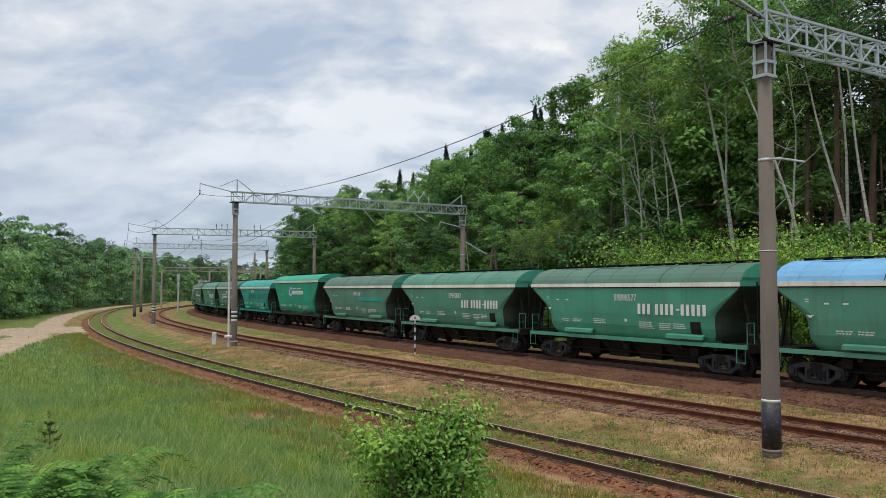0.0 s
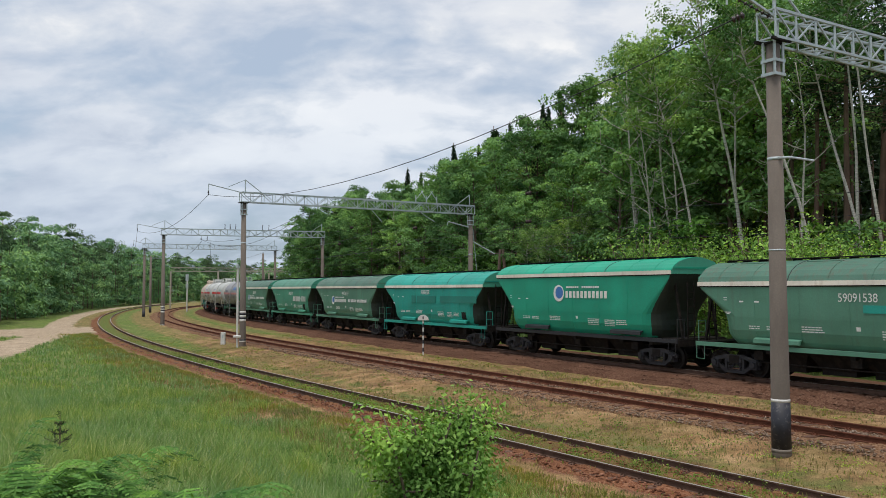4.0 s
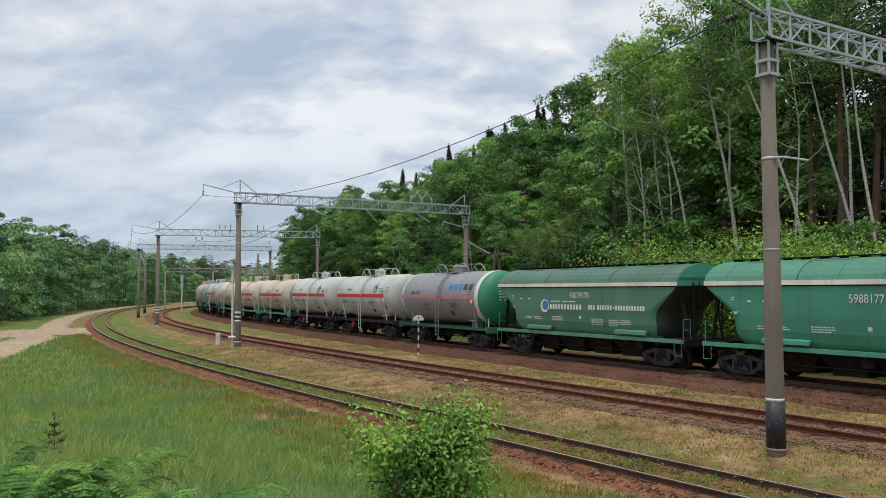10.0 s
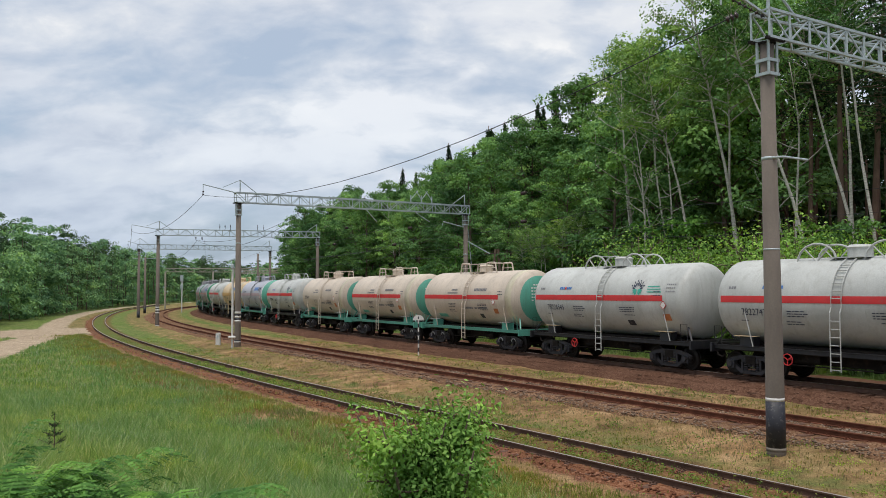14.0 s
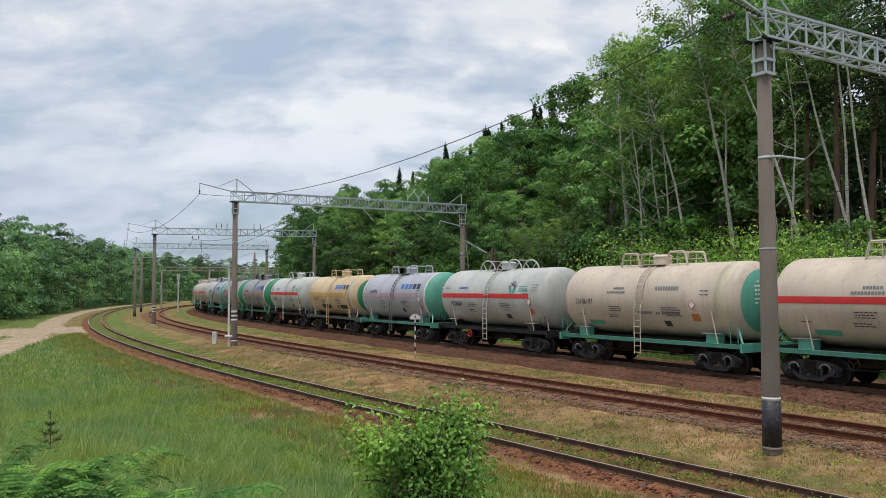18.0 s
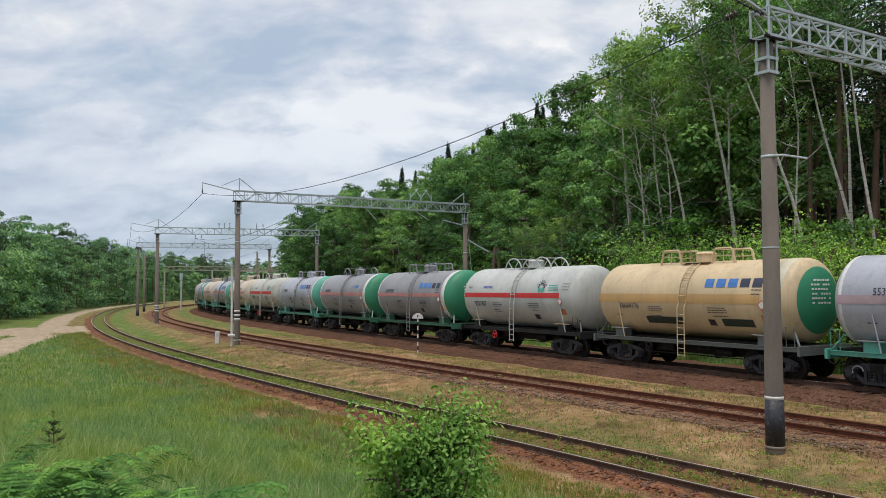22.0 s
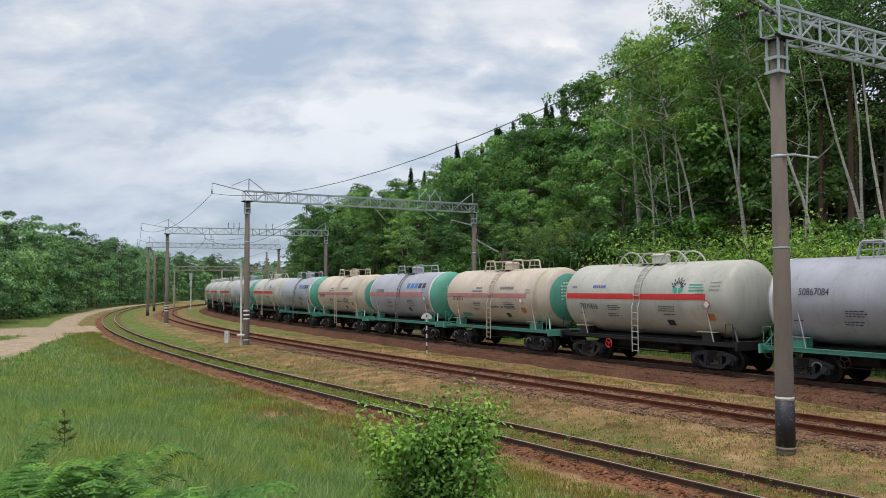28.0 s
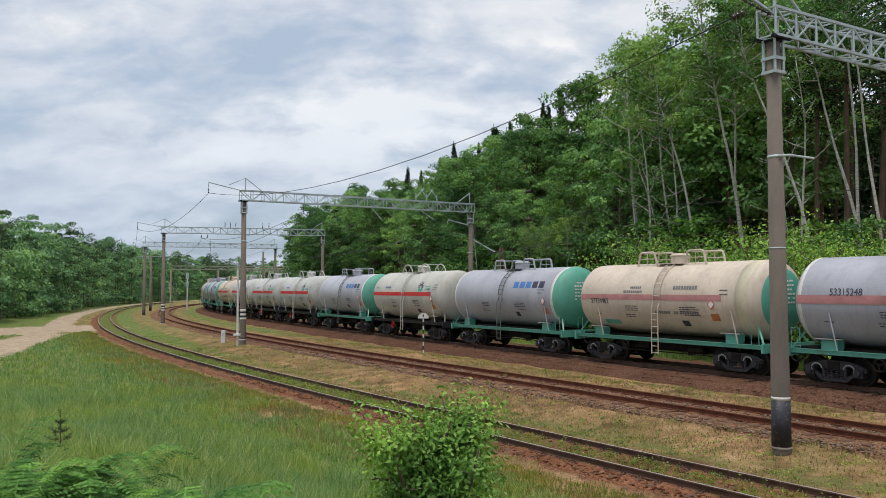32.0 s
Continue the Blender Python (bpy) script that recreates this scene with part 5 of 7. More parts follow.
def write_cream(number, plates=True):
    def f(root, R):
        tank_print(root, R, M_DARKBLUE, len(number) + 23)
        on = on_barrel(R)
        if number:
            barrel_text(root, R, number, 0.36, -4.2, 2.7, M_DARKBLUE, 0.85)
        bars(root, 0, 0, 0, word(9, 0.15, 0.15, 1.0, 3.35) + word(6, 0.12, 0.1, -1.6, 3.38) + word(10, 0.12, 0.1, -2.0, 3.2), M_GREYLETTER, on, "owner_name")
        bars(root, 0, 0, 0, word(7, 0.13, 0.12, -0.1, 2.3) + word(2, 0.13, 0.12, 1.0, 2.3) + word(8, 0.13, 0.12, 1.35, 2.3), M_GREYLETTER, on)
        if plates:
            bm = bmesh.new()
            on(bm, -3.6, 1.75, 1.0, 0.2)
            part("paint_patch", bm, P_CAPTEAL, root)
            bm = bmesh.new()
            on(bm, 1.3, 1.8, 0.38, 0.24)
            part("dark_plate", bm, M_BLACK, root)
        danger_marks(root, R, 3.0)
    return f



# ---- trees, shrubs, grass ----
def leaf_quads(pos, length, width, rng, up=0.35, out=None):
    """Small pointed leaves at the given places, turned at random but leaning to face the sky, and outwards from their spray."""
    n = len(pos)
    nrm = rng.normal(size=(n, 3)) * (1.0 if out is None else 0.55) + np.array([0, 0, up * 2])
    if out is not None:
        nrm += out / (np.linalg.norm(out, axis=1)[:, None] + 1e-9) * 1.3
    nrm /= np.linalg.norm(nrm, axis=1)[:, None]
    d = rng.normal(size=(n, 3))
    d -= (d * nrm).sum(1)[:, None] * nrm
    d /= np.linalg.norm(d, axis=1)[:, None] + 1e-9
    e = np.cross(nrm, d)
    ln = (length * rng.uniform(0.65, 1.3, n))[:, None] / 2
    wd = (width * rng.uniform(0.7, 1.25, n))[:, None] / 2
    v = np.empty((n, 4, 3))
    v[:, 0], v[:, 1], v[:, 2], v[:, 3] = pos - d * ln, pos + e * wd, pos + d * ln, pos - e * wd
    return v.reshape(-1, 3)


def quads_mesh(name, verts, mat):
    n = len(verts) // 4
    me = bpy.data.meshes.new(name)
    me.vertices.add(n * 4)
    me.vertices.foreach_set("co", verts.astype(np.float32).ravel())
    me.loops.add(n * 4)
    me.loops.foreach_set("vertex_index", np.arange(n * 4, dtype=np.int32))
    me.polygons.add(n)
    me.polygons.foreach_set("loop_start", np.arange(0, n * 4, 4, dtype=np.int32))
    me.update(calc_edges=True)
    me.materials.append(mat)
    return me


def domes(rng, n, puff, flat=0.85):
    """Places on the upper side of flattened sprays, so that each spray shades what hangs below it."""
    off = rng.normal(size=(n, 3))
    off /= np.linalg.norm(off, axis=1)[:, None] + 1e-9
    off[:, 2] = np.abs(off[:, 2]) * 1.1 - 0.28
    return off * (rng.uniform(0.3, 1.0, n) ** 0.5 * puff)[:, None] * np.array([1.25, 1.25, flat])


def limb(bm, p, d, length, r, rng, bend, up, n=5, seg=6):
    """A tapering limb that wanders; returns its points."""
    pts, rad = [Vector(p)], [r]
    d = Vector(d).normalized()
    for i in range(n):
        d = (d + Vector(rng.normal(0, bend, 3)) + Vector((0, 0, up))).normalized()
        pts.append(pts[-1] + d * (length / n))
        rad.append(r * (1 - 0.85 * (i + 1) / n) + 0.006)
    tube(bm, pts, rad, seg)
    return pts


def broad_tree(label, category, seed, height, bark, leaf, clear=0.35, spread=2.6, leaves=4200, size=0.19, limbs=22, lean=0.03, multi=1, puff=0.55, top_up=0.5, girth=0.012):
    rng = np.random.default_rng(seed)
    root = new("tree")
    tagged(root, label, category, "trees at the railway")
    bm = bmesh.new()
    tips = []
    for mstem in range(multi):
        ang = rng.uniform(0, 6.28)
        d = Vector((math.cos(ang) * lean, math.sin(ang) * lean, 1))
        hh = height * (1 if mstem == 0 else rng.uniform(0.7, 0.95))
        trunk = limb(bm, (math.cos(ang) * 0.25 * mstem, math.sin(ang) * 0.25 * mstem, -0.3), d, hh, girth * height * (0.9 if multi > 1 else 1), rng, 0.045, 0.04, 11, 9)
        for k in range(limbs // multi):
            f = clear + (1 - clear) * (k + rng.uniform(0, 0.8)) / (limbs / multi)
            f = min(f, 0.97)
            i = f * (len(trunk) - 1)
            p = trunk[int(i)].lerp(trunk[min(int(i) + 1, len(trunk) - 1)], i - int(i))
            g = (f - clear) / (1 - clear)
            reach = spread * (math.sin(math.pi * (0.18 + 0.75 * g)) ** 0.8) * rng.uniform(0.6, 1.25)
            a = k * 2.4 + rng.uniform(-0.5, 0.5)
            dd = Vector((math.cos(a), math.sin(a), top_up * (0.3 + g) + rng.uniform(-0.15, 0.3)))
            pts = limb(bm, p, dd, reach * 1.15, girth * 2.2 + 0.01 * height * 0.2 * (1 - g), rng, 0.14, 0.05, 4, 5)
            for q in pts[2:]:
                tips.append((q, 0.75 + 0.25 * rng.random()))
            for _ in range(2):
                q = pts[2].lerp(pts[4], rng.random())
                sp = limb(bm, q, Vector((math.cos(a + rng.normal(0, 0.9)), math.sin(a + rng.normal(0, 0.9)), rng.uniform(0, 0.7))), reach * 0.45, 0.018, rng, 0.2, 0.03, 3, 4)
                tips.append((sp[-1], 0.8))
        tips.append((trunk[-1], 0.7))
        tips.append((trunk[-2], 0.8))
    part("trunk", bm, bark, root, "", False)
    c = np.array([list(t[0]) for t in tips])
    w = np.array([t[1] for t in tips])
    pick = rng.choice(len(c), leaves, p=w / w.sum())
    puffs = puff * rng.uniform(0.65, 1.35, len(c))
    off = domes(rng, leaves, puffs[pick])
    crown = part("crown", quads_mesh("crown", leaf_quads(c[pick] + off, size, size * 0.66, rng, 0.35, off), leaf), None, root)
    return root


def conifer(label, category, seed, height, bark, leaf, clear, spread, whorls, size, per, droop, trunk_r=0.011):
    rng = np.random.default_rng(seed)
    root = new("tree")
    tagged(root, label, category, "trees at the railway")
    bm = bmesh.new()
    trunk = limb(bm, (0, 0, -0.3), (0.01, 0.02, 1), height, trunk_r * height, rng, 0.012, 0.03, 8, 8)
    pos = []
    for k in range(whorls):
        g = (k + rng.uniform(-0.25, 0.25)) / whorls
        z = height * (clear + (0.985 - clear) * max(0, g))
        i = min(z / height * 8, 7.99)
        p = trunk[int(i)].lerp(trunk[int(i) + 1], i - int(i))
        nb = rng.integers(4, 7)
        for b in range(nb):
            a = b * 6.283 / nb + rng.uniform(-0.4, 0.4) + k
            reach = spread * max(0.0, 1 - g) * rng.uniform(0.6, 1.15) + 0.05
            q = p + Vector((math.cos(a) * reach, math.sin(a) * reach, -droop * reach + rng.uniform(-0.1, 0.15)))
            bar(bm, p, q, 0.03, 0.03)
            t = rng.uniform(0.15, 1.0, per)
            base = np.array(p) + (np.array(q) - np.array(p)) * t[:, None]
            pos.append(base + rng.normal(0, 1, (per, 3)) * np.array([0.16, 0.16, 0.10]) * (0.3 + reach * 0.45) + np.stack([np.zeros(per), np.zeros(per), rng.normal(0, 0.17, per)], 1))
    part("trunk", bm, bark, root, "", False)
    part("crown", quads_mesh("crown", leaf_quads(np.concatenate(pos), size, size * 0.32, rng, 0.5), leaf), None, root)
    return root


def shrub(name, label, category, group, seed, w, h, leaf, leaves, size, stems=9, fluff=0.085, bark=None):
    """A many-stemmed leafy shrub."""
    rng = np.random.default_rng(seed)
    root = new(name)
    tagged(root, label, category, group)
    bm = bmesh.new()
    tips = []
    for k in range(stems):
        a = k * 2.4 + rng.uniform(-0.4, 0.4)
        lean = rng.uniform(0.08, 0.55 if w > 1.1 else 0.38)
        pts = limb(bm, (math.cos(a) * 0.1 * w, math.sin(a) * 0.1 * w, -0.1), (math.cos(a) * lean * w / h, math.sin(a) * lean * w / h, 1), h * rng.uniform(0.75, 1.08), 0.012 + 0.006 * h, rng, 0.12, 0.05, 5, 5)
        for q in pts[1:]:
            tips.append(q)
        for _ in range(6):
            q = pts[rng.integers(1, 5)]
            b = a + rng.normal(0, 1.1)
            sp = limb(bm, q, (math.cos(b), math.sin(b), rng.uniform(0.1, 0.9)), w * rng.uniform(0.18, 0.36), 0.008 + 0.002 * h, rng, 0.2, 0.05, 3, 4)
            tips += sp[1:]
    part("stem", bm, bark or M_BARK, root, "", False)
    c = np.array([list(t) for t in tips])
    pick = rng.integers(0, len(c), leaves)
    off = rng.normal(size=(leaves, 3)) * np.array([1, 1, 0.8]) * fluff * (w + h) * 0.5
    pos = c[pick] + off
    pos[:, 2] = np.maximum(pos[:, 2], 0.04)
    part("crown", quads_mesh("crown", leaf_quads(pos, size, size * 0.55, rng, 0.3, off), leaf), None, root)
    return root


def set_plant(src, x, y, turn, scale, sink=0.05, lean=(0, 0), dz=None):
    z = float(ground_z(x, y)[0]) if dz is None else dz
    k = scale / src.scale[0]
    m = Matrix.Translation((x, y, z - sink)) @ Matrix.Rotation(lean[0], 4, "X") @ Matrix.Rotation(lean[1], 4, "Y") @ Matrix.Rotation(turn, 4, "Z") @ Matrix.Diagonal((k, k, k, 1))
    return copy_thing(src, m)


class Stock:
    """Kinds of plants, set in turn: the first to be set is the one that was built, the others are copies."""

    def __init__(self, *kinds):
        self.kinds, self.used, self.count = kinds, set(), 0

    def put(self, k, x, y, turn, scale, lean=(0, 0), sink=0.05):
        ob = self.kinds[self.count % len(self.kinds)]
        self.count += 1
        c = set_plant(ob, x, y, turn, scale, sink, lean)
        if ob not in self.used:
            self.used.add(ob)
            m = c.matrix_basis.copy()
            for o in (*c.children_recursive, c):
                bpy.data.objects.remove(o)
            ob.matrix_basis = m
            return ob
        return c

    def clear(self):
        for ob in self.kinds:
            if ob not in self.used:
                for o in (*ob.children_recursive, ob):
                    bpy.data.objects.remove(o)


def blades(name, label, xs, ys, h, w, mat, rng, lean=0.35, zs=None, per=3):
    """A sward: bent grass blades, each of two quads, in tufts."""
    n = len(xs)
    z = ground_z(xs, ys) if zs is None else zs
    X, Y, Z, H = (np.repeat(v, per) for v in (xs, ys, z, h))
    m = n * per
    X = X + rng.normal(0, 0.035, m)
    Y = Y + rng.normal(0, 0.035, m)
    H = H * rng.uniform(0.55, 1.15, m)
    a = rng.uniform(0, 6.283, m)
    b = rng.uniform(0, 6.283, m)
    L = rng.uniform(0.1, lean, m) * H
    W = w * rng.uniform(0.7, 1.3, m)
    ex, ey = np.cos(a) * W / 2, np.sin(a) * W / 2
    dx, dy = np.cos(b) * L, np.sin(b) * L
    v = np.empty((m, 6, 3))
    v[:, 0] = np.stack([X - ex, Y - ey, Z - 0.03], 1)
    v[:, 1] = np.stack([X + ex, Y + ey, Z - 0.03], 1)
    v[:, 2] = np.stack([X + dx * 0.35 + ex * 0.8, Y + dy * 0.35 + ey * 0.8, Z + H * 0.55], 1)
    v[:, 3] = np.stack([X + dx * 0.35 - ex * 0.8, Y + dy * 0.35 - ey * 0.8, Z + H * 0.55], 1)
    v[:, 4] = np.stack([X + dx + ex * 0.12, Y + dy + ey * 0.12, Z + H * 0.96], 1)
    v[:, 5] = np.stack([X + dx - ex * 0.12, Y + dy - ey * 0.12, Z + H * 0.96], 1)
    me = bpy.data.meshes.new(name)
    me.vertices.add(m * 6)
    me.vertices.foreach_set("co", v.astype(np.float32).ravel())
    base = (np.arange(m) * 6)[:, None]
    idx = np.concatenate([base + np.array([0, 1, 2, 3]), base + np.array([3, 2, 4, 5])], 1).astype(np.int32).ravel()
    me.loops.add(m * 8)
    me.loops.foreach_set("vertex_index", idx)
    me.polygons.add(m * 2)
    me.polygons.foreach_set("loop_start", np.arange(0, m * 8, 4, dtype=np.int32))
    me.update(calc_edges=True)
    me.materials.append(mat)
    return tagged(new(name, me), label, "grass", kind="stuff")


def weeds(label, xs, ys, spread, h, per, size, mat, rng, zs=None):
    """Low leafy clumps: leaves scattered in small heaps."""
    z = ground_z(xs, ys) if zs is None else zs
    k = rng.uniform(0.5, 1.4, len(xs))
    X, Y, Z, K = (np.repeat(v, per) for v in (xs, ys, z, k))
    off = rng.normal(size=(len(X), 3)) * np.array([spread, spread, 0]) * K[:, None] * 0.6
    up = rng.random(len(X)) * h * K * np.exp(-(np.hypot(off[:, 0], off[:, 1]) / spread) ** 2)
    pos = np.stack([X + off[:, 0], Y + off[:, 1], Z + up + 0.01], 1)
    ob = new("weeds", quads_mesh("weeds", leaf_quads(pos, size, size * 0.55, rng, 0.5), mat))
    return tagged(ob, label, "weeds", kind="stuff")


def pebbles(label, line, s0, s1, spans, n, size, mat, rng):
    """Loose stones on the bed; spans: (side from, side to, height)."""
    pick = rng.integers(0, len(spans), n)
    sp = np.array(spans)[pick]
    ss = s0 + (s1 - s0) * rng.random(n) ** 1.3
    side = sp[:, 0] + (sp[:, 1] - sp[:, 0]) * rng.random(n)
    x, y, _ = line.at(ss, side)
    r = size * rng.uniform(0.5, 1.5, n)
    c = np.stack([x, y, sp[:, 2] + r * 0.15], 1)
    axes = np.array([(1, 0, 0), (-1, 0, 0), (0, 1, 0), (0, -1, 0), (0, 0, 1), (0, 0, -1)], float)
    v = c[:, None, :] + (axes[None] * rng.uniform(0.6, 1.3, (n, 6, 1)) * np.array([1, 1, 0.6]) + rng.normal(0, 0.12, (n, 6, 3))) * r[:, None, None]
    tri = np.array([(0, 2, 4), (2, 1, 4), (1, 3, 4), (3, 0, 4), (2, 0, 5), (1, 2, 5), (3, 1, 5), (0, 3, 5)])
    idx = (tri[None] + (np.arange(n) * 6)[:, None, None]).reshape(-1).astype(np.int32)
    me = bpy.data.meshes.new("gravel")
    me.vertices.add(n * 6)
    me.vertices.foreach_set("co", v.astype(np.float32).ravel())
    me.loops.add(n * 24)
    me.loops.foreach_set("vertex_index", idx)
    me.polygons.add(n * 8)
    me.polygons.foreach_set("loop_start", np.arange(0, n * 24, 3, dtype=np.int32))
    me.update(calc_edges=True)
    me.materials.append(mat)
    return tagged(new("gravel", me), label, "gravel", kind="stuff")


def stone_mat(name, a, b, c):
    m, N, L, P = nodes_of(name)
    g = N.new("ShaderNodeNewGeometry")
    L.new(ramp(N, L, g.outputs["Random Per Island"], [(0.0, a), (0.6, b), (1.0, c)]), P.inputs["Base Color"])
    P.inputs["Roughness"].default_value = 0.9
    P.inputs["Specular IOR Level"].default_value = 0.1
    return m


M_STONE_GREY = stone_mat("grey_stones", (0.11, 0.07, 0.048), (0.19, 0.135, 0.098), (0.29, 0.225, 0.175))
M_STONE_BROWN = stone_mat("brown_stones", (0.085, 0.042, 0.027), (0.125, 0.065, 0.044), (0.21, 0.135, 0.10))
M_STONE_RED = stone_mat("red_stones", (0.10, 0.040, 0.022), (0.18, 0.075, 0.042), (0.28, 0.14, 0.09))


def grass_mat(name, a, b, c):
    m, N, L, P = nodes_of(name)
    g = N.new("ShaderNodeNewGeometry")
    broad = add_noise(N, L, 0.45, 4)
    col = ramp(N, L, g.outputs["Random Per Island"], [(0.0, a), (0.6, b), (1.0, c)])
    col = mix(N, L, 1.0, col, ramp(N, L, broad, [(0.34, (0.82, 0.92, 1.12)), (0.46, (0.98, 1.02, 1.05)), (0.54, (1.05, 1.02, 0.95)), (0.66, (1.3, 1.16, 0.75))]), "MULTIPLY")
    L.new(col, P.inputs["Base Color"])
    P.inputs["Roughness"].default_value = 0.6
    P.inputs["Specular IOR Level"].default_value = 0.25
    t = N.new("ShaderNodeBsdfTranslucent")
    L.new(col, t.inputs["Color"])
    s = N.new("ShaderNodeMixShader")
    s.inputs[0].default_value = 0.42
    L.new(P.outputs[0], s.inputs[1])
    L.new(t.outputs[0], s.inputs[2])
    L.new(s.outputs[0], N["Material Output"].inputs[0])
    return m


G_LUSH = grass_mat("lush_grass", (0.15, 0.265, 0.065), (0.265, 0.40, 0.11), (0.46, 0.50, 0.24))
G_DRY = grass_mat("dry_grass", (0.16, 0.135, 0.065), (0.26, 0.205, 0.11), (0.14, 0.17, 0.05))
G_SHORT = grass_mat("short_grass", (0.15, 0.19, 0.038), (0.25, 0.275, 0.06), (0.40, 0.325, 0.125))


def wood(name, label, spots, seed, leaf, needle, size, low=0.04, thick=95):
    """A stretch of distant wood in one mesh: clumped crowns over bare stems. spots: x, y, z, height, width, needle-leaved or not."""
    rng = np.random.default_rng(seed)
    root = new(name)
    tagged(root, label, "woods", kind="stuff")
    broad, sharp = [], []
    bm = bmesh.new()
    for x, y, z, h, w, pine in spots:
        m = int(rng.integers(13, 19) * (1.7 if thick == 62 and not pine else 1))
        base = low if callable(low) is False else low(x, y)
        if pine:
            g = rng.uniform(0.42, 1.0, m)
            rad = w * 0.55 * (1.05 - g) ** 0.6 + 0.15
        else:
            g = rng.uniform(base, 0.97, m)
            rad = w * (np.sin(np.pi * np.clip(0.2 + 0.72 * g, 0, 1)) ** 0.7) * rng.uniform(0.35, 1.0, m)
        a = rng.uniform(0, 6.283, m)
        c = np.stack([x + np.cos(a) * rad, y + np.sin(a) * rad, z + g * h], 1)
        k = int(thick * (1.4 if thick == 62 else 1) if not pine else 60)
        off = domes(rng, m * k, np.repeat((0.44 * w if not pine else 0.36 * w) * rng.uniform(0.7, 1.25, m), k), 0.85)
        v = leaf_quads(np.repeat(c, k, 0) + off, size, size * (0.62 if not pine else 0.4), rng, 0.3, off)
        (sharp if pine else broad).append(v)
        tube(bm, [(x, y, z - 0.4), (x + rng.normal(0, 0.2), y, z + h * 0.5), (x, y, z + h * 0.93)], [0.0075 * h, 0.006 * h, 0.02], 5)
    tr = part("trunk", bm, M_BARK, root)
    tr["kind"] = "stuff"
    for nm, vs, mat in (("crown", broad, leaf), ("crown", sharp, needle)):
        if vs:
            o = part(nm, quads_mesh(nm, np.concatenate(vs), mat), None, root)
            o["kind"] = "stuff"
    return root



# ---- portals, masts and wires ----
GEN_BANDS = [(1.9, 2.05, M_WHITE, "white_band"), (2.05, 2.2, M_BLACK, "black_band"), (2.2, 2.35, M_WHITE, "white_band"), (2.35, 2.5, M_BLACK, "black_band"), (2.5, 2.65, M_WHITE, "white_band"), (0.42, 0.5, M_WHITE, "white_band"), (0.5, 0.6, M_BLACK, "black_band")]
PORTAL_LABEL = "concrete mast portal with a pale lattice beam over the tracks"
PT1 = portal(PORTAL_LABEL, (8.35, 21.1), (25.0, 31.5), -0.68, -0.6, [(0, 0.09, M_CEMENT, "cement_collar"), (0.09, 1.26, M_BLACK, "black_foot"), (1.26, 1.34, M_WHITE, "white_band"), (5.1, 5.14, M_GALV, "clamp"), (7.43, 7.51, M_GALV, "clamp")], 1.75)
PT2 = portal(PORTAL_LABEL, (-15.3, 59.9), (1.6, 70.1), -0.75, 0.5, GEN_BANDS + [(7.6, 7.68, M_GALV, "clamp")], 2.6, [(5.9, 6.0, M_GALV, "clamp")])
PT3 = portal(PORTAL_LABEL, (-33.6, 95.0), (-16.0, 101.0), -1.05, 0.5, GEN_BANDS, 2.9)
PT4 = portal(PORTAL_LABEL, (-47.5, 126.0), (-29.0, 134.0), -1.0, 0.3, [(0, 1.3, M_BLACK, "black_foot")], 1.6)


def at_portal(pt, u, z, v=0.0):
    q = pt[1](u, v, z)
    return Vector(pt[0].location) + q


def wire(label, pts, sag, r=0.013):
    """A wire hung through its points, sagging between them."""
    bm = bmesh.new()
    run = []
    for a, b in zip(pts, pts[1:]):
        for k in range(13):
            t = k / 12
            q = Vector(a).lerp(Vector(b), t)
            q.z -= sag * 4 * t * (1 - t)
            if not run or (q - run[-1]).length > 1e-4:
                run.append(q)
    tube(bm, run, r, 5)
    ob = new("wire", finish(bm, "wire", M_WIRE))
    return tagged(ob, label, "wire", "overhead wires")


def insulator(a, b, r=0.055, n=4):
    """A string of dark sheds from a to b."""
    root = new("insulator")
    tagged(root, "dark insulator string on the overhead line", "insulator", "insulators")
    a, b = Vector(a), Vector(b)
    root.location = a
    d = b - a
    for k in range(n):
        bm = bmesh.new()
        p = d * ((k + 0.35) / n)
        tube(bm, [p - d.normalized() * 0.01, p + d.normalized() * 0.02, p + d.normalized() * 0.06], [r * 0.5, r, r * 0.4], 12)
        part("shed", bm, M_INSUL, root, "", False)
    bm = bmesh.new()
    tube(bm, [(0, 0, 0), d], 0.018, 6)
    part("rod", bm, M_WIRE, root)
    return root


def arms(pt, cant):
    a = at_portal(pt, -cant, 10.62)
    b = a - Vector((0, 0, 0.32))
    insulator(a, b, 0.07, 3)
    return b


FEED = [(7.0, 20.25, 10.15), tuple(arms(PT2, 2.6)), tuple(arms(PT3, 2.9)), tuple(arms(PT4, 1.6))]
wire("thick dark feeder wire slung between the portals", FEED[:2], 1.58, 0.016)
wire("thick dark feeder wire slung between the portals", FEED[1:], 1.2, 0.018)
insulator((7.0, 20.25, 10.15), (7.22, 19.95, 10.2), 0.09, 3)
insulator(at_portal(PT1, -0.05, 10.5), at_portal(PT1, -1.1, 11.0, 0.4), 0.06, 7)
for u0, u1, sg, z1 in ((4.6, 4.2, 0.9, 9.75), (4.7, 4.3, 1.5, 9.7)):
    wire("overhead wire sagging between the portals", [at_portal(PT2, u0, 9.2), at_portal(PT3, u1, z1 - 0.35)], sg, 0.016)
wire("overhead wire sagging between the portals", [at_portal(PT3, 4.3, 9.3), at_portal(PT4, 4.0, 9.3)], 1.2, 0.018)
wire("overhead wire sagging between the portals", [at_portal(PT3, 5.2, 9.4), at_portal(PT4, 10.0, 8.9)], 1.0, 0.018)
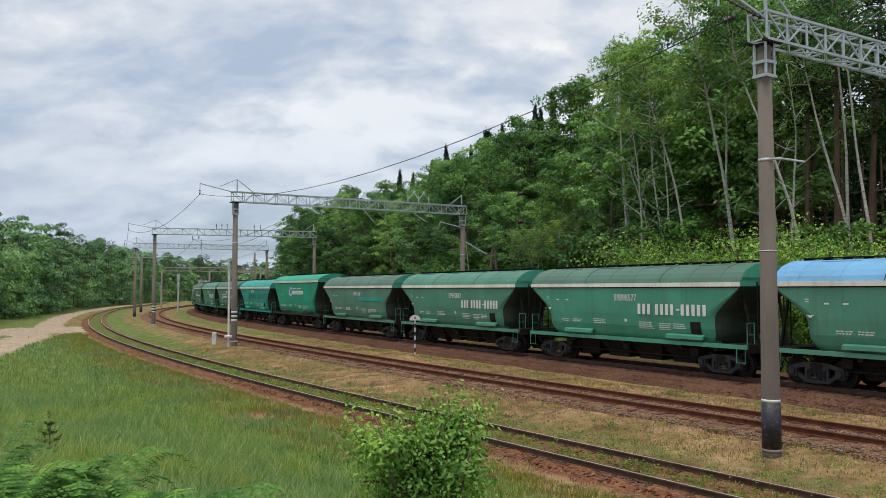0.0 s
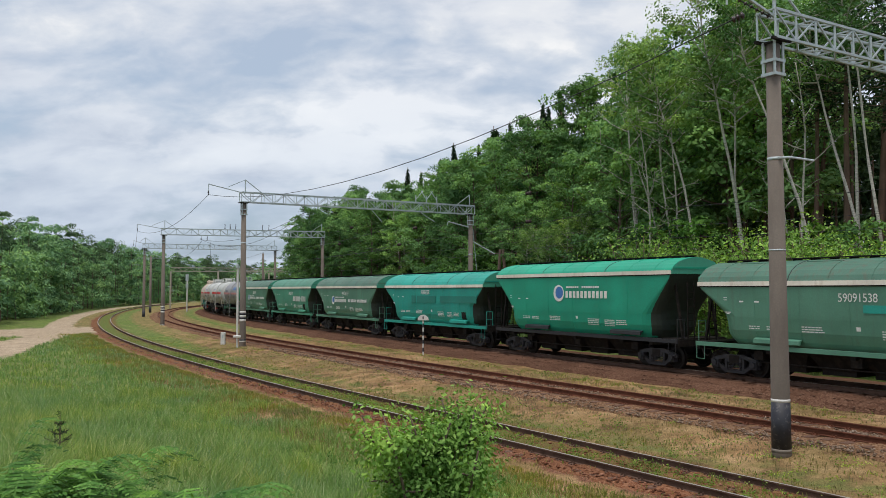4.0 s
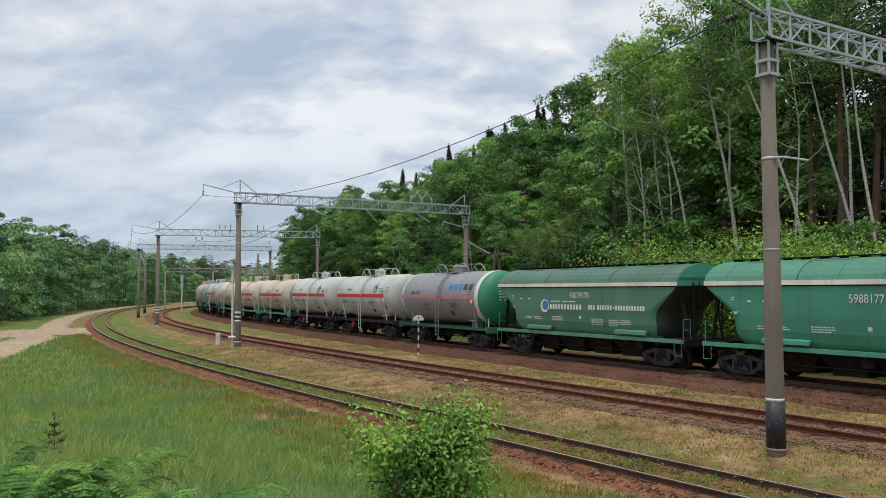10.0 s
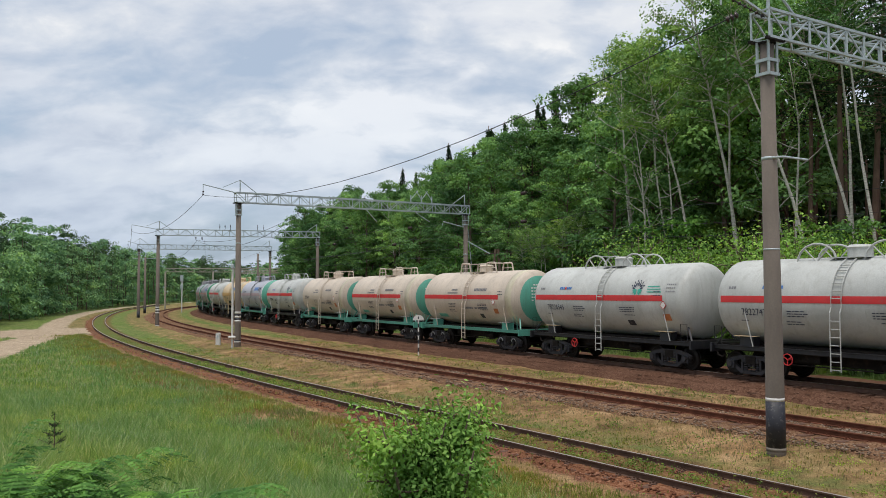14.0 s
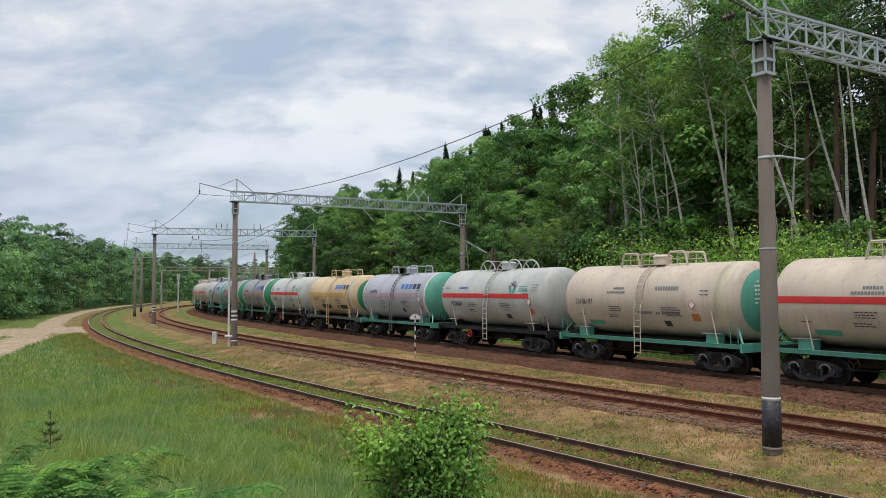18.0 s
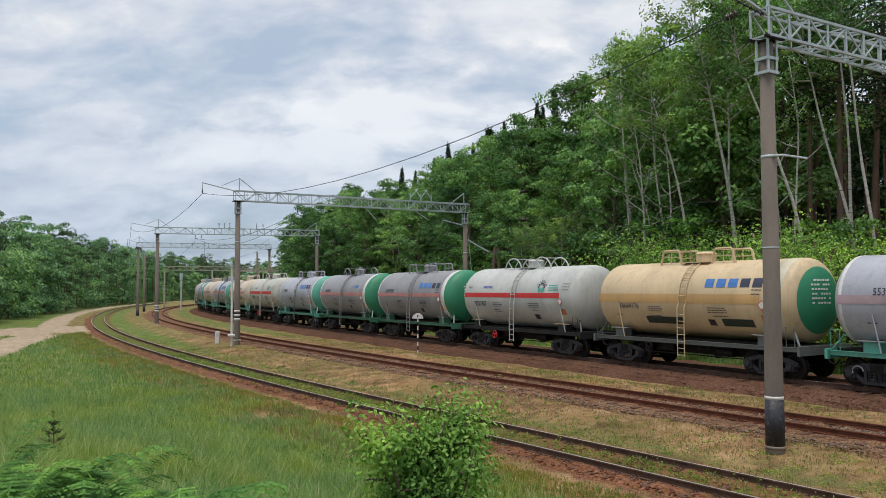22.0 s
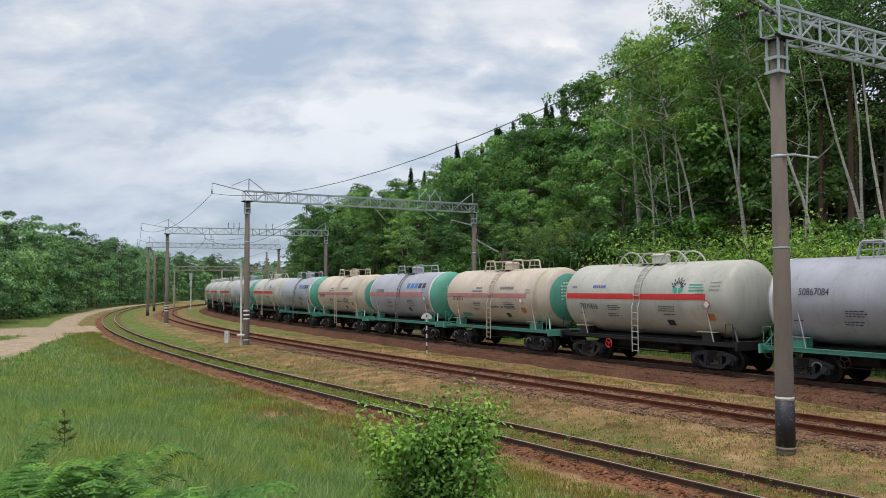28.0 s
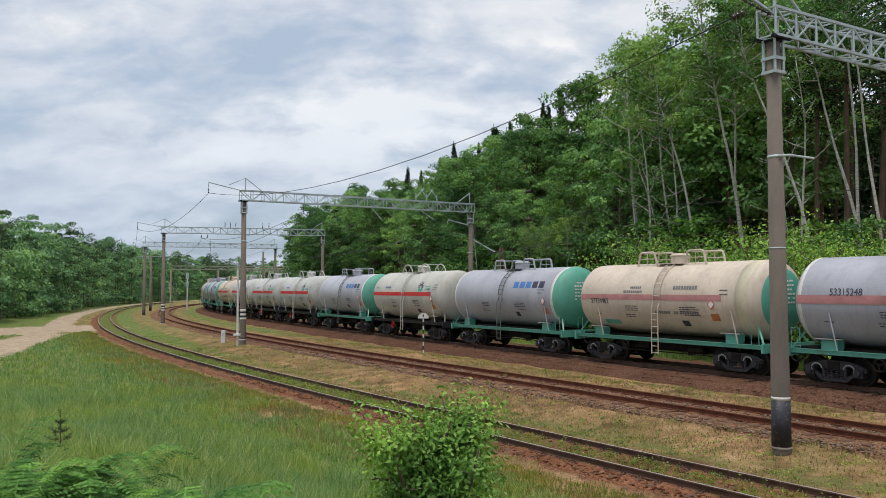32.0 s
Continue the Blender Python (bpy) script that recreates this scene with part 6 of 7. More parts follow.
wire("contact wire over the tracks", [at_portal(PT2, 12.0, 8.4), at_portal(PT3, 12.0, 8.2), at_portal(PT4, 11.0, 8.0)], 0.4, 0.012)
wire("contact wire over the tracks", [at_portal(PT2, 12.0, 6.7), at_portal(PT3, 12.0, 6.6), at_portal(PT4, 11.0, 6.5)], 0.05, 0.012)
insulator(at_portal(PT2, 4.6, 9.78), at_portal(PT2, 4.6, 9.2), 0.08, 4)
insulator(at_portal(PT3, 4.2, 9.78), at_portal(PT3, 4.2, 9.35), 0.1, 3)
insulator(at_portal(PT3, 4.9, 9.78), at_portal(PT3, 4.9, 9.4), 0.1, 3)
# line along the edge of the wood
POLE_LINE = []
for s, nc, z in ((-16, 9.0, 8.2), (20, 8.4, 8.6), (47, 8.4, 8.2), (74, 8.4, 7.6), (104, 8.0, 7.2)):
    x, y, a = LINE_C.at(s, nc)
    POLE_LINE.append(Vector((float(x), float(y), z)))
for dz, r in ((0, 0.012), (-1.1, 0.010), (-1.8, 0.010)):
    wire("thin wire along the edge of the wood", [p + Vector((0, 0, dz)) for p in POLE_LINE], 0.35, r)
for s, nc, z in ((25.75, 7.2, 10.36), (25.75, 7.2, 8.32), (44.25, 7.2, 9.08), (47.75, 7.2, 7.74), (64.75, 7.2, 8.63), (60.75, 7.2, 10.23)):
    x, y, a = LINE_C.at(s, nc)
    d = Vector((math.cos(a), math.sin(a), 0)) * 0.32
    c = Vector((float(x), float(y), z))
    insulator(c - d, c + d, 0.14, 3)
    wire("overhead wire carrying an insulator", [c - d * 26, c - d, c + d, c + d * 26], 0.12, 0.008)


def ins_row(pt, u, n, gap, mat):
    """Upright post insulators on a beam."""
    for k in range(n):
        p = at_portal(pt, u + k * gap, 10.55)
        insulator(p, p + Vector((0, 0, 0.75)), 0.08, 5)


ins_row(PT3, 6.9, 3, 0.62, M_INSUL)
ins_row(PT3, 11.3, 2, 0.75, M_INSUL)


def switch_gear(pt, u):
    """The switch on top of the beam: upright insulators and slanting contact arms."""
    root = new("line_switch")
    root.location = at_portal(pt, u, 10.55)
    tagged(root, "pale switch gear standing on the lattice beam", "switch gear")
    ex = (Vector(pt[1](1, 0, 0)) - Vector(pt[1](0, 0, 0)))
    for k in (-1.0, 0.0, 1.0):
        bm = bmesh.new()
        tube(bm, [ex * k, ex * k + Vector((0, 0, 0.7))], [0.05, 0.035], 8)
        part("post", bm, M_GALV, root)
    for a, b in ((-1.0, -0.3), (0.0, -0.5), (0.0, 0.6), (1.0, 0.4)):
        bm = bmesh.new()
        tube(bm, [ex * a + Vector((0, 0, 0.35)), ex * b + Vector((0, 0, 1.1))], 0.03, 6)
        part("contact_arm", bm, M_GALV, root)
    return root


switch_gear(PT2, 15.4)


def bracket(label, pts, r=0.03):
    bm = bmesh.new()
    tube(bm, pts, r, 7)
    ob = new("bracket", finish(bm, "bracket", M_GALV))
    return tagged(ob, label, "bracket", "mast brackets")


# arm clamped on the near pole, and the arms at the far pole of the second portal
bracket("short pale steel arm clamped to the pole", [(8.35, 20.9, 6.79), (8.62, 20.85, 6.80), (9.25, 20.9, 6.72)], 0.03)
q = at_portal(PT2, PT2[2], 0)
bracket("pale bracket arm on the mast", [Vector((q.x, q.y, 8.75)), Vector((q.x - 1.9, q.y - 0.2, 9.25)), Vector((q.x - 2.0, q.y - 0.2, 8.95))], 0.05)
bracket("slanting strut from the mast to a timber frame", [Vector((q.x + 0.1, q.y, 7.6)), Vector((q.x + 2.1, q.y + 0.4, 6.5))], 0.05)
bracket("guy wire anchored behind the mast", [Vector((q.x + 0.2, q.y, 8.6)), Vector((q.x + 0.9, q.y + 0.8, 1.2))], 0.03)
bracket("hanging arm below the lattice beam", [at_portal(PT2, 10.4, 9.8), at_portal(PT2, 10.9, 9.3), at_portal(PT2, 11.3, 8.9)], 0.035)
bracket("hanging arm below the lattice beam", [at_portal(PT2, 14.9, 9.8), at_portal(PT2, 15.6, 9.4), at_portal(PT2, 16.2, 9.1)], 0.04)


def timber_frame():
    root = new("timber_pole")
    x, y = q.x + 2.7, q.y + 0.6
    root.location = (x, y, float(ground_z(x, y)[0]))
    tagged(root, "old timber A-frame pole behind the train", "pole")
    top = 6.9 - root.location.z
    for dx in (-0.55, 0.55):
        bm = bmesh.new()
        tube(bm, [(dx, 0, -0.3), (dx * 0.2, 0, top)], [0.16, 0.13], 10)
        part("leg", bm, M_BARK, root)
    bm = bmesh.new()
    bar(bm, (-1.0, 0, top - 0.35), (1.3, 0, top - 0.35), 0.12, 0.1)
    part("crossbar", bm, M_BARK, root)


timber_frame()


# ---- posts and signs by the tracks ----
def marker_sign():
    root = new("marker_sign")
    x, y = -1.77, 50.3
    root.location = (x, y, float(ground_z(x, y)[0]))
    tagged(root, "white half-round marker on a black and white striped post", "railway sign")
    top = 1.62 - root.location.z
    n = 9
    for k in range(n):
        bm = bmesh.new()
        tube(bm, [(0, 0, top * k / n - (0.2 if k == 0 else 0)), (0, 0, top * (k + 1) / n)], 0.045, 10)
        part("post_stripe", bm, M_WHITE if k % 2 == 0 else M_BLACK, root)
    bm = bmesh.new()
    pts = [(0.34 * math.cos(radians(a)), 0.34 * math.sin(radians(a))) for a in range(0, 181, 12)]
    prism(bm, pts, -0.06, -0.045)
    o = part("plate", bm, M_WHITE, root, "white half-round plate")
    o.location = (0, 0, top - 0.05)
    bm = bmesh.new()
    box(bm, -0.035, -0.07, 0.09, 0.035, -0.058, 0.24)
    o2 = part("plate_mark", bm, M_BLACK, root)
    o2.location = (0, 0, top - 0.05)


def stump(x, y, w, h, label):
    root = new("concrete_post")
    root.location = (x, y, float(ground_z(x, y)[0]))
    tagged(root, label, "post")
    bm = bmesh.new()
    box(bm, -w / 2, -w / 2, -0.2, w / 2, w / 2, h)
    bmesh.ops.bevel(bm, geom=bm.edges[:], offset=0.025, segments=2, affect="EDGES")
    part("post", bm, M_WHITE, root)
    bm = bmesh.new()
    box(bm, -w * 0.2, -w / 2 - 0.004, h * 0.55, w * 0.2, -w / 2 + 0.01, h * 0.8)
    part("plate", bm, M_GALV, root)


marker_sign()
stump(-17.3, 62.0, 0.32, 0.9, "white painted concrete post beside the mast")


def signal_post(x, y, top, label, boxes, r=0.08):
    root = new("signal_post")
    z = float(ground_z(x, y)[0])
    root.location = (x, y, z)
    tagged(root, label, "signal post", "signal posts")
    bm = bmesh.new()
    tube(bm, [(0, 0, -0.2), (0, 0, top - z)], r, 10)
    part("post", bm, M_WHITE, root)
    for dz, w, h, mat in boxes:
        bm = bmesh.new()
        box(bm, -w / 2, -0.22, top - z + dz - h, w / 2, 0.05, top - z + dz)
        bmesh.ops.bevel(bm, geom=bm.edges[:], offset=0.03, segments=1, affect="EDGES")
        part("box", bm, mat, root)


signal_post(-15.35, 58.6, 5.1, "thin white signal post with a small box on top", [(0.2, 0.2, 0.3, M_GALV), (-4.9, 0.5, 0.16, M_WHITE)])
signal_post(-48.6, 150.0, 6.0, "white signal post with two lamp boxes", [(0.3, 0.5, 1.2, M_GALV), (-1.4, 0.45, 0.9, M_GALV)], 0.13)


def lone_mast(x, y, top, arm, label):
    root = new("overhead_line_mast")
    z = float(ground_z(x, y)[0])
    root.location = (x, y, z)
    tagged(root, label, "catenary mast", "overhead line masts")
    column(root, 0, 0, 0, top - z, [(0, 1.2, M_BLACK, "black_foot")])
    if arm:
        bm = bmesh.new()
        bar(bm, (-2.2, -0.3, top - z - 0.3), (arm, 0.5, top - z - 0.3), 0.1, 0.1)
        bar(bm, (0, 0, top - z + 0.5), (arm * 0.8, 0.4, top - z - 0.28), 0.07, 0.07)
        bar(bm, (0, 0, top - z - 0.2), (0, 0, top - z + 0.5), 0.07, 0.07)
        part("arm", bm, M_GALV, root)


lone_mast(-55.0, 149.0, 9.6, 3.0, "concrete mast with a pale arm by the bend")
lone_mast(-37.0, 160.0, 10.6, 0, "concrete mast beyond the train")


def low_portal(x0, y0, x1, y1, z, label):
    root = new("station_portal")
    root.location = (x0, y0, -1.0)
    tagged(root, label, "catenary portal", "distant portals")
    d = Vector((x1 - x0, y1 - y0, 0))
    n = max(2, round(d.length / 9))
    for k in range(n + 1):
        p = d * (k / n)
        bm = bmesh.new()
        tube(bm, [p - Vector((0, 0, 0.2)), p + Vector((0, 0, z + 1.0))], 0.2, 8)
        part("post", bm, M_STATION, root)
    bm = bmesh.new()
    for dz in (0, 0.8):
        bar(bm, Vector((0, 0, z + 1 + dz)), d + Vector((0, 0, z + 1 + dz)), 0.16, 0.14)
    m = round(d.length / 1.3)
    for k in range(m):
        a, b = d * (k / m), d * ((k + 1) / m)
        bar(bm, a + Vector((0, 0, z + 1 + (k % 2) * 0.8)), b + Vector((0, 0, z + 1.8 - (k % 2) * 0.8)), 0.09, 0.09)
    part("beam", bm, M_STATION, root)


low_portal(-62.0, 180.0, -24.0, 194.0, 7.6, "brownish station portal far along the line")
low_portal(-60.0, 228.0, -18.0, 240.0, 8.2, "brownish station portal far along the line")


# ---- the wagons in their order, the leading one first ----
def sod_mark(root, x, z, r=0.3):
    disc(root, x, z, r, M_LETTER)
    disc(root, x + 0.05, z + 0.03, r * 0.72, M_BLUE, SIDE_Y - 0.009)


def w_first(r):
    write_owner(r, "", [], 0)
    patch(r, -1.4, 1.85, 2.2, 0.42, P_ROOFBLUE)


def w_balt(num):
    def f(r):
        write_owner(r, num, BALT, 1.1, 2.37, -0.42, 2.95)
        hull_patch(r, 4.05, 1.62, 0.55, 0.5, M_UNDER)
    return f


def w_plain(r):
    write_owner(r, "59091538", [], 0, zx=-0.42, zz=3.0)
    patch(r, 0.5, 2.62, 4.4, 0.27, P_TEAL)


def w_emerald(r):
    write_owner(r, "", [(x * 1.25, z * 1.35, w * 1.25, hh * 1.35) for x, z, w, hh in SODR], -0.5, 3.02)
    sod_mark(r, -1.05, 3.25, 0.42)


def w_teal(r):
    write_owner(r, "", [], 0)
    face_text(r, "95993028", 0.38, -1.1, SIDE_Y - 0.004, 3.14, M_LETTER, 0.78)
    patch(r, -2.45, 2.55, 0.6, 0.5, P_TEALDARK)
    patch(r, -1.67, 2.58, 2.6, 0.46, P_TEALDARK)
    patch(r, 1.5, 2.62, 4.4, 0.42, P_TEALDARK)
    hull_patch(r, 4.1, 1.62, 0.5, 0.45, M_UNDER)


def w_sod(num):
    def f(r):
        write_owner(r, num, SODR + EUROPA, -2.0, 2.44, zx=-0.44, zz=3.0)
        sod_mark(r, -2.42, 2.6, 0.34)
    return f


WAGONS = [
    (hopper("green grain hopper wagon with a blue roof", P_GREEN, P_ROOFBLUE, P_STRIPE, P_GREEN, w_first), HOPPER_L, HOPPER_BASE),
    (hopper("green grain hopper wagon with a grimy roof and white lettering", P_GREEN2, P_ROOF, P_STRIPE, P_GREEN2, w_balt("59898577")), HOPPER_L, HOPPER_BASE),
    (hopper("green grain hopper wagon with large white lettering", P_GREEN, P_ROOF2, P_STRIPE, P_GREEN, w_balt("59940833")), HOPPER_L, HOPPER_BASE),
    (hopper("dull green hopper wagon with a teal paint patch", P_OLIVE, P_ROOF, P_STRIPE, P_OLIVE, w_plain), HOPPER_L, HOPPER_BASE),
    (hopper("bright emerald hopper wagon with a round blue mark", P_EMERALD, P_EMERALD, P_STRIPE, P_SILLBLACK, w_emerald, 4.1, 4.85), HOPPER_L, HOPPER_BASE),
    (hopper("teal grain hopper wagon with overpainted patches", P_TEAL, P_TEAL, P_STRIPE, P_TEAL, w_teal), HOPPER_L, HOPPER_BASE),
    (hopper("dull green hopper wagon with a rusty stained roof", P_OLIVE, P_ROOF, P_STRIPE, P_OLIVE, w_sod("95078127")), HOPPER_L, HOPPER_BASE),
    (hopper("green grain hopper wagon with white lettering", P_GREEN2, P_ROOF2, P_STRIPE, P_GREEN2, w_balt("59881771")), HOPPER_L, HOPPER_BASE),
    (hopper("dull green hopper wagon with streaks of rust on its roof", P_OLIVE, P_ROOF, P_STRIPE, P_OLIVE, w_sod("95079570")), HOPPER_L, HOPPER_BASE),
]


def t_grey(num, hoop="round", small=False):
    return tank("grey tank wagon with a green end and a faded red band", P_GREY, P_CAPGREEN, M_WHITE, P_SILLGREEN, M_PINK, 1.64, hoop, (-2, 6.5), (-5.0, 4.22), write_silver(num, small=small), 4.65, 0.42)


def t_white(num, mat=None):
    return tank("white tank wagon with a red band on a black frame", mat or P_WHITE, None, None, P_SILLBLACK, M_RED, 1.64, "round", (-1, 8), (-4.85, 4.05), write_white(num))


def t_cream(num, band=None, x=(-4.9, 3.6)):
    return tank("cream tank wagon with a green end on a turquoise frame", P_CREAM, P_CAPTEAL, P_RING, P_SILLTEAL, band, 1.60, "square", (-2, 7), x, write_cream(num), 5.25, 1.0)


def t_silver(num, band=None):
    return tank("silver tank wagon with a sea-green end", P_SILVER, P_CAPTEAL, M_WHITE, P_SILLTEAL, band, 1.60, "square", (-3, 8), (-5.0, 3.7), write_silver(num), 4.8, 0.2, P_SILLGREY)


def t_yellow(num):
    return tank("ochre tank wagon with an orange band and dark green end", P_YELLOW, P_CAPGREEN, P_RING, P_SILLGREY, P_ORANGE, 1.60, "square", (-6, 8), (-5.0, 3.9), write_silver(num, 2.5, True), 5.25, 1.05)


for made in (
    t_grey("76613520"), t_white("78227471"), t_white("78226545"), t_cream("", M_RED), t_cream("", M_RED), t_cream("55106197"),
    t_white("78220084"), t_silver("55347496", M_FADEDPINK), t_yellow("76664176"), t_white("78227857"), t_grey("55334098", "square"), t_grey("76659507", small=True),
    t_silver("50867084"), t_white("78219656", P_IVORY), t_cream("57750515", M_PINK), t_silver("53315248", M_PINK), t_cream("57734462", M_PINK),
    t_silver(""), t_white("", P_IVORY), t_silver(""), t_white(""), t_white(""), t_white(""), t_cream("", M_RED), t_silver(""), t_silver(""),
    t_cream("", M_RED), t_white(""), t_silver(""),
):
    WAGONS.append((made, TANK_L, TANK_BASE))


track("railway track with dark steel rails overgrown by grass", LINE_A, -40, 260, -12, 90, M_RAIL, M_RAILTOP, 0.0)
track("rusty brown railway track on stony ballast", LINE_B, -60, 230, -16, 70, M_RUST, M_RUST, 0.0)
track("railway track carrying the freight train", LINE_C, -70, 250, -14, 40, M_RAIL, M_RAILTOP, 0.0)



# ---- the wood on the hillside ----
def crown_height(s, nc):
    """How tall the wood may stand at a place along the line and a distance behind it."""
    a = np.interp(s, (-12, 8, 16, 20, 24, 28, 32, 60, 80, 100, 130), (17, 20.5, 20, 19.4, 18.8, 16.6, 15.7, 14.8, 15.8, 16.6, 17))
    b = np.interp(s, (-12, 8, 16, 20, 24, 32, 36, 40, 60, 80, 100, 130), (17, 21, 21.8, 21, 19.4, 19, 17.1, 16.2, 16.0, 16.6, 18, 18))
    c = np.interp(s, (-12, 8, 20, 24, 28, 40, 46, 60, 80, 100, 130), (18, 22.5, 24.2, 23.8, 22.4, 21.4, 18.8, 18.0, 18.6, 20, 20))
    return float(np.interp(nc, (14.5, 20, 26), (a, b, c)))


# pale trunks that stand out at the wood's edge: along the line, behind it, lean in degrees, share of height
EDGE_TRUNKS = ((15.3, 13.6, -8, 0.95), (11.7, 13.4, -3, 1.0), (12.6, 14.6, -5, 0.95), (6.4, 13.4, -3, 0.95), (5.2, 15.0, -4, 0.9), (4.4, 14.4, -4, 0.95), (3.0, 13.8, -5, 0.9), (-2.5, 14.0, 4, 0.9))
TWIGGY_TRUNKS = ((18.9, 13.2, -6, 0.72), (17.6, 14.0, -3, 0.78), (8.4, 14.2, -7, 0.7))
POLE_TRUNKS = ((27.6, 12.2, 1, 0.5), (28.6, 12.6, -2, 0.5), (29.4, 12.0, 2, 0.45), (30.6, 12.4, 0, 0.5), (31.3, 12.8, -3, 0.48), (33.0, 12.2, 1, 0.5))


def build_woods():
    rnd = random.Random(11)
    lush = Stock(*[broad_tree("leafy green broadleaf tree at the wood's edge", "tree", 100 + i, h, M_BARK, LEAF_A, 0.26, sp, 9000, 0.24, 26, 0.04, 1, 0.72, 0.45) for i, (h, sp) in enumerate(((14.5, 3.3), (15.5, 3.0), (13, 3.5), (16, 2.9)))])
    light = Stock(*[broad_tree("light green young broadleaf tree at the wood's edge", "tree", 130 + i, h, M_BARK, LEAF_B, 0.22, 2.9, 8000, 0.235, 24, 0.05, 1, 0.70, 0.5) for i, h in enumerate((12.5, 11, 13.5))])
    birch = Stock(*[broad_tree("tall thin tree with a pale bare trunk and high crown", "tree", 160 + i, h, M_BIRCH, LEAF_T, 0.64, 2.3, 5500, 0.17, 22, 0.03, 1, 0.55, 0.8, 0.0062) for i, h in enumerate((17, 18, 16, 18.5))])
    shady = Stock(*[broad_tree("tall pale-stemmed tree with a dark thin crown", "tree", 170 + i, h, M_BIRCH, LEAF_A, 0.74, 2.0, 3000, 0.18, 16, 0.03, 1, 0.55, 0.8, 0.0062) for i, h in enumerate((17, 18))])
    thin = Stock(*[broad_tree("slender tree with forked bare pale limbs", "tree", 180 + i, 14, M_BIRCH, LEAF_A, 0.40, 1.9, 700, 0.20, 18, 0.06, 2, 0.5, 0.9, 0.007) for i in range(2)])
    spruce = Stock(*[conifer("dark spruce rising over the wood", "tree", 200 + i, h, M_BARK, LEAF_N, 0.08, 3.5, 50, 0.26, 26, 0.34) for i, h in enumerate((17, 18.5))])
    pine = Stock(*[conifer("pine with a bare reddish trunk", "tree", 220 + i, h, M_PINEBARK, LEAF_N, 0.55, 2.6, 14, 0.36, 30, -0.15) for i, h in enumerate((16, 17.5))])
    bush = Stock(*[shrub("shrub", "bright green leafy shrub on the slope", "shrub", "shrubs on the slope", 260 + i, 3.0, 3.0, LEAF_C, 9500, 0.095, 16) for i in range(3)])
    hazel = Stock(*[broad_tree("young leafy tree spreading below the tall trunks", "tree", 240 + i, 5.5, M_BARK, LEAF_D if i == 1 else LEAF_A, 0.12, 2.3, 2300, 0.27, 16, 0.06, 1, 0.5, 0.2) for i in range(3)])
    dark = Stock(*[shrub("shrub", "dark green undergrowth below the trees", "shrub", "undergrowth", 270 + i, 4.0, 3.2, LEAF_A, 1900, 0.28, 10) for i in range(2)])

    def place(stock, s, nc, scale, lean=0.03, tilt=None):
        x, y, a = LINE_C.at(s, nc)
        stock.put(0, float(x), float(y), rnd.uniform(0, 6.28), scale, (rnd.gauss(0, lean), rnd.gauss(0, lean) if tilt is None else radians(tilt)))

    def mean_top(stock):
        return sum(max(v.co.z for v in k.children[1].data.vertices) for k in stock.kinds) / len(stock.kinds)

    nominal = {st: mean_top(st) for st in (lush, light, birch, shady, thin, spruce, pine)}

    def grow(stock, s, nc, share=1.0, lean=0.03, tilt=None):
        """A tree as tall as the wood is there."""
        place(stock, s, nc, crown_height(s, nc) / nominal[stock] * share * float(np.interp(s, (20, 25, 29, 34, 40), (1.0, 0.98, 0.90, 0.90, 0.94))), lean, tilt)

    for s, nc, tilt, share in EDGE_TRUNKS:
        grow(birch if s > 9 else shady, s, nc, share, 0.02, tilt)
    for s, nc, tilt, share in TWIGGY_TRUNKS:
        grow(thin, s, nc, share, 0.02, tilt)
    for s, nc, tilt, share in POLE_TRUNKS:
        grow(birch, s, nc, share, 0.02, tilt)
    # front row: leafy to the ground along the line, open at the near end
    s = 21.5
    while s < 150:
        nc = 15.0 + rnd.uniform(-1.8, 2.2) + (0 if s < 50 else 1.8)
        k = rnd.random()
        low_gap = 27 < s < 34
        grow(light if k < 0.6 else lush if k < 0.96 else thin, s, nc + (2 if low_gap else 0), rnd.uniform(0.62, 0.93) * (0.9 if 24 < s < 40 else 1))
        s += rnd.uniform(2.6, 3.9)
    for row, (nc0, step, lo, hi) in enumerate(((20.5, 3.0, -24, 160), (26, 3.2, -22, 165))):
        s = lo + rnd.uniform(0, 2)
        while s < hi:
            k = rnd.random()
            if row == 0:
                st = (pine if k < 0.7 else shady) if s < 13 else (birch if k < 0.55 else light) if s < 30 else (lush if k < 0.5 else light if k < 0.88 else pine)
                sh = rnd.uniform(0.80, 0.98)
            else:
                st = (pine if k < 0.75 else shady) if s < 16 else (light if k < (0.65 if s < 32 else 0.3) else lush if k < (0.8 if s < 32 else 0.66) else pine if k < 0.86 else spruce)
                sh = rnd.uniform(0.84, 0.99)
            grow(st, s, nc0 + rnd.uniform(-2.0, 2.0), sh)
            s += step * rnd.uniform(0.75, 1.25)
    # dark spruces and pines that top the edge
    for s, nc, k in ((82, 27, 1.14), (74, 27, 1.09), (68, 27, 1.10), (54, 27, 1.14), (51.5, 28, 1.15), (48, 27, 1.13), (86, 26, 1.05), (92, 26, 1.05), (60, 28, 1.10), (78, 28, 1.07), (71, 26, 1.04), (57.5, 26, 1.06), (50, 26, 1.08)):
        grow(spruce, s, nc, k)
    for s, nc, k in ((63, 27, 1.18), (65, 28, 1.10), (57, 28, 1.12), (45, 27, 1.12)):
        grow(pine, s, nc, k)
    # bright shrubs behind the train, undergrowth in the wood
    s = -22.0
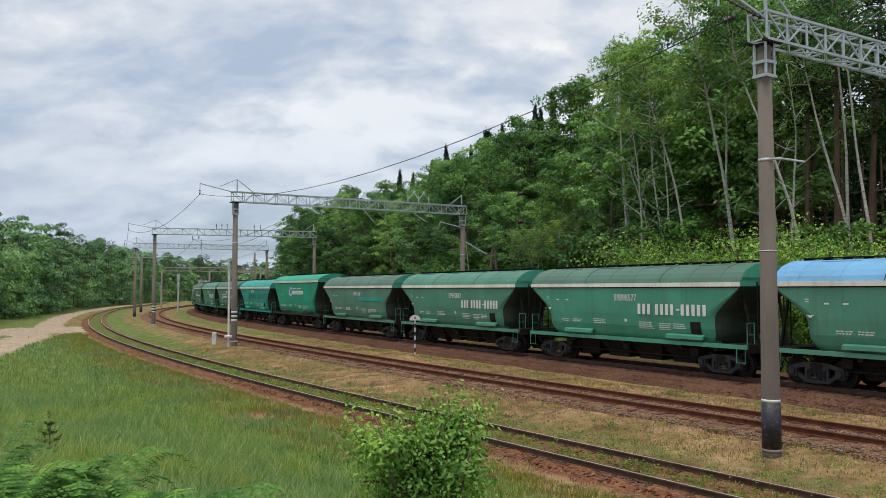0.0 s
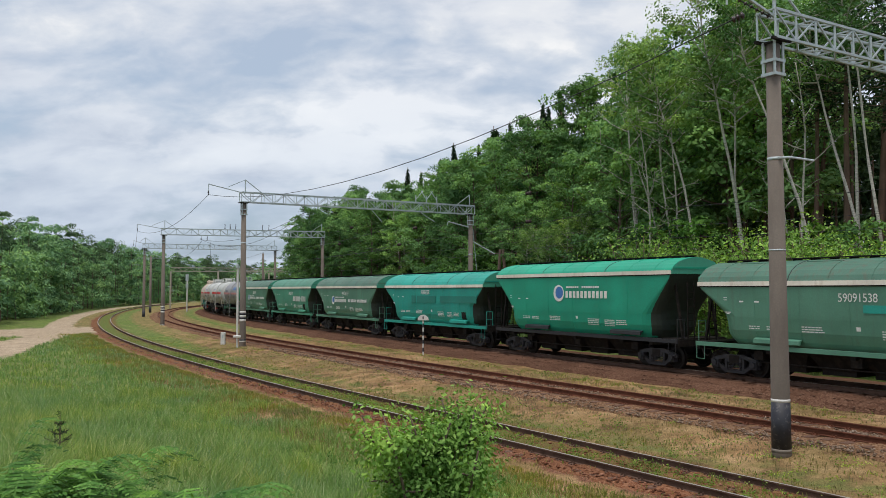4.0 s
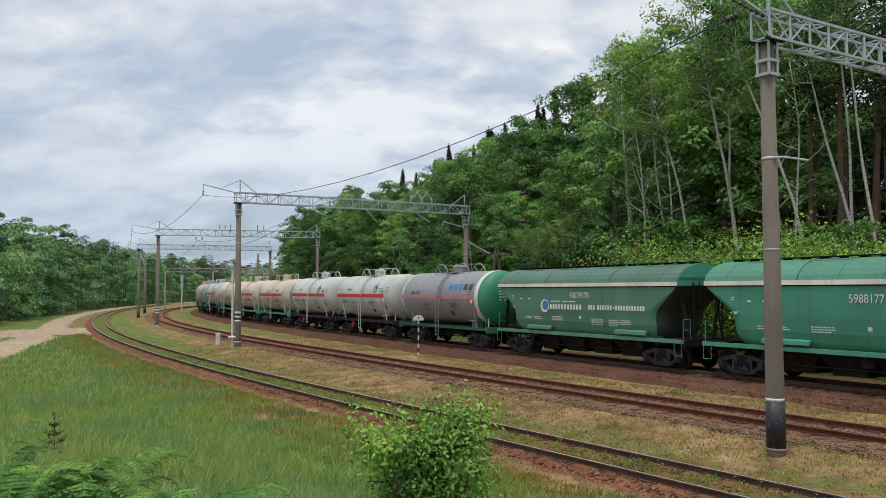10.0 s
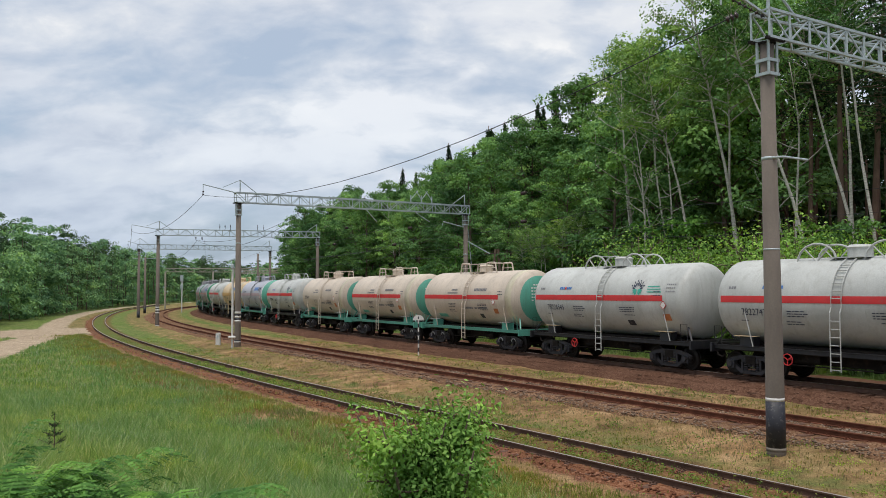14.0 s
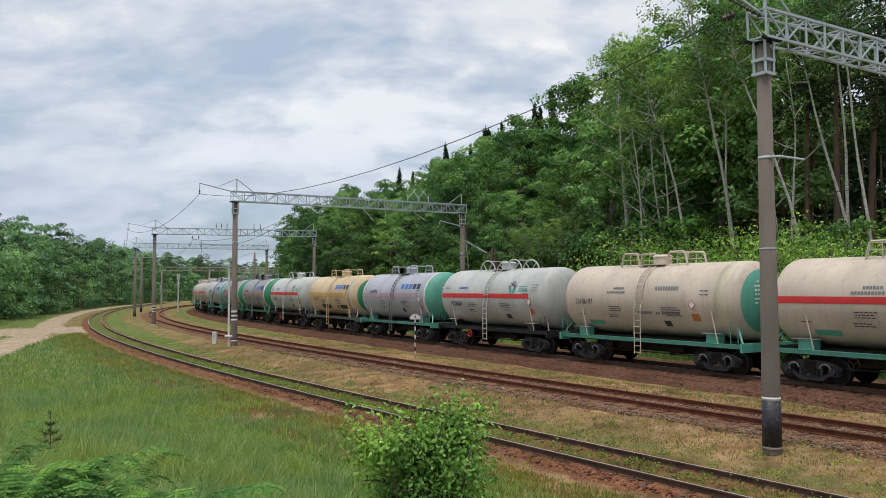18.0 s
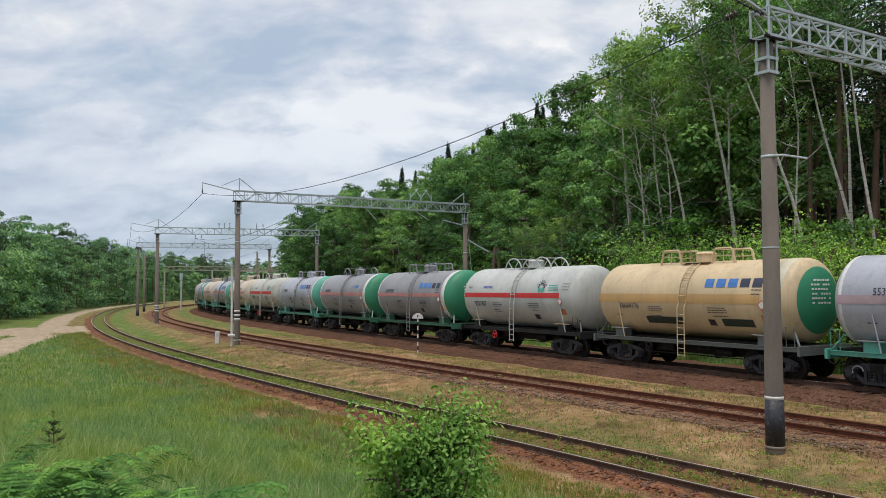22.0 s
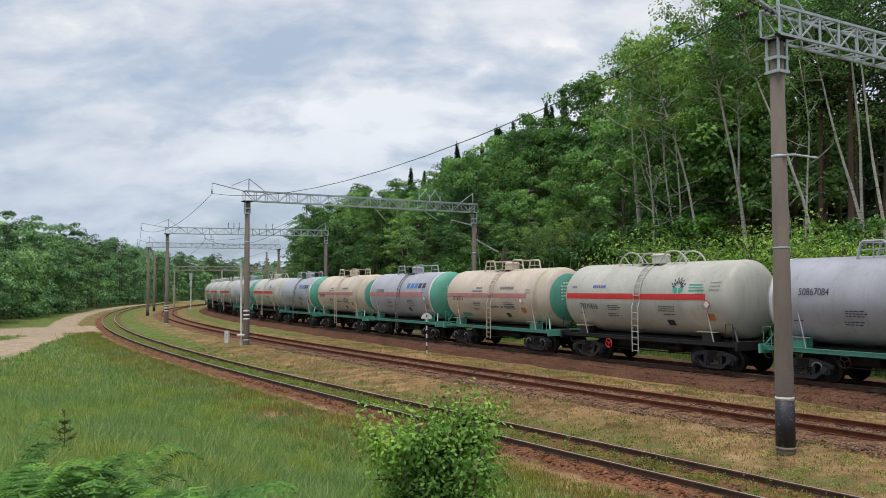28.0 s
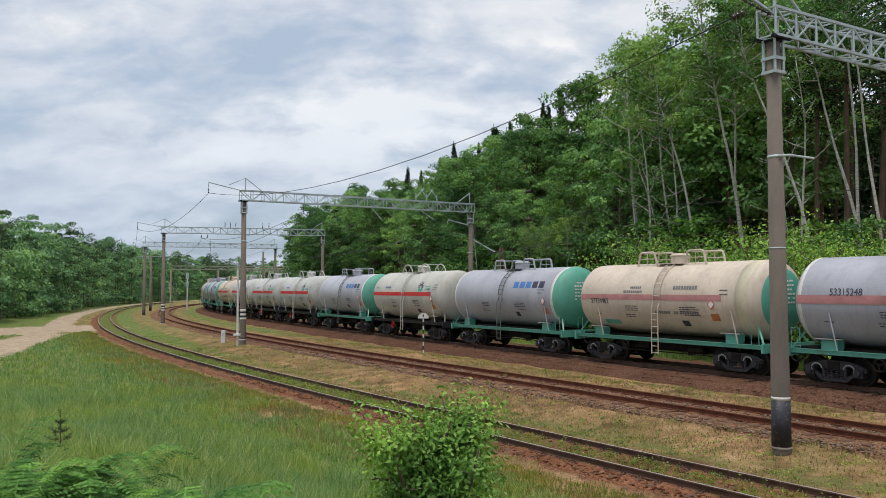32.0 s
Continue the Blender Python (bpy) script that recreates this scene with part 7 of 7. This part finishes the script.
    while s < 120:
        lime = s < 17 or rnd.random() < 0.15
        place(bush if lime else dark, s, 9.4 + rnd.uniform(-1.3, 1.5), rnd.uniform(0.85, 1.12) * (2.0 if s < 17 else 0.8))
        s += rnd.uniform(1.7, 2.6) * (1 if s < 40 else 1.7)
    s = -24.0
    while s < 62:
        open_spot = 9.5 < s < 14
        place(hazel, s, rnd.choice((13.0, 13.5, 14.2, 15.5, 17)) + rnd.uniform(-0.6, 0.6), rnd.uniform(0.65, 1.2) * (0.6 if open_spot else 0.9 if s < 22 else 0.85), 0.05)
        s += rnd.uniform(1.6, 3.0)
    s = -24.0
    while s < 130:
        place(dark, s, 13.5 + rnd.uniform(-1, 3), rnd.uniform(0.6, 0.95))
        s += rnd.uniform(2.4, 3.6)

    # deep wood behind the edge
    spots, back = [], []
    for nc0, step in ((31, 3.6), (36, 3.8), (42, 4.2), (49, 3.4), (55, 3.4), (60, 3.6), (66, 3.0), (71, 3.0)):
        s = -26.0
        while s < 165:
            x, y, a = LINE_C.at(s, nc0 + rnd.uniform(-2, 2))
            h = float(np.interp(s, (22, 30, 40, 60, 90, 150), (19.5, 18.0, 15.5, 14.2, 13.4, 12))) * rnd.uniform(0.85, 1.02)
            # near end is all needle trees, their dark green standing in for interior shade
            (back if nc0 > 45 else spots).append((float(x), float(y), float(ground_z(x, y)[0]), h, rnd.uniform(2.6, 3.4), nc0 < 45 and rnd.random() < (1.0 if s < 24 else 0.2)))
            s += step * rnd.uniform(0.8, 1.2)
    wood("deep_wood", "dense dark mixed wood on the hillside", spots, 5, LEAF_A, LEAF_N, 0.42, 0.38)
    # broad crowns in needle green: the shade inside the wood put into the colour
    wood("deep_wood", "deeper wood on the hillside, leaf colour darkened for its shade", back, 8, LEAF_N, LEAF_N, 0.8, 0.03, 38)

    for st in (lush, light, birch, shady, thin, spruce, pine, bush, hazel, dark):
        st.clear()

    # the wood across the road, and the far wood beyond the bend
    front, behind = [], []
    for more in (0, 4, 9, 15, 22, 31):
        s = 78.0
        while s < 425:
            o = float(np.interp(s, (90, 120, 160, 400), (20, 15.5, 11, 10))) + more + rnd.uniform(-1.5, 1.5)
            x, y, a = LINE_A.at(s, -o)
            h = rnd.choice((10, 12, 13.5, 15, 16.2)) * rnd.uniform(0.93, 1.05) * float(np.interp(s, (110, 170, 260), (1.0, 1.08, 1.15)))
            (front if more < 10 else behind).append((float(x), float(y), float(ground_z(x, y)[0]) if s < 300 else -1.0, h, rnd.uniform(2.3, 4.2), rnd.random() < (0.16 if s < 170 else 0.55)))
            s += rnd.uniform(3.0, 4.6) * (1 if s < 250 else 1.5)
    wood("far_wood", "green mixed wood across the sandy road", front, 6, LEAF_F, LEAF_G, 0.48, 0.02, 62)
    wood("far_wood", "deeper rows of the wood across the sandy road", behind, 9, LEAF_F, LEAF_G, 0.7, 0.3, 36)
    spots = []
    for more in (0, 10, 22, 36):
        x = -80.0
        while x < 75:
            y = 300 + more + rnd.uniform(-5, 5) + 0.002 * x * x
            n, sc = LINE_C.off(x, y)
            if abs(n[0]) > 7:
                spots.append((x, y, -1.0, rnd.uniform(10, 15), 3.2, rnd.random() < 0.4))
            x += rnd.uniform(3.6, 5.4)
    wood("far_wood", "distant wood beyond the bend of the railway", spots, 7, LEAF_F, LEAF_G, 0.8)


build_woods()


# ---- the shrub, bracken, seedlings and grass on the bank ----
def fern(seed):
    rng = np.random.default_rng(seed)
    root = new("fern")
    tagged(root, "bright green bracken on the grassy bank", "fern", "bracken on the bank")
    n = 9
    for k in range(n):
        a = k * 6.283 / n + rng.uniform(-0.3, 0.3)
        ln = rng.uniform(0.42, 0.65)
        lift = rng.uniform(0.9, 1.5)
        vs = []
        steps = 15
        stalk = []
        for i in range(steps):
            t = (i + 1) / steps
            r = ln * t
            z = 0.05 + lift * ln * math.sin(t * 2.0) * 0.95
            base = np.array([math.cos(a) * r, math.sin(a) * r, z])
            side = np.array([-math.sin(a), math.cos(a), 0])
            stalk.append(base)
            half = 0.20 * math.sin(math.pi * min(1, 0.22 + t * 0.8)) + 0.015
            ahead = np.array([math.cos(a), math.sin(a), 0.0])
            for sg in (-1, 1):
                tip = side * sg * half + ahead * half * 0.35 - np.array([0, 0, 0.25 * half])
                along = tip / np.linalg.norm(tip)
                cross = np.cross(along, (0, 0, 1))
                for q in range(6):
                    root_at = base + tip * (q / 6)
                    ll = (0.055 * (1 - q / 7.5)) * (0.45 + half * 2.6)
                    for sd in (-1, 1):
                        d = along * 0.55 + cross * sd * 0.83 - np.array([0, 0, 0.12])
                        w = np.cross(d, (0, 0, 1)) * 0.34
                        m = root_at + d * ll * 0.45
                        vs += [root_at, m + w * ll, root_at + d * ll, m - w * ll]
        side = np.array([-math.sin(a), math.cos(a), 0]) * 0.005
        for p0, p1 in zip([np.array([0, 0, -0.03])] + stalk, stalk):
            vs += [p0 - side, p0 + side, p1 + side, p1 - side]
        part("frond", quads_mesh("frond", np.array(vs), LEAF_D), None, root)["kind"] = "stuff"
    return root


def seedling():
    rng = np.random.default_rng(7)
    root = new("pine_seedling")
    tagged(root, "small thin pine seedling in the grass", "seedling")
    bm = bmesh.new()
    tube(bm, [(0, 0, -0.05), (0.01, 0, 0.3), (0.0, 0.01, 0.62)], [0.012, 0.009, 0.003], 6)
    pos = []
    for z, r in ((0.16, 0.17), (0.26, 0.16), (0.36, 0.11), (0.48, 0.06)):
        for k in range(5):
            a = k * 1.2566 + z * 9
            q = (math.cos(a) * r, math.sin(a) * r, z + r * 0.5)
            bar(bm, (0, 0, z), q, 0.006, 0.006)
            t = rng.uniform(0.3, 1, 14)[:, None]
            pos.append(np.array([0, 0, z]) + (np.array(q) - np.array([0, 0, z])) * t + rng.normal(0, 0.012, (14, 3)))
    pos.append(np.array([0, 0, 0.4]) + np.stack([rng.normal(0, 0.012, 30), rng.normal(0, 0.012, 30), rng.uniform(0, 0.24, 30)], 1))
    part("stem", bm, M_BARK, root)
    part("needles", quads_mesh("needles", leaf_quads(np.concatenate(pos), 0.06, 0.008, rng, 0.4), LEAF_N), None, root)
    return root


def build_bank():
    rng = np.random.default_rng(3)
    rnd = random.Random(4)
    x, y = -0.16, 9.3
    b = shrub("shrub", "dense green leafy shrub growing on the bank", "shrub", "", 36, 1.0, 2.27 - float(ground_z(x, y)[0]), LEAF_S, 27000, 0.064, 28, 0.092)
    b.matrix_basis = Matrix.Translation((x, y, float(ground_z(x, y)[0]) - 0.05))
    ferns = Stock(fern(41), fern(42), fern(43))
    for i in range(95):
        y = rnd.uniform(3.8, 5.8)
        u = rnd.uniform(0.28, 0.58)
        if y < 4.3 + (u - 0.28) * 5.0:
            ferns.put(i, -u * y, y, rnd.uniform(0, 6.28), rnd.uniform(0.78, 1.1), (rnd.gauss(0, 0.12), rnd.gauss(0, 0.12)))
    sd = seedling()
    x, y = -7.4, 15.5
    sd.matrix_basis = Matrix.Translation((x, y, float(ground_z(x, y)[0]) - 0.02)) @ Matrix.Scale(1.6, 4)

    def scatter(n, d0, d1, u0, u1, power=1.0):
        d = d0 + (d1 - d0) * rng.random(n) ** power
        u = rng.uniform(u0, u1, n)
        return u * d, d

    # tall grass of the bank and meadow
    x, y = scatter(80000, 3.2, 36, -0.62, 0.62, 1.2)
    n, s = LINE_A.off(x, y)
    keep = (n < -3.6 + 0.8 * wobble(x, y, 2.0))
    x, y, n = x[keep], y[keep], n[keep]
    h = (0.20 + 0.18 * smooth(-4, -8, n)) * (1 + 0.35 * wobble(x, y, 2.4) + 0.45 * wobble(x + 5, y + 3, 0.45))
    blades("grass", "tall lush green grass on the bank", x, y, np.maximum(h, 0.08) * 1.15, 0.017, G_LUSH, rng, 0.85)
    # leafy weeds among the grass
    x, y = scatter(2600, 5.5, 30, -0.62, 0.30, 1.1)
    n, s = LINE_A.off(x, y)
    keep = (n < -4.2) & (wobble(x, y, 1.2) > 0.0)
    weeds("leafy green weeds among the tall grass", x[keep], y[keep], 0.16, 0.24, 16, 0.07, LEAF_D, rng)
    # the rest of the bank, round the place where one would stand
    a = rng.uniform(0, 6.283, 26000)
    r = 0.7 + 13 * rng.random(26000) ** 0.6
    x, y = r * np.cos(a), r * np.sin(a)
    n, s = LINE_A.off(x, y)
    keep = ~((np.abs(x) < 0.62 * y) & (y > 3.2)) & (n < -3.6)
    blades("grass", "tall lush green grass on the bank", x[keep], y[keep], (0.24 + 0.08 * wobble(x, y, 2.4))[keep], 0.014, G_LUSH, rng, 0.5)
    x, y = scatter(26000, 30, 90, -0.62, 0.05, 1.0)
    n, s = LINE_A.off(x, y)
    al, sr = road_off(x, y)
    _, _, sand = cover_of(x, y)
    keep = (n < -2.9) & (sand < 0.35)
    blades("grass", "green meadow grass beside the sandy road", x[keep], y[keep], np.full(keep.sum(), 0.26), 0.035, G_LUSH, rng, 0.5)
    # short grass and weeds between and beside the tracks
    x, y = scatter(110000, 12, 75, -0.55, 0.60, 1.1)
    n, s = LINE_A.off(x, y)
    nb, _ = LINE_B.off(x, y)
    nc, _ = LINE_C.off(x, y)
    patchy = wobble(x, y, 1.6) + 0.7 * wobble(x + 9, y - 4, 0.5)
    p = 0.10 + 0.8 * np.exp(-((n + 3.6) / 1.0) ** 2) + 0.8 * np.exp(-((nc + 3.9) / 0.7) ** 2) + 0.95 * np.exp(-((n - 2.5) / 1.0) ** 2) + 0.95 * np.exp(-(n / 0.75) ** 4) + 0.5 * np.exp(-((nb - 4.2) / 0.8) ** 2) + 0.35 * smooth(25, 60, s)
    keep = (n > -5.4) & (nc < -2.7) & (np.abs(nb) > 1.7) & (rng.random(len(x)) < p * (0.5 + 0.8 * patchy) * (0.4 + 0.6 * smooth(0, 18, s)))
    keep &= ~((np.abs(np.abs(n) - 0.795) < 0.12))
    near_a = np.abs(n) < 1.4
    zz = np.where(near_a, -0.885, ground_z(x, y))
    blades("grass", "short weedy grass between the tracks", x[keep], y[keep], np.where(near_a, 0.10, 0.09)[keep], 0.016, G_SHORT, rng, 0.7, zz[keep])
    x, y = scatter(70000, 12, 60, -0.4, 0.62, 1.0)
    n, s = LINE_A.off(x, y)
    nb, _ = LINE_B.off(x, y)
    nc, _ = LINE_C.off(x, y)
    keep = (n > -5.2) & (nc < -3.0) & (np.abs(nb) > 1.5) & (np.abs(n) > 1.6) & (rng.random(len(x)) < 0.45 + 0.4 * wobble(x, y, 2.2))
    blades("grass", "dry yellow grass on the bare ground", x[keep], y[keep], np.full(keep.sum(), 0.075), 0.014, G_DRY, rng, 0.9)
    s = rng.uniform(-10, 80, 30000)
    o = -2.1 - np.abs(rng.normal(0, 1.3, 30000)) + 0.3 * wobble(s, s, 3.0)
    x, y, _ = LINE_A.at(s, o)
    keep = (rng.random(30000) < 0.6 + 0.5 * wobble(x, y, 1.1))
    blades("grass", "yellowing grass along the overgrown track", x[keep], y[keep], 0.10 + 0.05 * np.clip(-o[keep] - 2, 0, 3), 0.016, G_SHORT, rng, 0.8)
    # weeds in patches between the tracks
    x, y = scatter(9000, 12, 62, -0.45, 0.62, 1.0)
    n, s = LINE_A.off(x, y)
    nb, _ = LINE_B.off(x, y)
    nc, _ = LINE_C.off(x, y)
    p = 0.05 + 0.55 * np.exp(-((n + 2.6) / 0.8) ** 2) + 0.9 * np.exp(-((n - 2.2) / 0.8) ** 2) + 0.7 * np.exp(-((nb + 2.9) / 0.8) ** 2) + 0.95 * np.exp(-((nc + 3.5) / 0.65) ** 2)
    keep = (n > -5) & (nc < -2.5) & (np.abs(nb) > 1.7) & (np.abs(n) > 1.5) & (rng.random(len(x)) < p * (0.75 + 0.9 * wobble(x, y, 1.3)))
    weeds("low green weeds between the tracks", x[keep], y[keep], 0.20, 0.10, 14, 0.06, LEAF_W, rng)
    s = rng.uniform(-9, 45, 520)
    o = rng.uniform(-0.6, 0.6, 520)
    x, y, _ = LINE_A.at(s, o)
    weeds("green weeds growing between the sleepers", x, y, 0.16, 0.20, 18, 0.065, LEAF_W, rng, np.full(520, -0.89))
    pebbles("grey ballast stones beside the rusty rails", LINE_B, -14, 40, ((-2.2, -0.95, -0.585), (-0.65, 0.65, -0.535), (0.95, 1.9, -0.6)), 11000, 0.042, M_STONE_GREY, rng)
    pebbles("brown ballast stones below the train", LINE_C, -10, 45, ((-2.5, -2.15, -0.42), (-2.15, -1.7, -0.28), (-1.7, -0.9, -0.21)), 3000, 0.032, M_STONE_BROWN, rng)
    pebbles("reddish stones on the overgrown track", LINE_A, -9, 30, ((-1.5, -0.9, -0.9), (-0.65, 0.65, -0.885), (0.9, 1.4, -0.9)), 4500, 0.04, M_STONE_RED, rng)
    # grass at the foot of the slope behind the train
    s = rng.uniform(-16, 60, 14000)
    o = rng.uniform(6.8, 10.5, 14000)
    x, y, _ = LINE_C.at(s, o)
    blades("grass", "bright grass on the slope behind the train", x, y, np.full(len(x), 0.35), 0.03, G_LUSH, rng, 0.6)


build_bank()



# ---- what moves ----
def train_at(t):
    """How far the train has come since the start, in metres."""
    return 10.0847 * t - 0.01205 * t * t


def wagon_pose(centre, base):
    xa, ya, _ = LINE_C.at(centre - base / 2)
    xb, yb, _ = LINE_C.at(centre + base / 2)
    return Matrix.Translation(((xa + xb) / 2, (ya + yb) / 2, 0.0)) @ Matrix.Rotation(math.atan2(ya - yb, xa - xb), 4, "Z")


def motions():
    times = [i * 0.5 for i in range(65)]
    spin = [i / 15 for i in range(481)]
    head = -16.162
    for ob, length, base in WAGONS:
        mid = head + length / 2
        walk(ob, [(t, wagon_pose(mid - train_at(t), base)) for t in times])
        for w in ob.children_recursive:
            if w.name.startswith("wheelset"):
                rest = w.location.copy()
                rows = []
                for t in spin:
                    s = mid - train_at(t)
                    if t in (0.0, 32.0) or -26 < s < 75:
                        rows.append((t, Matrix.Translation(rest) @ Matrix.Rotation(train_at(t) / WHEEL_R % (2 * math.pi), 4, "Y")))
                walk(w, rows)
        head += length


motions()
